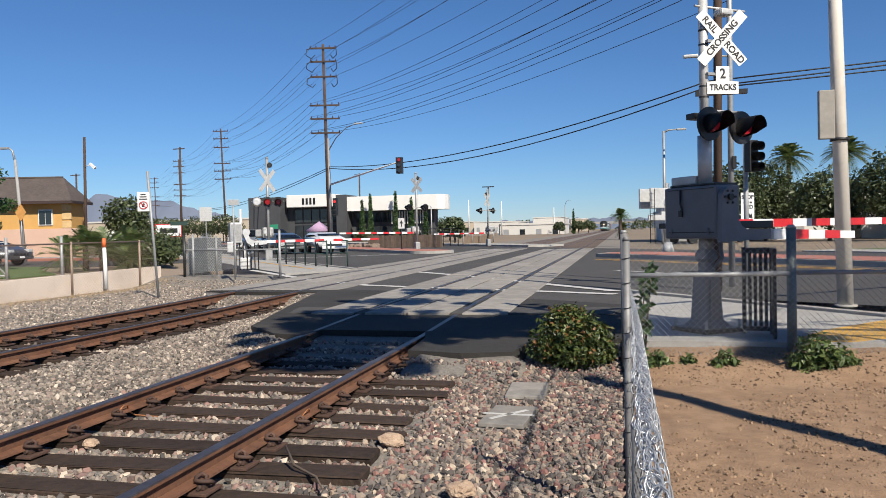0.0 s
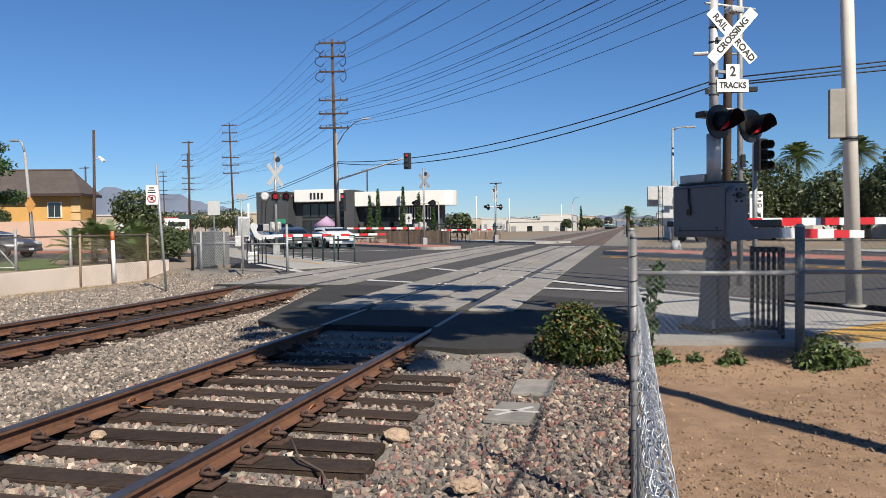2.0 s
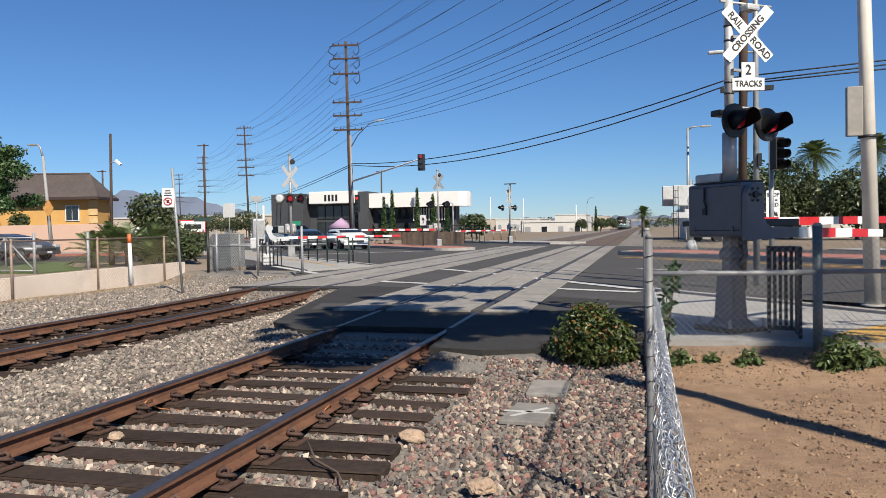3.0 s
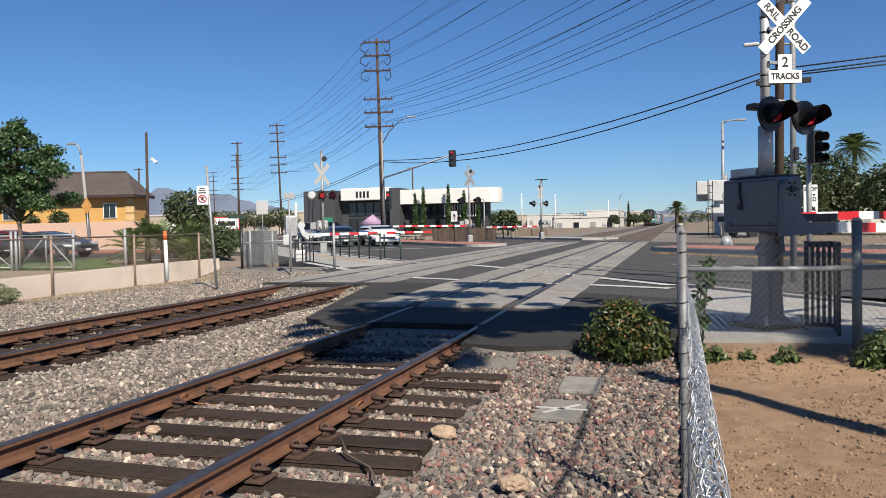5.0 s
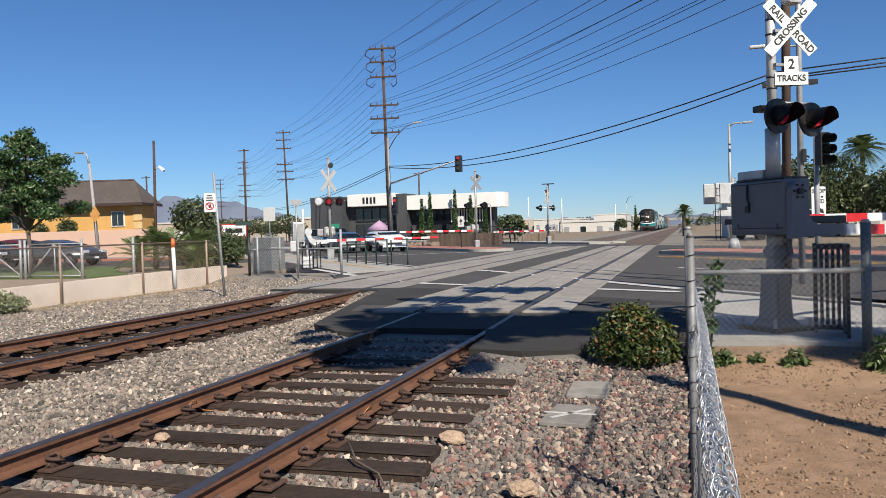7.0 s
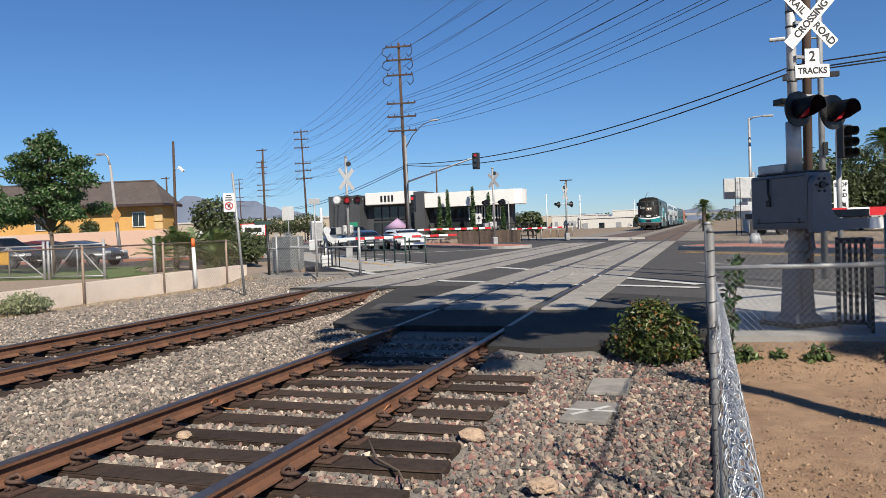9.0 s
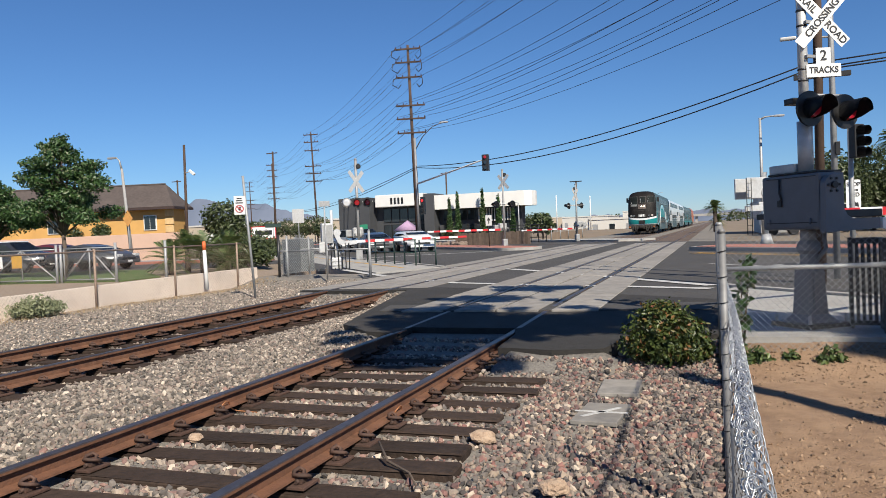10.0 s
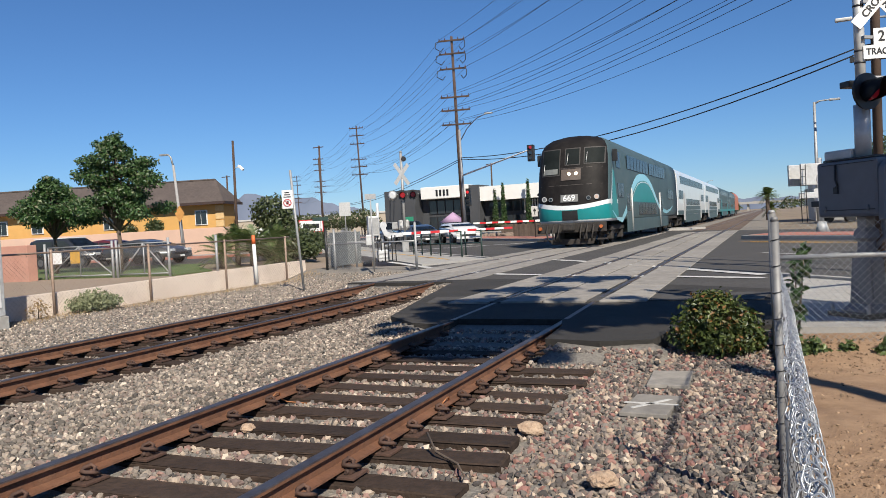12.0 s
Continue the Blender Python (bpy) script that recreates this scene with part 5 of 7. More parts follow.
# ---- office building across the street ----
def office():
    b = tagged(empty("office_building"), "two-storey dark grey office with white rounded fascia", "office building")
    dark = mat("charcoal_stucco", (0.055, 0.058, 0.065), (0.045, 0.048, 0.054), 0.5, 0.8, stain=(0.08, 0.08, 0.085), sscale=0.2, samount=0.5)
    fascia = mat("white_fascia", (0.80, 0.79, 0.76), (0.75, 0.74, 0.71), 0.4, 0.6, stain=(0.66, 0.64, 0.6), sscale=0.3, samount=0.3)
    glass = mat("office_glass", (0.03, 0.036, 0.042), (0.02, 0.024, 0.03), 0.3, 0.08, spec=0.7)
    part("wall", B(-57.6, -52.2, 112.5, 119, 0, 7.2, bevel=0.05), dark, b, "windowless charcoal wing")
    part("wall", B(-52.2, -43.4, 115.5, 119, 0, 5.6), dark, b)
    part("wall", B(-43.4, -41.7, 114.0, 119, 0, 7.35, bevel=0.05), dark, b, "charcoal pilaster")
    part("wall", B(-41.7, -28.2, 116.5, 119, 0, 4.9), dark, b)
    part("fascia", B(-51.6, -43.4, 113.6, 118.5, 5.55, 7.5, bevel=0.12), fascia, b, "white fascia panel")
    bm = bmesh.new()
    prism(bm, [(-41.7, 114.4), (-27.2, 114.4), (-26.2, 115.4), (-26.0, 117.0), (-26.3, 119.2), (-41.7, 119.2)], 4.75, 7.0)
    part("fascia", bm, fascia, b, "white rounded fascia")
    for x0, x1, z0, z1, n, y in ((-51.0, -43.8, 3.1, 5.3, 5, 115.45), (-51.0, -43.8, 0.3, 2.7, 5, 115.45), (-41.0, -28.8, 2.9, 4.5, 9, 116.45), (-41.0, -28.8, 0.3, 2.3, 9, 116.45)):
        w = (x1 - x0) / n
        for i in range(n):
            win = part("window", B(x0 + i * w + 0.03, x0 + (i + 1) * w - 0.03, y - 0.06, y + 0.02, z0, z1), BLACK, b)
            part("pane", B(x0 + i * w + 0.12, x0 + (i + 1) * w - 0.12, y - 0.075, y - 0.05, z0 + 0.08, z1 - 0.08), glass, win)
    for i in range(4):
        x = -48.9 + i * 0.62
        part("number_bar", B(x, x + 0.34, 113.55, 113.6, 5.95, 6.95), INK, b)
    for i in range(14):
        part("fin", B(-35.0 + i * 0.42, -34.88 + i * 0.42, 116.0, 116.4, 2.6, 4.6), fascia, b)


office()


# ---- house behind the pink wall ----
def house():
    h = tagged(empty("house", -38.5, 48.0, 0, 17), "long yellow stucco house with brown hipped roof", "house")
    wall = mat("ochre_stucco", (0.62, 0.36, 0.11), (0.56, 0.32, 0.095), 0.8, 0.85, bump=0.1, stain=(0.5, 0.3, 0.12), sscale=0.4, samount=0.4)
    roof = mat("brown_shingle", (0.10, 0.078, 0.07), (0.07, 0.056, 0.05), 5, 0.9, bump=0.4, bscale=12, stain=(0.13, 0.105, 0.092), sscale=0.7, samount=0.5)
    trim = mat("dark_trim", (0.05, 0.03, 0.025), rough=0.6)
    part("wall", B(-36.7, 0, 0, 2.4, 0, 3.95), wall, h)
    bm = bmesh.new()
    e = [(-37.7, -0.7), (0.35, -0.7), (0.35, 3.2), (-37.7, 3.2)]
    lo = [bm.verts.new((x, y, 3.95)) for x, y in e]
    hi = [bm.verts.new((-37.7, 2.3, 5.85)), bm.verts.new((-1.35, 2.3, 5.85))]
    for f in ((lo[0], lo[1], hi[1], hi[0]), (lo[1], lo[2], hi[1]), (lo[2], lo[3], hi[0], hi[1]), (lo[3], lo[0], hi[0]), tuple(lo[::-1])):
        bm.faces.new(f)
    part("roof", bm, roof, h, "brown shingled hip roof")
    part("eave", B(-37.7, 0.38, -0.75, -0.6, 3.78, 3.98), trim, h)
    part("eave", B(0.25, 0.4, -0.59, 3.2, 3.78, 3.98), trim, h)
    part("ridge_cap", B(-37.6, -1.4, 2.2, 2.4, 5.82, 5.93, bevel=0.02), roof, h)
    for i in range(6):
        part("quoin", B(-0.6, 0.05, -0.07, 0.05, 0.25 + i * 0.6, 0.75 + i * 0.6, bevel=0.02), mat("pale_quoin", (0.66, 0.46, 0.22), rough=0.85), h)
    for x in (-1.75, -9.2, -15.2, -18.2, -25.2, -29.7):
        w = part("window", B(x - 0.5, x + 0.5, -0.08, 0.03, 2.25, 3.4, bevel=0.02), WHITE, h, "white-framed window")
        for a in (-0.42, 0.02):
            part("pane", B(x + a, x + a + 0.4, -0.11, -0.07, 2.33, 3.32), GLASS_DK, w)
    return h


house()
PINK = mat("pink_stucco", (0.62, 0.42, 0.32), (0.57, 0.385, 0.29), 0.8, 0.9, bump=0.1, stain=(0.5, 0.36, 0.28), sscale=0.5, samount=0.5)
tagged(part("garden_wall", placed(B(-75, 0, 0, 0.25, -0.1, 1.95, bevel=0.02), pose(-34.8, 44.2, 0, 0, 0, 8)), PINK), "long pink stucco garden wall", "wall", kind="structure")
tagged(part("garden_wall", B(-40.0, -24.5, 19.6, 20.0, -0.2, 1.3, bevel=0.02), mat("salmon_block", (0.50, 0.27, 0.20), (0.44, 0.23, 0.17), 2, 0.9, bump=0.2, stain=(0.4, 0.25, 0.19), sscale=0.8, samount=0.4)), "salmon block garden wall end", "wall", kind="structure")


def retaining_wall():
    bm = bmesh.new()
    ys = [-4, 8, 12, 17, 21.0]
    tops = [0.20, 0.22, 0.235, 0.29, 0.32]
    prism(bm, [(y, z) for y, z in zip(ys, tops)] + [(21.0, -0.4), (-4, -0.4)], -13.95, -13.72, axis="x")
    tagged(part("retaining_wall", bm, mat("pale_concrete_wall", (0.84, 0.72, 0.61), (0.76, 0.64, 0.54), 2, 0.9, bump=0.15, stain=(0.42, 0.34, 0.28), sscale=0.8, samount=0.5)), "low pale concrete wall behind the fence", "wall", kind="structure")


retaining_wall()


def left_fence():
    f = tagged(empty("chain_link_fence"), "rusty chain-link fence on low concrete wall", "fence")
    for y in (-2.0, 1.2, 3.8, 6.2, 8.8, 11.45, 14.15, 16.95, 19.8):
        part("post", T((-13.62, y, -0.3), (-13.62, y, 1.14), 0.03, seg=10), LINK_RUST, f)
    part("top_rail", T((-13.62, -2.0, 1.05), (-13.62, 20.0, 1.10), 0.02, seg=8), LINK_RUST, f)
    chain_link(f, lambda s, h: (-13.64, -2.0 + s, -0.2 + 1.28 * h), 22.6, -0.2, 1.08, 0.0019, LINK_RUST, 0.05)


left_fence()


def yard_gate():
    g = tagged(empty("yard_gate", -21.1, 20.3, 0.0, 0), "wide galvanised chain-link yard gate with notices", "gate")
    for x in (-3.35, -0.07, 0.12, 2.45, 4.45):
        part("post", T((x, 0, -0.2), (x, 0, 1.3), 0.045, seg=10), GALV, g)
    for x0, x1 in ((0.2, 2.38), (-3.25, -0.14)):
        leaf = new("gate_leaf")
        leaf.parent = g
        for a, b in (((x0, 0.06, 0.1), (x1, 0.06, 0.1)), ((x0, 0.06, 1.15), (x1, 0.06, 1.15)), ((x0, 0.06, 0.1), (x0, 0.06, 1.15)), ((x1, 0.06, 0.1), (x1, 0.06, 1.15)), (((x0 + x1) / 2, 0.06, 0.1), ((x0 + x1) / 2, 0.06, 1.15)), ((x0, 0.06, 0.1), ((x0 + x1) / 2, 0.06, 1.15)), (((x0 + x1) / 2, 0.06, 1.15), (x1, 0.06, 0.1))):
            part("bar", T(a, b, 0.022, seg=8), GALV, leaf)
        chain_link(leaf, lambda s, h, x0=x0: (x0 + s, 0.07, 0.1 + 1.05 * h), x1 - x0, 0.1, 1.15, 0.0022, LINK, 0.05)
    for x, m in ((-3.0, SIGN_WHITE), (-2.1, YLINE)):
        part("notice", B(x, x + 0.46, 0.0, 0.02, 0.55, 1.0, bevel=0.005), m, g)


yard_gate()


def grey_fence():
    f = tagged(empty("mesh_enclosure"), "grey chain-link enclosure round the footpath gate", "fence")
    run = [(-12.88, 20.95), (-12.55, 20.9), (-10.75, 20.3), (-9.33, 20.02)]
    back = [(-12.95, 21.1), (-13.45, 22.9), (-13.08, 23.2), (-12.6, 23.6)]
    for x, y, h, r, m in ((-12.88, 20.95, 1.28, 0.045, BLACK), (-12.55, 20.9, 1.25, 0.035, GALV), (-9.33, 20.02, 1.32, 0.038, GALV),
                          (-13.45, 22.9, 1.2, 0.03, GALV), (-13.08, 23.2, 1.2, 0.035, GALV), (-12.6, 23.6, 1.2, 0.03, GALV)):
        p = part("post", T((x, y, -0.1), (x, y, h), r, seg=10), m, f)
        part("post_cap", T((x, y, h), (x, y, h + 0.03), r * 1.1, r * 0.5, 10), m, p)
    for pts in (run, back):
        for (x0, y0), (x1, y1) in zip(pts, pts[1:]):
            part("rail", T((x0, y0, 0.8), (x1, y1, 0.8), 0.022, seg=8), GALV, f)
    for (x0, y0), (x1, y1) in [(run[0], run[1]), (run[1], (-11.5, 20.55))] + list(zip(back, back[1:])):
        L = math.hypot(x1 - x0, y1 - y0)
        chain_link(f, lambda s, h, a=(x0, y0), b=(x1, y1), L=L: (a[0] + (b[0] - a[0]) * s / L, a[1] + (b[1] - a[1]) * s / L, 0.02 + 1.16 * h), L, 0, 1.16, 0.0035, LINK, 0.045)
    dull = mat("grey_mesh_panel", (0.17, 0.18, 0.185), (0.13, 0.14, 0.145), 3, 0.8)
    part("privacy_panel", placed(B(0, 1.75, -0.01, 0.01, 0.05, 1.15), pose(-12.95, 21.3, 0, 0, 0, 102)), dull, f, "grey privacy mesh")
    part("privacy_panel", placed(B(0, 0.55, -0.01, 0.01, 0.05, 1.15), pose(-13.4, 23.0, 0, 0, 0, 39)), dull, f, "grey privacy mesh")
    me = to_mesh("picket", B(-0.015, 0.015, -0.015, 0.015, 0.02, 0.95, bevel=0.003), BLACK)
    for k in range(7):
        shared("picket", me, f, pose(-12.95 + 0.13 * k, 24.3 + 0.02 * k, 0))
    s = tagged(empty("footpath_sign", -10.79, 20.16, 0.03, 30), "back of a small grey plate on a thin post", "sign")
    part("post", T((0, 0, -0.1), (0, 0, 2.2), 0.022, seg=8), GALV, s)
    part("plate", B(-0.16, 0.16, -0.03, -0.02, 2.05, 2.21, bevel=0.003), GALV, s)
    part("switch_box", B(-0.2, -0.03, -0.05, 0.05, 0.7, 1.0, bevel=0.02), ALU, s)


grey_fence()


def ped_rail():
    g = tagged(empty("pedestrian_rail"), "black steel pedestrian railings beside the footpath", "railing")
    runs = [((-13.9, 29.6), (-10.03, 25.35)), ((-10.6, 27.2), (-9.55, 26.1))]
    for (x0, y0), (x1, y1) in runs:
        n = 5 if x0 < -12 else 1
        for i in range(n + 1):
            x, y = x0 + (x1 - x0) * i / n, y0 + (y1 - y0) * i / n
            part("post", T((x, y, 0), (x, y, 0.98), 0.03, seg=8), DKGREEN, g)
        for z in (0.5, 0.95):
            part("rail", T((x0, y0, z), (x1, y1, z), 0.022, seg=8), DKGREEN, g)


ped_rail()


def no_trespass():
    s = tagged(empty("warning_sign", -10.65, 16.17, -0.22, 22), "white no-trespassing sign with red circle on grey post", "warning sign")
    part("post", T((0, 0, 0), (-0.17, 0, 2.98), 0.03, seg=10), GALV, s)
    shrink = pose(-0.27, 0, 2.265) @ Matrix.Diagonal((0.8, 1, 0.72, 1)) @ pose(0.195, 0, -2.365)
    pl = part("plate", placed(B(-0.36, -0.03, -0.05, -0.042, 2.05, 2.68, bevel=0.006), shrink), SIGN_WHITE, s)
    bm = bmesh.new()
    tor = []
    for i in range(24):
        a = i * math.tau / 24
        tor.append((-0.195 + 0.115 * math.cos(a), -0.058, 2.25 + 0.115 * math.sin(a)))
    pipe(bm, tor + [tor[0]], 0.014, 6)
    tube(bm, (-0.275, -0.06, 2.33), (-0.115, -0.06, 2.17), 0.013, seg=6)
    part("red_circle", placed(bm, shrink), REDWHITE_R, pl)
    for i in range(3):
        part("print_bar", placed(B(-0.31 + 0.02 * i, -0.08 - 0.02 * i, -0.055, -0.05, 2.43 + 0.075 * i, 2.465 + 0.075 * i), shrink), INK, pl)
    part("pictogram", placed(P(rounded(0.06, 0.12, 0.025), -0.003, 0.003, axis="y"), shrink @ pose(-0.195, -0.055, 2.25, 0, 20, 0)), INK, pl)


no_trespass()


def marker_post():
    s = tagged(empty("marker_post", -13.45, 18.05, -0.15), "white plastic marker post with orange cap", "marker post")
    part("post", T((0, 0, 0), (-0.03, 0, 1.12), 0.055, 0.05, 12), WHITE, s)
    part("cap", T((-0.03, 0, 1.12), (-0.035, 0, 1.36), 0.062, 0.045, 12), mat("orange_plastic", (0.75, 0.16, 0.04), rough=0.5), s, "orange cap")


marker_post()


def street_lamp(x, y, h, dx, dy, rise, label, shoe=True):
    s = tagged(empty("street_lamp", x, y, 0.0), label, "street lamp")
    part("pole", T((0.45 if shoe else 0, 0, 0), (0, 0, h), 0.11, 0.07, 12), mat("lamp_concrete", (0.36, 0.35, 0.34), rough=0.8) if shoe else GALV, s)
    bm = bmesh.new()
    pipe(bm, [(0, 0, h - 0.1), (dx * 0.25, dy * 0.25, h + rise * 0.75), (dx * 0.6, dy * 0.6, h + rise), (dx, dy, h + rise)], [0.06, 0.05, 0.04, 0.04], 8)
    part("arm", bm, GALV, s)
    part("lamp_head", B(dx - 0.35, dx + 0.2, dy - 0.12, dy + 0.12, h + rise - 0.06, h + rise + 0.05, bevel=0.03), GALV, s)
    return s


street_lamp(-32.75, 36.5, 5.7, -0.5, -0.1, 0.65, "grey concrete street lamp with curved arm")
street_lamp(2.6, 48.0, 6.95, 1.1, 0.0, 0.05, "grey street lamp with flat lamp arm", False)
s = tagged(empty("diamond_sign", -32.2, 36.2, 0, 10), "orange diamond road sign seen at a slant", "road sign")
part("post", T((0, 0, 0), (0, 0, 2.9), 0.03, seg=8), GALV, s)
part("plate", placed(P([(0.32, 0), (0, 0.5), (-0.32, 0), (0, -0.5)], -0.01, 0.01, axis="y"), pose(0, -0.04, 2.75)), mat("orange_sheet", (0.6, 0.3, 0.08), rough=0.6), s)


def pole_simple(x, y, h, r, label, arms=0):
    p = tagged(empty("utility_pole", x, y, 0), label, "utility pole")
    part("pole", T((0, 0, 0), (0.12, 0, h), r, r * 0.75, 10), WOOD_POLE, p)
    for k in range(arms):
        part("crossarm", B(-1.0, 1.0, -0.15, -0.05, h - 0.35 - 1.6 * k, h - 0.2 - 1.6 * k), WOOD_POLE, p)
    return p


pole_simple(-35.3, 45.4, 8.1, 0.11, "leaning brown wooden utility pole by the wall", 0)
p = tagged(empty("security_camera", -34.8, 45.2, 6.1), "white camera bracket on the wooden pole", "camera")
part("arm", T((-0.35, 0.15, 0.0), (0.25, 0, 0.1), 0.03, seg=6), WHITE, p)
part("body", placed(B(-0.25, 0.25, -0.1, 0.1, -0.08, 0.08, bevel=0.02), pose(0.35, 0, 0.0, 0, 40, 0)), WHITE, p)
pole_simple(-68.0, 110.0, 15.5, 0.2, "dark wooden utility pole beyond the street", 1)
pole_simple(-52.0, 150.0, 13.5, 0.2, "dark wooden utility pole behind the office", 1)
pole_simple(-95.0, 120.0, 13.0, 0.2, "dark wooden utility pole by the side street", 1)
fp = pole_simple(-11.9, 70.0, 5.25, 0.09, "dark slim pole with a small flat top frame", 0)
part("top_frame", B(-0.45, 0.65, -0.1, 0.1, 5.2, 5.28, bevel=0.01), BLACK, fp)


# ---- vehicles ----
def car(name, x, y, rz, paint, label, l=4.7, w=1.82, h=1.45, suv=False):
    c = tagged(empty(name, x, y, 0.0, rz), label, "car")
    if suv:
        prof = [(-l / 2, 0.45), (-l / 2, 1.0), (-l / 2 + 0.15, h - 0.1), (-l / 2 + 0.5, h), (0.3, h), (1.05, 1.08), (l / 2 - 0.35, 0.95), (l / 2, 0.75), (l / 2, 0.4)]
    else:
        prof = [(-l / 2, 0.45), (-l / 2 + 0.02, 0.92), (-l / 2 + 0.75, 0.98), (-l / 2 + 1.35, h - 0.08), (-0.1, h), (0.55, h - 0.12), (1.25, 0.98), (l / 2 - 0.4, 0.82), (l / 2, 0.66), (l / 2, 0.36)]
    bm = bmesh.new()
    secs = []
    for k, s in ((-1, 0.93), (-0.8, 1.0), (0.8, 1.0), (1, 0.93)):
        ring = []
        for px, pz in prof:
            tuck = 0.16 * max(0, (pz - 0.95) / (h - 0.95))
            yy = k * w / 2 * (1 - tuck * 1.3)
            ring.append(bm.verts.new((px * (0.985 if abs(k) == 1 else 1), yy, pz if abs(k) < 1 else 0.42 + (pz - 0.42) * 0.975)))
        secs.append(ring)
    for a, b in zip(secs, secs[1:]):
        for i in range(len(a)):
            bm.faces.new((a[i], a[(i + 1) % len(a)], b[(i + 1) % len(b)], b[i]))
    bm.faces.new(secs[0][::-1])
    bm.faces.new(secs[-1])
    bmesh.ops.recalc_face_normals(bm, faces=bm.faces[:])
    bmesh.ops.bevel(bm, geom=bm.edges[:], offset=0.035, segments=2, affect="EDGES")
    part("body", bm, paint, c, smooth=True)
    top = h - 0.14
    for s in (-1, 1):
        yy = s * w / 2 * 0.925
        if suv:
            shapes = [[(-l / 2 + 0.35, 1.05), (-l / 2 + 0.5, top), (-0.55, top), (-0.55, 1.05)], [(-0.47, 1.05), (-0.47, top), (0.25, top), (0.85, 1.08)]]
        else:
            shapes = [[(-l / 2 + 1.0, 1.0), (-l / 2 + 1.45, top), (-0.3, top), (-0.3, 1.0)], [(-0.22, 1.0), (-0.22, top), (0.45, top - 0.06), (1.0, 1.0)]]
        for sh in shapes:
            part("window", P(sh, yy - 0.012 * s, yy + 0.02 * s, axis="y"), GLASS_DK, c)
        for wx in (-l * 0.29, l * 0.31):
            wh = part("wheel", T((wx, s * (w / 2 - 0.2), 0.33), (wx, s * (w / 2 + 0.005), 0.33), 0.33, seg=20), BLACK, c)
            part("rim", T((wx, s * (w / 2), 0.33), (wx, s * (w / 2 + 0.02), 0.33), 0.19, seg=16), mat("wheel_grey", (0.2, 0.2, 0.205), (0.12, 0.12, 0.125), 10, 0.4, metal=0.5), wh)
        part("headlight", B(l / 2 - 0.22, l / 2 + 0.015, s * w * 0.36 - 0.16, s * w * 0.36 + 0.16, 0.64, 0.78, bevel=0.03), CLEAR_LENS, c)
        part("tail_light", B(-l / 2 - 0.015, -l / 2 + 0.15, s * w * 0.38 - 0.14, s * w * 0.38 + 0.14, 0.75, 0.9, bevel=0.02), REDWHITE_R, c)
    if suv:
        ws = [(0.36, h - 0.06), (1.06, 1.11)]
    else:
        ws = [(0.62, h - 0.16), (1.26, 1.0)]
    bm = bmesh.new()
    n = Vector((ws[1][1] - ws[0][1], 0, -(ws[1][0] - ws[0][0]))).normalized() * -0.02
    q = [(ws[0][0], -w * 0.36, ws[0][1]), (ws[0][0], w * 0.36, ws[0][1]), (ws[1][0], w * 0.42, ws[1][1]), (ws[1][0], -w * 0.42, ws[1][1])]
    bm.faces.new([bm.verts.new((a + n.x, b, cc + n.z)) for a, b, cc in q])
    bmesh.ops.solidify(bm, geom=bm.faces[:], thickness=0.01)
    part("windscreen", bm, GLASS_DK, c)
    part("grille", B(l / 2 - 0.03, l / 2 + 0.02, -0.5, 0.5, 0.4, 0.6, bevel=0.02), BLACK, c)
    part("bumper", B(l / 2 - 0.12, l / 2 + 0.05, -w * 0.46, w * 0.46, 0.3, 0.46, bevel=0.04), paint, c)
    part("number_plate", B(l / 2 + 0.045, l / 2 + 0.06, -0.16, 0.16, 0.36, 0.46), SIGN_WHITE, c)
    return c


SILVER_DK = mat("graphite_paint", (0.10, 0.105, 0.11), (0.085, 0.09, 0.095), 1, 0.3, metal=0.5, coat=0.6)
CARWHITE = mat("white_car_paint", (0.75, 0.76, 0.77), (0.7, 0.71, 0.72), 1, 0.25, coat=0.6)
CARSILVER = mat("silver_car_paint", (0.40, 0.42, 0.43), (0.36, 0.38, 0.39), 1, 0.3, metal=0.6, coat=0.5)
CARDARK = mat("dark_car_paint", (0.03, 0.033, 0.04), (0.025, 0.028, 0.034), 1, 0.25, coat=0.6)
CARMAROON = mat("maroon_car_paint", (0.10, 0.02, 0.025), (0.08, 0.018, 0.02), 1, 0.3, coat=0.6)
car("parked_car", -30.2, 31.3, 3, SILVER_DK, "graphite grey saloon parked by the lawn", l=4.4, w=1.75, h=1.34)
car("parked_car", -36.0, 34.6, 3, CARMAROON, "dark maroon saloon parked at the kerb")
van = car("parked_car", -35.2, 31.0, 4, CARDARK, "dark estate car with white roof parked at the kerb", suv=True, h=1.62)
part("roof_panel", B(-2.0, 0.35, -0.66, 0.66, 1.6, 1.66, bevel=0.025), CARWHITE, van, "white roof")
car("waiting_car", -18.4, 46.2, -52, CARWHITE, "white hatchback waiting at the lowered barrier", l=4.1, w=1.70, h=1.32, suv=True)
car("waiting_car", -21.3, 46.4, -52, SILVER_DK, "dark silver saloon waiting at the lowered barrier", l=4.4, h=1.34)
car("waiting_car", -24.5, 51.6, -52, CARDARK, "dark car waiting behind others", suv=True, h=1.65)
car("waiting_car", -29.0, 57.5, -52, CARSILVER, "silver estate car waiting in the queue", suv=True, h=1.7)


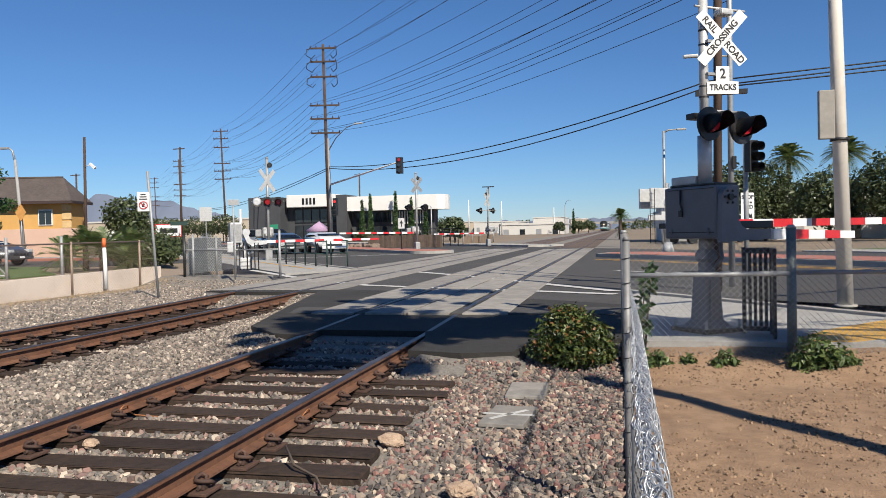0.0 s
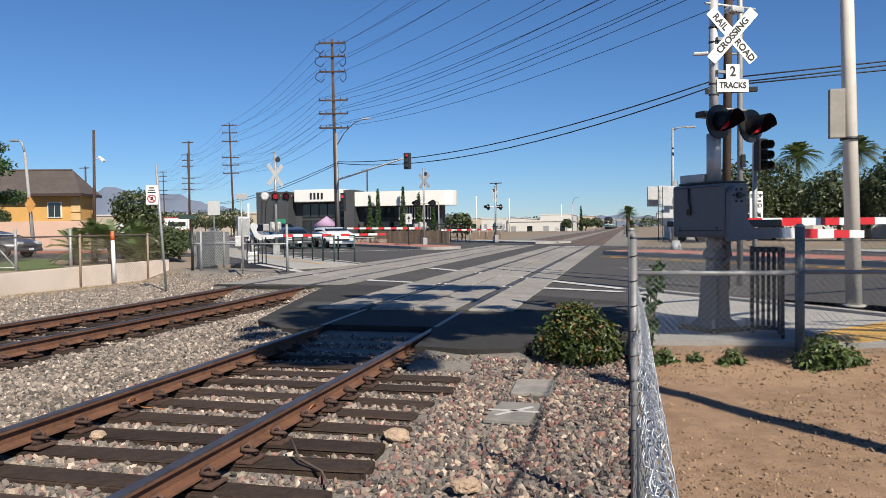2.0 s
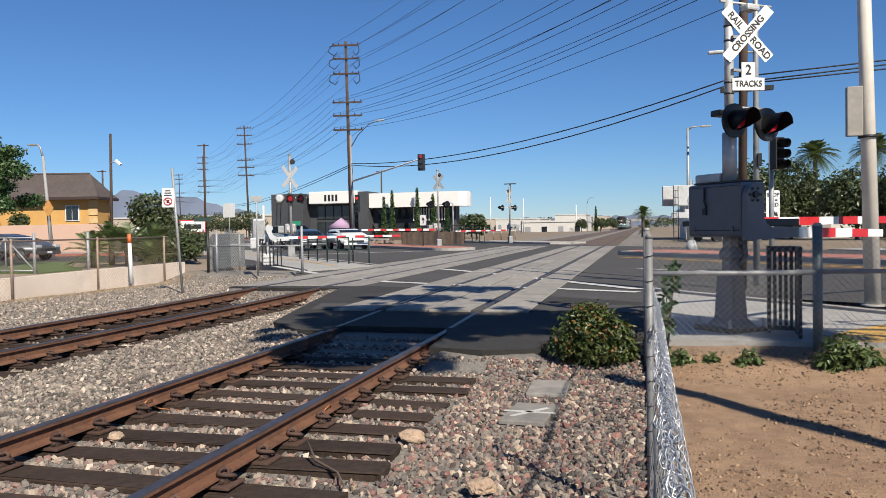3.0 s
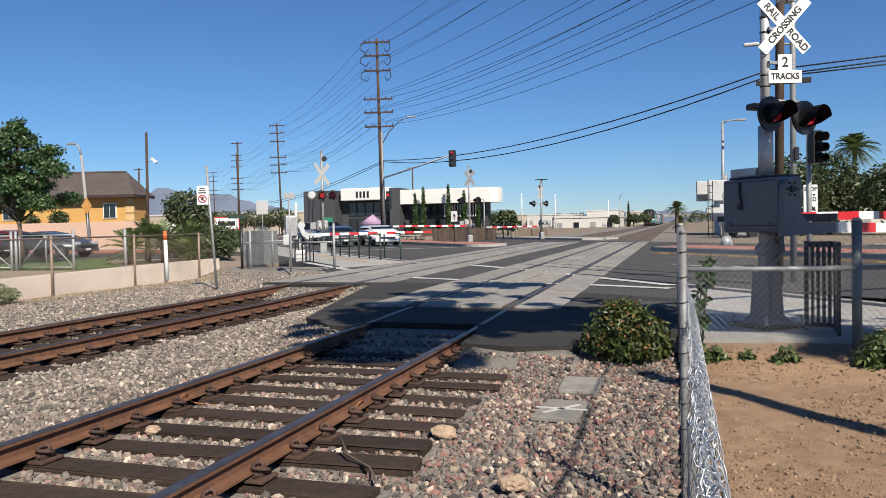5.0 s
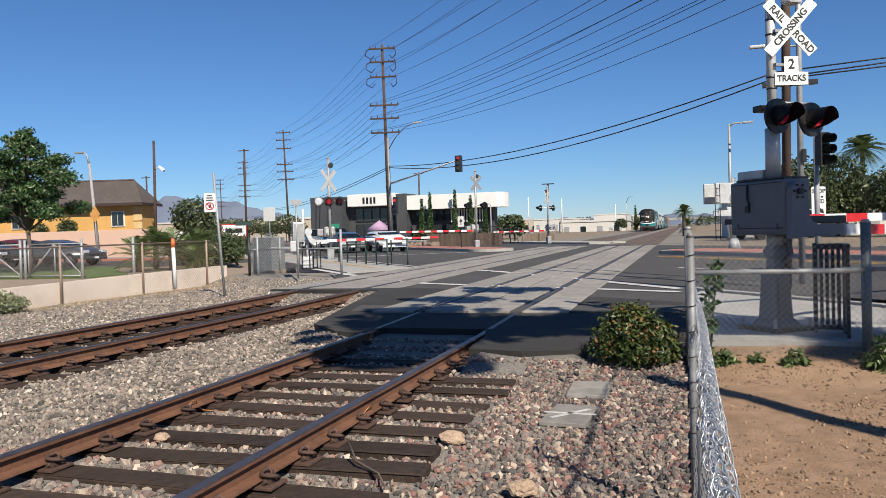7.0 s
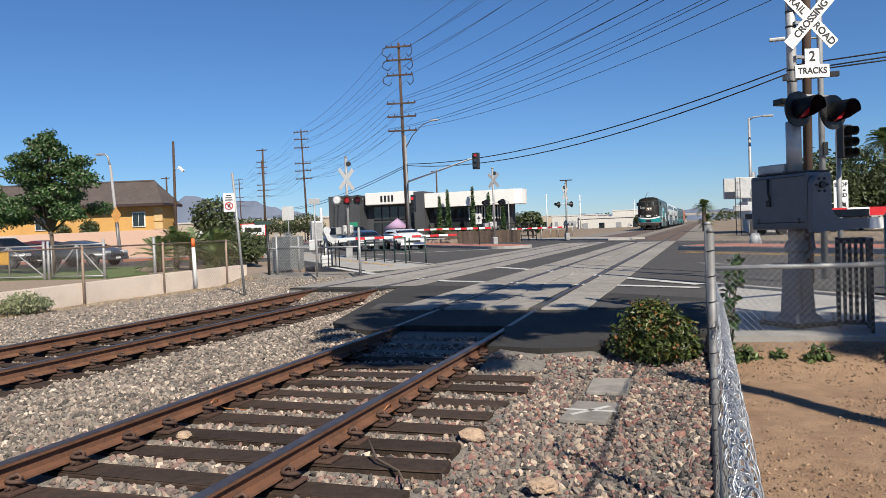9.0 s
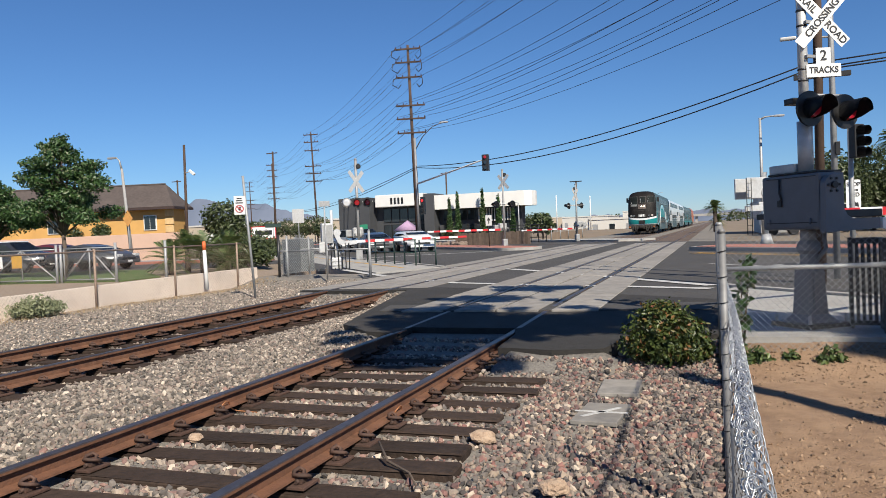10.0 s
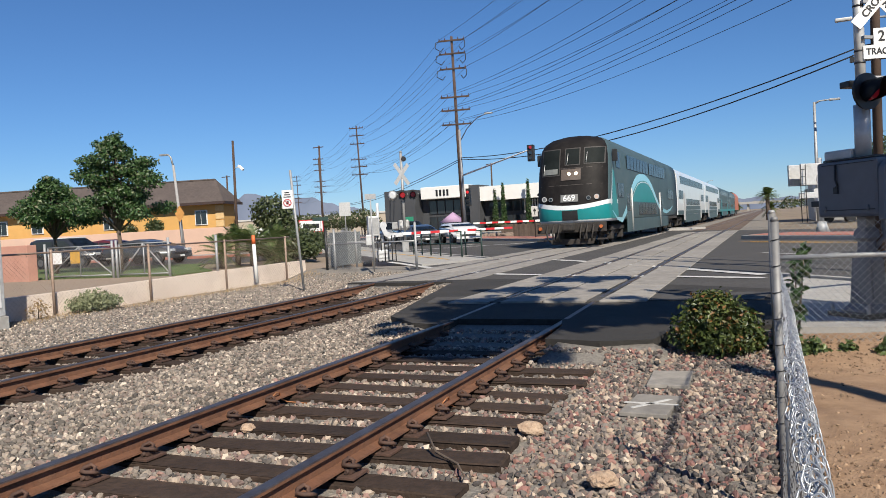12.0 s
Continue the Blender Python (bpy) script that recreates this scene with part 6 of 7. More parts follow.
# ---- plants ----
def leaf_material(name, c1, c2, c3=None, trans=0.25):
    m = bpy.data.materials.new(name)
    m.use_nodes = True
    n, l = m.node_tree.nodes, m.node_tree.links
    b = n["Principled BSDF"]
    b.inputs["Roughness"].default_value = 0.45
    g = n.new("ShaderNodeNewGeometry")
    r = n.new("ShaderNodeValToRGB")
    r.color_ramp.elements[0].color = (*c1, 1)
    r.color_ramp.elements[1].color = (*c2, 1)
    if c3:
        e = r.color_ramp.elements.new(0.86)
        e.color = (*c2, 1)
        r.color_ramp.elements[-1].color = (*c3, 1)
    l.new(g.outputs["Random Per Island"], r.inputs["Fac"])
    l.new(r.outputs["Color"], b.inputs["Base Color"])
    t = n.new("ShaderNodeBsdfTranslucent")
    l.new(r.outputs["Color"], t.inputs["Color"])
    mx = n.new("ShaderNodeMixShader")
    mx.inputs[0].default_value = trans
    l.new(b.outputs[0], mx.inputs[1])
    l.new(t.outputs[0], mx.inputs[2])
    l.new(mx.outputs[0], n["Material Output"].inputs["Surface"])
    return m


LEAF_DK = leaf_material("dark_glossy_leaf", (0.02, 0.05, 0.015), (0.07, 0.13, 0.035), (0.2, 0.2, 0.12))
LEAF_BUSH = leaf_material("bush_leaf", (0.022, 0.04, 0.01), (0.095, 0.12, 0.026), (0.22, 0.085, 0.03))
LEAF_WEED = leaf_material("weed_leaf", (0.035, 0.06, 0.018), (0.13, 0.17, 0.05))
LEAF_TREE = leaf_material("street_tree_leaf", (0.03, 0.045, 0.015), (0.09, 0.11, 0.042))
LEAF_GREY = leaf_material("grey_green_leaf", (0.17, 0.19, 0.10), (0.30, 0.31, 0.18))
LEAF_PALM = leaf_material("palm_leaf", (0.05, 0.09, 0.02), (0.14, 0.18, 0.06), (0.25, 0.2, 0.1))
LEAF_DRY = leaf_material("dry_grass_blade", (0.30, 0.20, 0.10), (0.42, 0.31, 0.17))
BARK = mat("bark", (0.12, 0.09, 0.068), (0.07, 0.052, 0.04), 8, 0.9, bump=0.6, bscale=20)


def leaves(name, blobs, count, size, material, parent, seed, shell=0.55, slim=0.5, up=0.4):
    """Many small leaves, spread through ellipsoids (x, y, z, rx, ry, rz)."""
    rg = np.random.RandomState(seed)
    B_ = np.array(blobs, dtype=float)
    vol = B_[:, 3] * B_[:, 4] * B_[:, 5]
    pick = rg.choice(len(B_), count, p=vol ** 0.75 / (vol ** 0.75).sum())
    d = rg.normal(size=(count, 3))
    d /= np.linalg.norm(d, axis=1, keepdims=True)
    rad = (shell + (1 - shell) * rg.rand(count)) * (0.9 + 0.25 * rg.rand(count))
    c = B_[pick, :3] + d * rad[:, None] * B_[pick, 3:]
    nrm = d * 0.7 + rg.normal(size=(count, 3)) * 0.7 + np.array([0, 0, up])
    nrm /= np.linalg.norm(nrm, axis=1, keepdims=True)
    a = np.cross(nrm, rg.normal(size=(count, 3)))
    a /= np.linalg.norm(a, axis=1, keepdims=True)
    b = np.cross(nrm, a)
    s = size * (0.6 + 0.8 * rg.rand(count))[:, None]
    V = np.stack([c - a * s, c - b * s * slim + nrm * s * 0.15, c + a * s, c + b * s * slim + nrm * s * 0.15], axis=1).reshape(-1, 3)
    F = np.arange(count * 4).reshape(-1, 4)
    return array_mesh(name, V, F, material, parent)


def limbs(parent, base, tips, r0, material=BARK):
    bm = bmesh.new()
    top = Vector(base) + Vector((0, 0, (min(t[2] for t in tips) - base[2]) * 0.75))
    pipe(bm, [base, Vector(base).lerp(top, 0.5) + Vector((0.04, 0.02, 0)), top], [r0, r0 * 0.85, r0 * 0.72], 10)
    for t in tips:
        mid = top.lerp(Vector(t), 0.5) + Vector((0, 0, 0.12))
        pipe(bm, [top - Vector((0, 0, 0.1)), mid, t], [r0 * 0.5, r0 * 0.32, r0 * 0.12], 7)
    part("trunk", bm, material, parent)


def tree(x, y, blobs, count, size, material, label, seed, r0=0.16, z=0.0, shell=0.55):
    t = tagged(empty("tree", x, y, z), label, "tree")
    limbs(t, (0, 0, -0.15), [(b[0] * 0.8, b[1] * 0.8, b[2]) for b in blobs], r0)
    leaves("crown", blobs, count, size, material, t, seed, shell)
    return t


def bush(x, y, z, blobs, count, size, material, label, seed, name="bush"):
    t = tagged(empty(name, x, y, z), label, "bush")
    bm = bmesh.new()
    for i, b in enumerate(blobs):
        pipe(bm, [(0.03 * (i % 3 - 1), 0.02 * (i % 2), -0.05), (b[0] * 0.5, b[1] * 0.5, b[2] * 0.6), (b[0], b[1], b[2] + b[5] * 0.5)], [0.014, 0.01, 0.004], 5)
    part("stems", bm, BARK, t)
    leaves("foliage", blobs, count, size, material, t, seed, 0.35)
    return t


bush(-0.52, 7.95, -0.22, [(0, 0, 0.34, 0.36, 0.33, 0.29), (-0.22, -0.06, 0.22, 0.22, 0.22, 0.20), (0.22, 0.02, 0.26, 0.24, 0.24, 0.22), (0.05, -0.12, 0.16, 0.34, 0.25, 0.16), (0.36, 0.05, 0.14, 0.14, 0.16, 0.14), (-0.05, 0.05, 0.52, 0.2, 0.2, 0.12)],
     7500, 0.026, LEAF_BUSH, "dense green bush with reddish tips beside the apron", 3)
for i, (x, y, r, n) in enumerate(((1.74, 7.72, 0.21, 420), (1.98, 7.8, 0.15, 240), (0.95, 7.75, 0.12, 160), (0.62, 7.78, 0.09, 110), (0.33, 7.7, 0.12, 130), (0.18, 7.9, 0.1, 120))):
    bush(x, y, -0.21, [(0, 0, r * 0.95, r * 0.9, r * 0.7, r * 0.9), (r * 0.6, 0.02, r * 0.6, r * 0.7, r * 0.6, r * 0.6), (-r * 0.6, -0.05, r * 0.5, r * 0.7, r * 0.6, r * 0.5)], n * 2, 0.034, LEAF_WEED, "low leafy weeds at the fence foot", 20 + i, "weed")
# tall thin weeds by the corner post
bush(0.22, 8.15, -0.1, [(0, 0, 0.45, 0.08, 0.08, 0.4), (0.08, 0.03, 0.7, 0.06, 0.06, 0.2)], 110, 0.06, LEAF_DK, "thin tall weed by the fence post", 31, "weed")
bush(-13.25, 12.15, -0.2, [(0, 0, 0.2, 0.40, 0.42, 0.24), (-0.1, -0.28, 0.15, 0.28, 0.3, 0.17), (0.1, 0.3, 0.15, 0.26, 0.3, 0.17)], 2600, 0.036, LEAF_GREY, "grey-green rounded shrub before the wall", 41, "shrub")
bush(-13.35, 10.85, -0.2, [(0, 0, 0.2, 0.3, 0.26, 0.2)], 130, 0.035, LEAF_DRY, "sparse dry brown shrub before the wall", 42, "shrub")

def tiers(z0, z1, r, n, seed):
    """Leaf clumps in loose spreading tiers that narrow upwards."""
    rr = random.Random(seed)
    out = []
    for i in range(n):
        k = i / n
        rad = r * (1 - k) ** 0.75
        a = i * 2.4 + rr.uniform(-0.4, 0.4)
        d = rad * rr.uniform(0.35, 1.0)
        s = 0.26 + 0.34 * (1 - k) * rr.uniform(0.7, 1.2)
        out.append((d * math.cos(a), d * math.sin(a) * 0.85, z0 + (z1 - z0) * k + rr.uniform(-0.12, 0.12), s * 1.25, s * 1.1, s * 0.55))
    return out


tree(-24.6, 24.0, [(b[0] * 1.05, b[1], b[2], b[3], b[4], b[5] * 1.15) for b in tiers(2.5, 3.7, 2.35, 24, 7) + tiers(3.75, 5.65, 1.75, 26, 17)],
     15000, 0.075, LEAF_DK, "magnolia tree with dark glossy leaves on the lawn", 51, 0.10, 0.0, 0.35)
tree(-28.25, 24.0, [(b[0], b[1], b[2], b[3], b[4], b[5] * 1.2) for b in tiers(2.2, 4.15, 2.1, 30, 8)],
     9500, 0.075, LEAF_DK, "smaller magnolia tree with dark leaves on the lawn", 52, 0.08, 0.0, 0.35)


def fronds(name, x, y, z, h, n, length, label, seed, droop=0.5, trunk=0.2, category="palm", material=LEAF_PALM, leaf=40):
    """A palm: trunk, and feathered fronds arching from its top."""
    t = tagged(empty(name, x, y, z), label, category)
    if h > 0.3:
        part("trunk", T((0, 0, -0.1), (0, 0, h), trunk, trunk * 0.85, 10), BARK, t)
    rg = random.Random(seed)
    V, F = [], []
    for i in range(n):
        az = i * 2.399 + rg.uniform(-0.2, 0.2)
        el = radians(rg.uniform(-35, 80))
        d = Vector((math.cos(az) * math.cos(el), math.sin(az) * math.cos(el), math.sin(el)))
        side = Vector((-math.sin(az), math.cos(az), 0))
        L = length * rg.uniform(0.8, 1.1)
        for k in range(1, leaf):
            s = k / leaf
            p = Vector((0, 0, h)) + d * L * s + Vector((0, 0, -droop * L * s * s))
            for sg in (-1, 1):
                w = L * 0.26 * math.sin(math.pi * min(1, s * 0.85 + 0.12))
                tip = p + side * sg * w + d * w * 0.6 + Vector((0, 0, -0.25 * w))
                o = d * L * 0.012
                q = len(V)
                V += [tuple(p - o), tuple(p + o), tuple(tip)]
                F.append((q, q + 1, q + 2))
    array_mesh("fronds", np.array(V), np.array(F), material, t)
    return t


fronds("palm_tree", 13.9, 70, 0, 7.0, 90, 2.1, "tall date palm with feathery crown", 61)
fronds("palm_tree", 18.35, 70, 0, 7.2, 90, 2.2, "tall date palm with feathery crown", 62)
fronds("palm_tree", 0.0, 84, 0, 2.6, 60, 1.25, "short bushy palm beside the tracks", 63, 0.4, trunk=0.22)
fronds("palm_tree", 0.2, 86, 0, 1.2, 40, 1.1, "low bushy palm beside the tracks", 64, 0.4, trunk=0.22)
for i, (x, y, h) in enumerate(((-18.9, 25.2, 0.8), (-19.6, 24.2, 0.6), (-20.4, 26.2, 0.9), (-18.3, 26.0, 0.4), (-19.6, 27.8, 0.9))):
    fronds("palmetto", x, y, 0, h, 34, 1.3, "low spiky palm in the planting bed", 70 + i, 0.35, 0.12, leaf=24)
for i, (x, y, r) in enumerate(((-21.5, 30.5, 1.0), (-19.6, 29.4, 0.85), (-23.0, 34.5, 1.1), (-27.0, 41.8, 1.2))):
    bush(x, y, 0.0, [(0, 0, r * 0.7, r, r, r * 0.75), (r * 0.7, 0, r * 0.5, r * 0.7, r * 0.7, r * 0.5), (-r * 0.7, 0.1, r * 0.6, r * 0.7, r * 0.7, r * 0.6)], 1800, 0.1, LEAF_TREE, "rounded green shrub in the planting bed", 80 + i, "shrub")
for i, (x, r) in enumerate(((-46.0, 0.7), (-52.5, 0.9), (-59.0, 0.7), (-43.2, 0.6))):
    bush(x, 45.6, 0.0, [(0, 0, 1.6 + 0.2 * i % 2, r * 1.2, r, 0.9), (0.5, 0, 2.2, r * 0.7, r * 0.7, 0.5)], 900, 0.12, LEAF_TREE, "green garden shrub behind the pink wall", 90 + i, "shrub")
tree(-39.5, 52.0, [(2.6, 0, 3.0, 1.8, 1.6, 1.4), (3.4, 0, 2.0, 1.6, 1.5, 1.1)], 2600, 0.16, LEAF_TREE, "leafy tree at the end of the house", 95, 0.14)


def cypress(x, y, h, seed):
    t = tagged(empty("cypress", x, y, 0), "slim dark columnar cypress before the office", "tree", group="cypresses")
    part("trunk", T((0, 0, 0), (0, 0, h * 0.5), 0.12, 0.06, 8), BARK, t)
    leaves("crown", [(0, 0, h * (0.12 + 0.14 * k), 0.55 * (1 - 0.11 * k), 0.55 * (1 - 0.11 * k), h * 0.12) for k in range(7)], 1500, 0.22, LEAF_DK, t, seed, 0.5, 0.35, 1.0)


for i, (x, y, h) in enumerate(((-38.6, 112.5, 6.0), (-37.3, 112.6, 6.9), (-33.4, 113.0, 7.2), (-30.9, 113.0, 6.2), (-28.7, 113.0, 4.6))):
    cypress(x, y, h, 100 + i)
for i, (x, y, r, h) in enumerate(((-38.4, 111.5, 1.0, 1.6), (-34.0, 150.0, 2.4, 4.2), (-23.5, 106, 1.5, 2.6), (-14.6, 68.0, 0.9, 2.5), (-58, 105, 3.0, 4.5), (-70, 118, 3.2, 4.8), (-96, 150, 4.0, 5.5), (-15.0, 195, 1.3, 3.2), (-10.6, 200, 1.6, 3.4), (-8.4, 210, 1.8, 3.6))):
    tree(x, y, [(0, 0, h * 0.68, r, r, h * 0.32), (r * 0.5, 0, h * 0.5, r * 0.7, r * 0.7, h * 0.25), (-r * 0.5, 0, h * 0.55, r * 0.7, r * 0.7, h * 0.22)], 1500, 0.2 if h < 5 else 0.35, LEAF_TREE, "green street tree beyond the crossing", 110 + i, 0.1)
cypress(-11.7, 200, 6.0, 108)
# trees along the far side of the street
for i in range(11):
    x = 7.6 + i * 3.4
    y = 60 + 4 * math.sin(i * 1.7) + 0.12 * i
    h = 6.0 + 0.6 * math.sin(i * 2.3)
    tree(x, y, [(0, 0, h * 0.62, 2.2, 2.0, h * 0.34), (1.2, 0.3, h * 0.5, 1.6, 1.5, h * 0.28), (-1.2, -0.2, h * 0.52, 1.6, 1.5, h * 0.28), (0.2, -0.8, h * 0.32, 2.0, 1.2, h * 0.18)], 5200, 0.16, LEAF_TREE, "dense green street tree across the road", 130 + i, 0.16)

# the tree that shades the crossing
def sprays(core, n, seed):
    """Small leaf clumps round a few larger ones, with gaps between them."""
    rr = random.Random(seed)
    out = [(x, y, z, rx * 0.85, ry * 0.88, rz * 0.9) for x, y, z, rx, ry, rz in core]
    for x, y, z, rx, ry, rz in core:
        for k in range(n):
            a = rr.uniform(0, math.tau)
            d = rr.uniform(0.6, 1.35)
            q = rr.uniform(0.12, 0.3)
            out.append((x + d * rx * math.cos(a), y + d * ry * math.sin(a), z + rr.uniform(-0.4, 0.4), q, q, q * 0.6))
    return out


CORE = [(-6.4, -0.35, 7.0, 1.3, 0.95, 0.7), (-5.2, -0.4, 7.1, 1.5, 1.0, 0.8), (-3.7, 0.0, 7.2, 1.2, 0.85, 0.8), (-2.4, -0.3, 7.2, 0.8, 0.6, 0.5), (-1.9, -0.9, 7.2, 0.6, 0.4, 0.3), (-1.5, -1.6, 7.2, 0.5, 0.35, 0.3), (-6.9, 0.9, 7.0, 0.8, 0.8, 0.4), (-6.5, 2.4, 7.4, 0.9, 0.7, 0.25), (-5.7, 4.0, 7.9, 0.9, 0.7, 0.25), (-6.1, -1.7, 7.0, 1.0, 0.6, 0.5), (-6.3, -2.3, 7.0, 0.8, 0.5, 0.4)]
shade = tagged(empty("tree", 8.0, 4.0, 0.0), "broad street tree shading the crossing", "tree")
limbs(shade, (3.6, 0.0, -0.15), [(b[0] * 0.9, b[1] * 0.9, b[2]) for b in CORE[:3]], 0.1)
leaves("crown", sprays(CORE, 8, 5), 34000, 0.085, LEAF_TREE, shade, 150, 0.1)
lp = tagged(empty("sign_post", 4.25, 2.0, -0.25), "thin galvanised post in the dirt", "post")
part("post", T((0, 0, 0), (0, 0, 6.4), 0.11, seg=12), GALV, lp)

# ---- cabinets, plates, litter ----
cb = tagged(empty("signal_cabinet", -13.05, 9.0, -0.25), "tall pale grey steel signal cabinet beside the track", "cabinet")
part("body", B(-0.42, 0.42, -0.6, 0.6, 0.25, 2.6, bevel=0.02), ALU, cb)
part("plinth", B(-0.45, 0.45, -0.63, 0.63, 0.0, 0.25, bevel=0.01), CONCRETE, cb)
part("door", B(0.42, 0.435, -0.52, 0.52, 0.4, 2.45, bevel=0.006), WHITE, cb)
part("handle", B(0.435, 0.46, 0.35, 0.38, 1.2, 1.45, bevel=0.004), BLACK, cb)
for i, (x, y, lab) in enumerate(((-0.86, 5.85, "concrete pull-box lid with a white painted cross"), (-0.83, 6.82, "plain grey concrete pull-box lid"))):
    pb = tagged(empty("pull_box", x, y, -0.235, -4 + 6 * i), lab, "utility cover")
    part("lid", B(-0.17, 0.17, -0.3, 0.3, -0.02, 0.012, bevel=0.006), PANEL, pb)
    if i == 0:
        for a in (28, -28):
            part("painted_stroke", placed(B(-0.2, 0.2, -0.02, 0.02, 0.0125, 0.0145), pose(0, 0, 0, 0, 0, a + 28)), LINE, pb)
pb = tagged(empty("pull_box", -5.35, 9.8, -0.235, 10), "pale concrete lid between the tracks", "utility cover")
part("lid", B(-0.3, 0.3, -0.25, 0.25, -0.02, 0.02, bevel=0.006), PANEL, pb)
bm = bmesh.new()
pipe(bm, [(-2.02, 4.35, -0.1), (-1.9, 4.2, -0.17), (-1.72, 4.1, -0.2), (-1.6, 3.9, -0.2)], [0.007, 0.009, 0.008, 0.005], 6)
tagged(part("stick", bm, BARK), "dry broken stick lying by the rail", "stick")
for i, (x, y) in enumerate(((-3.10 + 0.75, 5.32), (-3.10 - 0.75, 5.25))):
    bw = bmesh.new()
    pipe(bw, [(0.02, -0.05, -0.12), (0.06, 0.0, -0.06), (0.05, 0.06, -0.07), (0.03, 0.1, -0.13), (0.05, 0.16, -0.17), (0.25, 0.2, -0.19)], 0.006, 6)
    tagged(part("bond_wire", placed(bw, pose(x, y, -0.05)), mat("copper_wire", (0.45, 0.2, 0.09), rough=0.5, metal=0.6)), "copper bond wire looped at the rail joint", "wire")

# ---- far distance ----
TAN = mat("warehouse_tan", (0.52, 0.44, 0.34), (0.46, 0.39, 0.30), 0.1, 0.85, stain=(0.4, 0.34, 0.27), sscale=0.05, samount=0.4)
PALE = mat("warehouse_white", (0.62, 0.60, 0.56), (0.56, 0.54, 0.5), 0.1, 0.85)


def warehouse(x0, x1, y, d, h, material, label, doors=4):
    b = tagged(empty("warehouse"), label, "warehouse")
    part("wall", B(x0, x1, y, y + d, 0, h), material, b)
    part("parapet", B(x0 - 0.2, x1 + 0.2, y - 0.2, y + d + 0.2, h, h + 0.4), PALE, b)
    w = (x1 - x0) / doors
    for i in range(doors):
        part("door", B(x0 + w * (i + 0.3), x0 + w * (i + 0.62), y - 0.08, y + 0.02, 0, h * 0.55), GLASS_DK if i % 2 else GALV, b)


warehouse(-98, -66, 350, 40, 5.4, TAN, "long low tan warehouse beyond the field", 6)
warehouse(-64, -44, 340, 40, 5.0, PALE, "low pale warehouse beyond the field", 5)
warehouse(-42, -27, 380, 40, 7.0, PALE, "pale industrial building by the tracks", 3)
warehouse(-32, -14.5, 206, 20, 2.6, PALE, "low pale shed beside the dirt lot", 4)
warehouse(-26, -17.5, 420, 30, 6.5, TAN, "tan industrial building by the tracks", 3)
warehouse(3.4, 24, 66, 12, 3.1, PALE, "low white building across the road", 5)
warehouse(-150, -86, 170, 30, 5.2, TAN, "low tan shop row along the street", 8)
for x, y, h in ((-39.0, 200, 9.5), (-31.0, 205, 9.0), (-20.0, 240, 8.0)):
    fp = tagged(empty("flag_pole", x, y, 0), "thin pale pole beyond the field", "pole")
    part("pole", T((0, 0, 0), (0, 0, h), 0.18, 0.12, 8), WHITE, fp)
street_lamp(-13.9, 200, 7.2, 1.6, -1.0, 1.4, "tall grey street lamp with curved arm", False)
street_lamp(-24.6, 100, 4.6, -0.5, 0, 0.1, "dark slender parking-lot lamp", False)
ov = tagged(empty("overpass"), "distant grey concrete road overpass across the tracks", "bridge")
part("deck", B(-40, 90, 640, 652, 5.0, 6.8), CONCRETE, ov)
for x in (-14, 0.5, 14, 40):
    part("pier", B(x - 0.8, x + 0.8, 642, 650, -0.3, 5.0), CONCRETE, ov)
# fences beyond the street
fb = tagged(empty("steel_fence"), "black steel railing along the far footpath", "fence")
for i in range(9):
    x, y = -19.4 + i * 0.76, 67.4 - i * 0.5
    part("post", T((x, y, 0), (x, y, 1.5), 0.04, seg=6), BLACK, fb)
for z in (0.4, 0.8, 1.2, 1.48):
    part("rail", T((-19.4, 67.4, z), (-13.3, 63.4, z), 0.03, seg=6), BLACK, fb)
lf = tagged(empty("screen_fence"), "brown screened fence along the dirt lot", "fence")
for y0, y1 in ((64, 72), (72, 80)):
    part("panel", B(-13.1, -13.05, y0, y1 - 0.2, 0.0, 0.75), mat("brown_screen", (0.26, 0.19, 0.13), (0.2, 0.145, 0.1), 1, 0.9), lf)
for y in range(64, 84, 4):
    part("post", T((-13.0, y, 0), (-13.0, y, 1.3), 0.04, seg=6), GALV, lf)
bw_ = tagged(empty("board_fence"), "weathered brown board fence beyond the island", "fence")
for i in range(30):
    k = i / 30
    x, y = -20.6 + 7.2 * k, 61.3 - 3.4 * k
    part("board", placed(B(0.0, 0.25, -0.015, 0.015, 0.0, 1.0 + 0.03 * math.sin(i * 2.3)), pose(x, y, 0, 0, 0, -25)), mat("brown_boards", (0.21, 0.15, 0.11), (0.15, 0.105, 0.075), 3, 0.9, spread=0.2), bw_)
for i in range(9):
    rgb_ = random.Random(300 + i)
    x, y = -20.9 + 0.33 * i + rgb_.uniform(-0.1, 0.1), 57.4 - 0.12 * i + rgb_.uniform(-0.2, 0.2)
    bm = bmesh.new()
    bmesh.ops.create_icosphere(bm, subdivisions=2, radius=0.3 + 0.1 * rgb_.random())
    for v in bm.verts:
        v.co *= 0.8 + 0.4 * noise.noise(v.co * 3 + Vector((i * 7, 0, 0)))
        v.co.z = max(v.co.z * 0.8, -0.15)
    tagged(part("boulder", placed(bm, pose(x, y, 0.2)), mat("boulder_brown", (0.24, 0.18, 0.14), (0.16, 0.12, 0.095), 4, 0.9, bump=0.4)), "brown boulder heaped beyond the island", "boulder", group="boulders")
tent = tagged(empty("canopy_tent", -40.6, 100.0, -0.1), "small mauve pointed canopy tent", "tent")
part("canopy", T((0, 0, 1.7), (0, 0, 3.1), 2.2, 0.05, 4, cap=True), mat("mauve_fabric", (0.45, 0.30, 0.45), rough=0.8), tent)
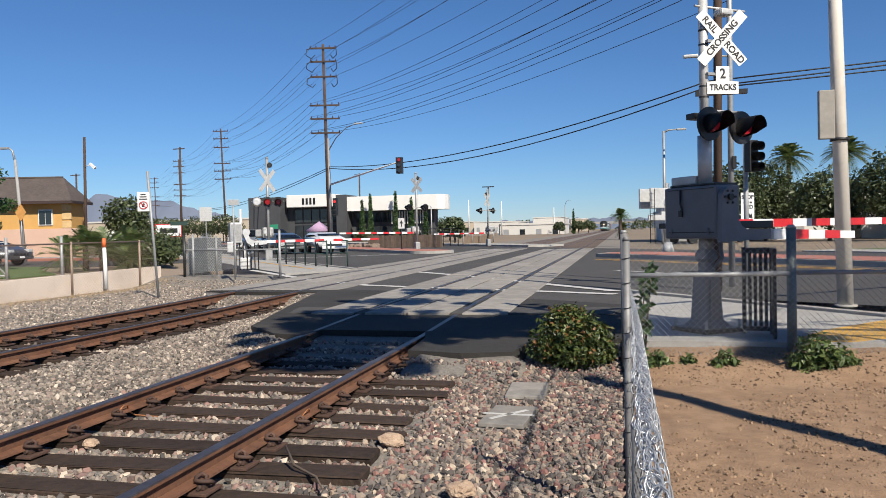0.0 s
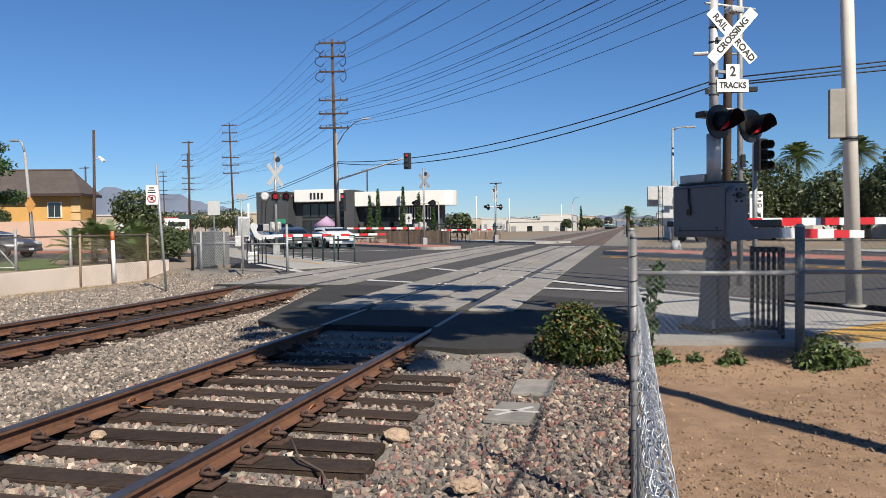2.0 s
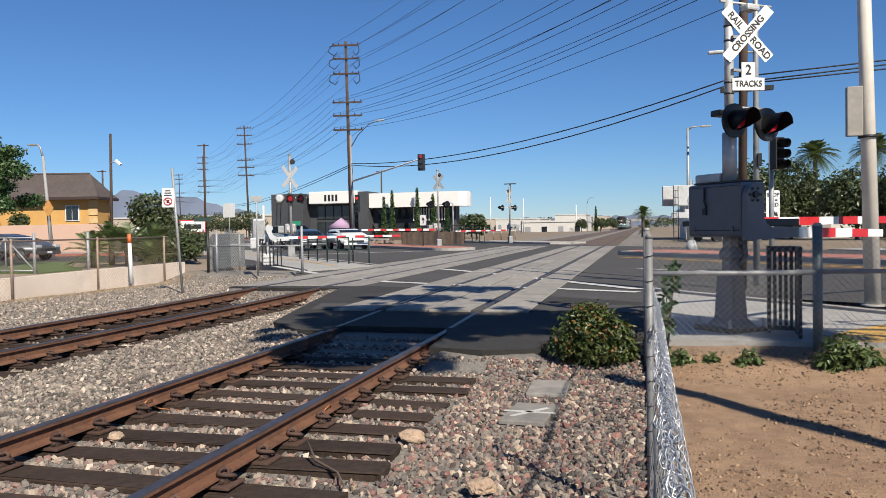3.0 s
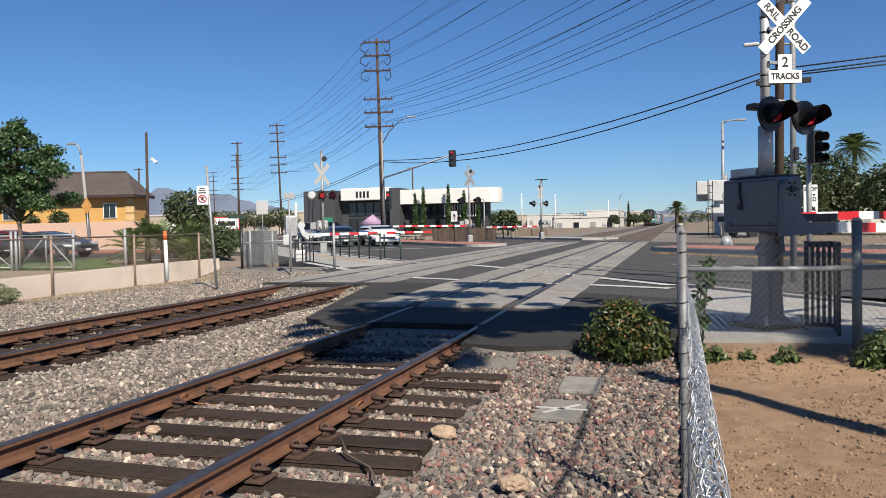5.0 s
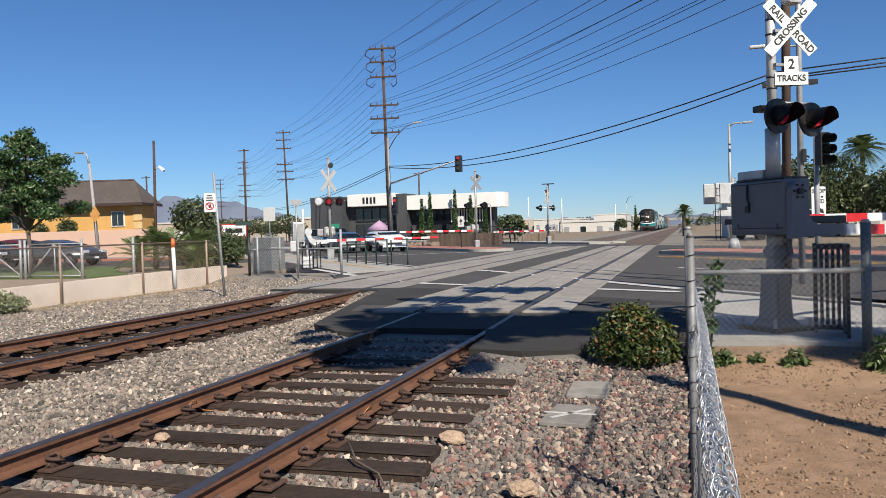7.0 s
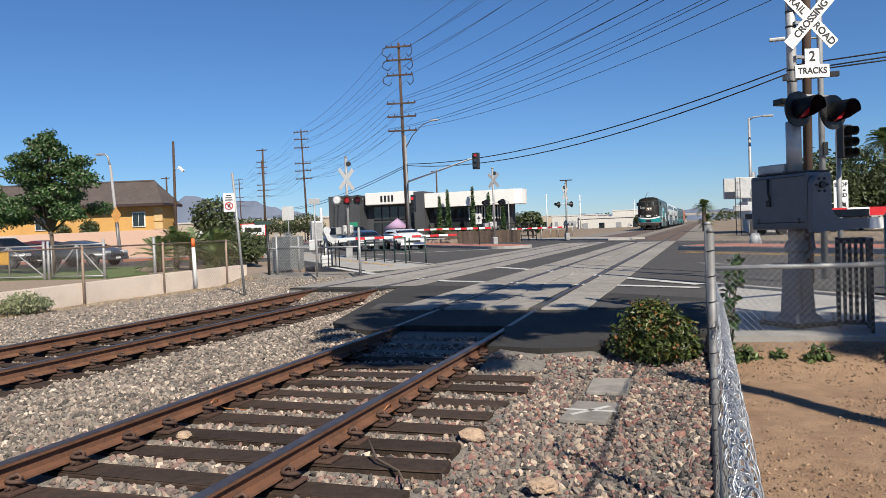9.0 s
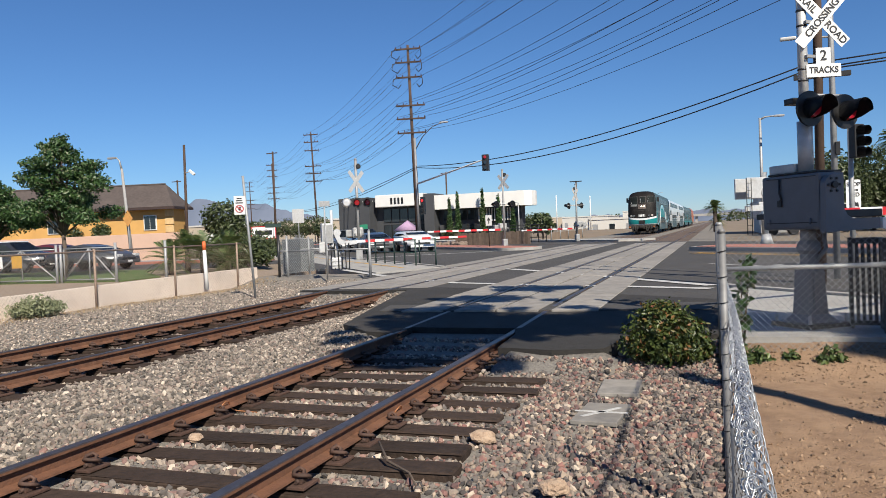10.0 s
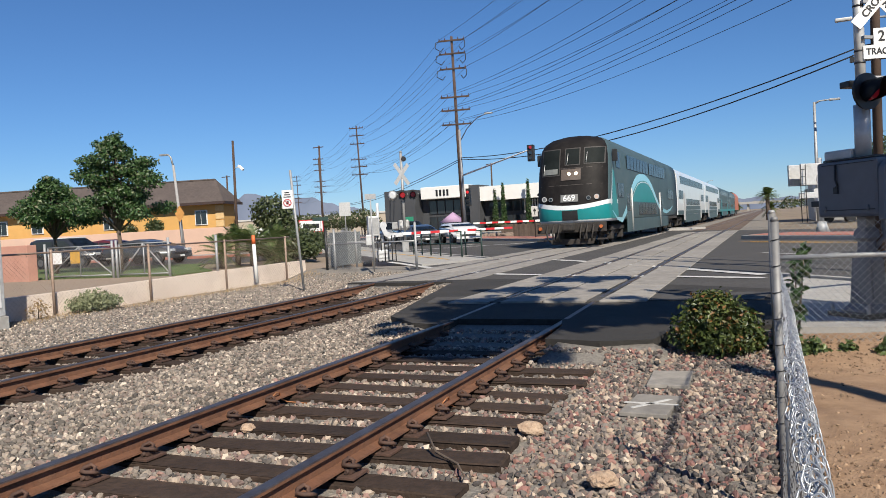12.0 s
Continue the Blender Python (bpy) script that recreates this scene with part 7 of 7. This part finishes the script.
for a in (-1.3, 1.3):
    part("leg", T((a, -1.2, 0), (a, -1.2, 1.75), 0.04, seg=6), WHITE, tent)
# signs along the street on the far left
for x, y, w, h, z, m, lab in ((-35.9, 62.0, 1.05, 1.25, 3.2, ALU, "blank white back of a large sign"), (-62.0, 97.0, 3.4, 1.6, 2.2, SIGN_WHITE, "white shop sign with red border"), (-48.0, 66.0, 1.8, 1.4, 1.3, WHITE, "pale notice board by the street"), (-56.0, 90.0, 2.2, 0.5, 3.0, DKGREEN, "green street-name plate on a post"), (-43.6, 92.0, 1.1, 0.6, 2.3, mat("sign_green", (0.02, 0.22, 0.12), rough=0.5), "green direction sign over the street")):
    sg = tagged(empty("street_sign", x, y, 0, 20), lab, "sign")
    part("post", T((0, 0.06, 0), (0, 0.06, z + h * 0.5), 0.05, seg=6), GALV, sg)
    part("plate", B(-w / 2, w / 2, -0.02, 0.02, z - h / 2, z + h / 2, bevel=0.01), m, sg)
    if "border" in lab:
        part("border", B(-w / 2 - 0.12, w / 2 + 0.12, -0.012, 0.012, z - h / 2 - 0.12, z + h / 2 + 0.12), REDWHITE_R, sg)
        part("print_bar", B(-w * 0.36, w * 0.36, -0.03, -0.022, z - 0.35, z + 0.3), BLACK, sg)
tw = tagged(empty("island_sign", -13.3, 46.2, 0.15, 38), "black and white arrow sign on the island", "road sign")
part("post", T((0, 0.03, 0), (0, 0.03, 1.9), 0.03, seg=8), BLACK, tw)
part("plate", B(-0.21, 0.21, -0.01, 0.01, 1.3, 1.95, bevel=0.01), ALU, tw)
part("arrow", placed(P([(-0.03, -0.2), (0.03, -0.2), (0.03, 0.0), (0.12, 0.0), (0.0, 0.2), (-0.12, 0.0), (-0.03, 0.0)], -0.016, -0.011, axis="y"), pose(0, 0, 1.62)), INK, tw)
tr2 = tagged(empty("box_truck", 6.0, 58.0, 0, 38), "white box truck parked across the road", "truck")
part("cargo_box", B(-3.2, 1.6, -1.1, 1.1, 0.75, 3.0, bevel=0.04), WHITE, tr2)
part("cab", B(1.7, 3.1, -1.0, 1.0, 0.5, 2.1, bevel=0.15), WHITE, tr2)
part("window", B(2.0, 2.8, -1.02, 1.02, 1.35, 1.95, bevel=0.03), GLASS_DK, tr2)
for wx in (-2.2, 2.3):
    for wy in (-0.95, 0.95):
        part("wheel", T((wx, wy - 0.12, 0.42), (wx, wy + 0.12, 0.42), 0.42, seg=18), BLACK, tr2)


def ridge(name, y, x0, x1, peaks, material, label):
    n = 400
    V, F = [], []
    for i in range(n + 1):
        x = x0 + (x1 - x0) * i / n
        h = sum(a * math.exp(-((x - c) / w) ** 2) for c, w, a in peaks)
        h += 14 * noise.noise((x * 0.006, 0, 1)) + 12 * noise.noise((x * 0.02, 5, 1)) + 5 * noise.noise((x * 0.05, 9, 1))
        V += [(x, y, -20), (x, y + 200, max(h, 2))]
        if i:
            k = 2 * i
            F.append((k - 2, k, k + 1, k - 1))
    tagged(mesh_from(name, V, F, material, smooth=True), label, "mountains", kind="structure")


# the blue haze of the air is painted into the ridge's base colour
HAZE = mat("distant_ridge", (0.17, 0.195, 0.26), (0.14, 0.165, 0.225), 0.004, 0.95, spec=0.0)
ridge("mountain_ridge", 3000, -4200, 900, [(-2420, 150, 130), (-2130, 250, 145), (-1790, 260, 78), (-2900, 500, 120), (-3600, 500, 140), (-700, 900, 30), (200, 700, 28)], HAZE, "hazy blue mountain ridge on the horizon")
# low trees and roofs at the horizon
rgx = np.random.RandomState(9)
blobs = [(rgx.uniform(-520, 260), rgx.uniform(480, 620), rgx.uniform(1.5, 5), rgx.uniform(4, 11), 4, rgx.uniform(2.0, 4.5)) for _ in range(110)]
blobs = [b for b in blobs if not -16 < b[0] < 4]
hz = leaves("horizon_trees", blobs, 9000, 0.9, LEAF_TREE, None, 12, 0.4)
tagged(hz, "far band of green trees along the horizon", "trees", kind="stuff")

# ---- stones ----
STONE = bpy.data.materials.new("crushed_stone")
STONE.use_nodes = True
sn, sl = STONE.node_tree.nodes, STONE.node_tree.links
sg_ = sn.new("ShaderNodeNewGeometry")
sr = sn.new("ShaderNodeValToRGB")
sr.color_ramp.interpolation = "LINEAR"
els = sr.color_ramp.elements
els[0].position, els[0].color = 0.0, (0.06, 0.053, 0.049, 1)
els[1].position, els[1].color = 1.0, (0.60, 0.50, 0.40, 1)
for pos, c in ((0.18, (0.105, 0.09, 0.083)), (0.34, (0.20, 0.17, 0.148)), (0.46, (0.31, 0.25, 0.195)), (0.58, (0.29, 0.145, 0.12)), (0.70, (0.155, 0.09, 0.083)), (0.80, (0.23, 0.195, 0.17)), (0.92, (0.40, 0.31, 0.23))):
    e = els.new(pos)
    e.color = (*c, 1)
sl.new(sg_.outputs["Random Per Island"], sr.inputs["Fac"])
snz = sn.new("ShaderNodeTexNoise")
snz.inputs["Scale"].default_value = 45
smx = sn.new("ShaderNodeMix")
smx.data_type, smx.blend_type = "RGBA", "MULTIPLY"
smx.inputs["Factor"].default_value = 0.36
sco = sn.new("ShaderNodeTexCoord")
sl.new(sco.outputs["Object"], snz.inputs["Vector"])
sl.new(sr.outputs["Color"], smx.inputs["A"])
sl.new(snz.outputs["Fac"], smx.inputs["B"])
sl.new(smx.outputs["Result"], sn["Principled BSDF"].inputs["Base Color"])
sn["Principled BSDF"].inputs["Roughness"].default_value = 0.9


def tinted(name, gain, grey):
    """The same stone from another load: brighter, and with less red in it."""
    m = STONE.copy()
    m.name = name
    for e in [n_ for n_ in m.node_tree.nodes if n_.type == "VALTORGB"][0].color_ramp.elements:
        c = e.color
        v = (c[0] + c[1] + c[2]) / 3
        olive = (v * 1.17, v * 1.0, v * 0.82)
        e.color = (*[min(0.8, (c[k] + (olive[k] - c[k]) * grey) * gain + 0.01) for k in range(3)], 1)
    return m


GREY_STONE = tinted("grey_crushed_stone", 1.1, 0.75)
PALE_STONE = tinted("pale_crushed_stone", 1.22, 0.8)


def stones(name, pts, sizes, material, label, seed):
    """Angular stones: dented icosahedra, scattered at pts (n, 3)."""
    rg = np.random.RandomState(seed)
    g = (1 + 5 ** 0.5) / 2
    ico = np.array([(-1, g, 0), (1, g, 0), (-1, -g, 0), (1, -g, 0), (0, -1, g), (0, 1, g), (0, -1, -g), (0, 1, -g), (g, 0, -1), (g, 0, 1), (-g, 0, -1), (-g, 0, 1)]) / math.sqrt(1 + g * g)
    tri = np.array([(0, 11, 5), (0, 5, 1), (0, 1, 7), (0, 7, 10), (0, 10, 11), (1, 5, 9), (5, 11, 4), (11, 10, 2), (10, 7, 6), (7, 1, 8), (3, 9, 4), (3, 4, 2), (3, 2, 6), (3, 6, 8), (3, 8, 9), (4, 9, 5), (2, 4, 11), (6, 2, 10), (8, 6, 7), (9, 8, 1)])
    n = len(pts)
    V = ico[None] * (1 + rg.uniform(-0.42, 0.28, (n, 12, 1)))
    V = V * np.stack([rg.uniform(0.8, 1.35, n), rg.uniform(0.65, 1.1, n), rg.uniform(0.5, 0.9, n)], 1)[:, None]
    q = rg.normal(size=(n, 4))
    q /= np.linalg.norm(q, axis=1, keepdims=True)
    w, x, y, z = q.T
    R = np.stack([np.stack([1 - 2 * (y * y + z * z), 2 * (x * y - z * w), 2 * (x * z + y * w)], -1), np.stack([2 * (x * y + z * w), 1 - 2 * (x * x + z * z), 2 * (y * z - x * w)], -1), np.stack([2 * (x * z - y * w), 2 * (y * z + x * w), 1 - 2 * (x * x + y * y)], -1)], 1)
    V = np.einsum("nij,nkj->nki", R, V) * sizes[:, None, None] + pts[:, None]
    F = (tri[None] + (np.arange(n) * 12)[:, None, None]).reshape(-1, 3)
    return tagged(array_mesh(name, V.reshape(-1, 3), F, material), label, "ballast stones", kind="stuff")


def scatter(x0, x1, y0, y1, density, smin, smax, seed, skip=None, lift=0.2):
    rg = np.random.RandomState(seed)
    n = int((x1 - x0) * (y1 - y0) * density)
    xs, ys = rg.uniform(x0, x1, n), rg.uniform(y0, y1, n)
    size = smin + (smax - smin) * rg.rand(n) ** 1.8
    keep = [i for i in range(n) if not (skip and skip(xs[i], ys[i]))]
    xs, ys, size = xs[keep], ys[keep], size[keep]
    z = np.array([bed_z(a, b) for a, b in zip(xs, ys)]) + size * lift
    return np.stack([xs, ys, z], 1), size


def on_ties(x, y):
    if y > edge_y(x) - 0.15:
        return True
    for cx in (-3.85, -2.35, -8.15, -6.65):
        if abs(x - cx) < 0.1:
            return True
    if -4.02 < x < -1.5 and y > -1.85:
        k = (y + 2.0 - 0.362) / TIE_STEP
        return abs(k - round(k)) * TIE_STEP < 0.125
    for bx, by in ((-0.86, 5.85), (-0.83, 6.82)):
        if abs(x - bx) < 0.2 and abs(y - by) < 0.33:
            return True
    return False


for x0, x1, y0, y1, dens, smin, smax, seed, stone, lab in (
        (-1.9, 0.0, 1.2, 9.0, 1150, 0.011, 0.032, 201, STONE, "loose grey, red and tan crushed stones"),
        (-4.3, -1.9, 1.2, 9.0, 900, 0.012, 0.034, 216, tinted("mixed_crushed_stone", 1.05, 0.3), "loose grey and tan crushed stones between the rails"),
        (-6.0, -4.3, 1.2, 14.0, 900, 0.011, 0.031, 207, GREY_STONE, "loose grey crushed stones between the tracks"),
        (-6.0, 0.0, -4.8, 1.2, 300, 0.018, 0.04, 213, STONE, "loose grey, red and tan crushed stones"),
        (-9.6, -6.0, 1.5, 15.0, 480, 0.014, 0.036, 203, GREY_STONE, "loose grey crushed stones round the track"),
        (-13.6, -9.6, 5.0, 20.5, 330, 0.012, 0.03, 205, PALE_STONE, "fine pale ballast stones by the fence")):
    pts, size = scatter(x0, x1, y0, y1, dens, smin, smax, seed, on_ties, 0.35)
    stones("ballast_stones", pts, size, stone, lab, seed + 1)
rg = np.random.RandomState(210)
n = 22000
px, py = rg.uniform(0.1, 3.4, n), rg.uniform(1.5, 8.1, n)
clump = np.array([noise.noise((a * 1.1, b * 1.1, 4)) + 0.5 * noise.noise((a * 3, b * 3, 8)) for a, b in zip(px, py)])
keep = clump + rg.uniform(-0.35, 0.35, n) + 0.25 * np.clip((py - 6.2) / 1.5, 0, 1) > -0.08
px, py = px[keep], py[keep]
n = len(px)
sz = 0.0035 + 0.013 * rg.rand(n) ** 4
pz = np.array([dirt_z(a, b) for a, b in zip(px, py)])
stones("pebbles", np.stack([px, py, pz + sz * 0.25], 1), sz, mat("pebble", (0.30, 0.21, 0.135), (0.17, 0.105, 0.06), 20, 0.9, spread=0.45, island=True), "small pebbles and clods on the dirt", 211)
for i, (x, y, s_, lab) in enumerate(((-1.52, 4.94, 0.085, "large pale tan rock on the ballast"), (-0.86, 4.05, 0.075, "large tan rock on the ballast"), (-3.55, 4.55, 0.055, "rounded tan stone beside the rail"))):
    bm = bmesh.new()
    bmesh.ops.create_icosphere(bm, subdivisions=3, radius=s_)
    for v in bm.verts:
        k = v.co / s_ + Vector((i * 5, 0, 0))
        v.co *= 0.95 + 0.28 * noise.noise(k * 1.3) + 0.14 * noise.noise(k * 3.1) + 0.06 * noise.noise(k * 8)
        v.co.x, v.co.z = v.co.x * 1.15, max(v.co.z * 0.62, -0.03)
    tagged(part("rock", placed(bm, pose(x, y, -0.205, 0, 0, 40 * i)), mat("tan_rock", (0.50, 0.37, 0.26), (0.36, 0.25, 0.17), 30, 0.9, bump=0.6, bscale=90)), lab, "rock")
# dry grass along the left wall
rg = np.random.RandomState(230)
n = 2600
gx_, gy_ = -13.5 + np.abs(rg.normal(0, 0.35, n)), rg.uniform(9, 20.8, n)
a = rg.uniform(0, math.tau, n)
hgt = rg.uniform(0.03, 0.11, n)
base = np.stack([gx_, gy_, np.array([bed_z(u, v) for u, v in zip(gx_, gy_)])], 1)
off = np.stack([np.cos(a), np.sin(a), np.zeros(n)], 1)
V = np.stack([base - off * 0.006, base + off * 0.006, base + np.stack([rg.normal(0, 0.04, n), rg.normal(0, 0.04, n), hgt], 1)], 1).reshape(-1, 3)
tagged(array_mesh("dry_grass", V, np.arange(n * 3).reshape(-1, 3), LEAF_DRY), "dry tan grass along the wall", "grass", kind="stuff")


def motions():
    for car, back in TRAIN:
        walk(car, [(t, pose(-7.4, 30.8 + 27.0 * (12 - t) + back, 0.0)) for t in [0.5 * i for i in range(25)]])


motions()
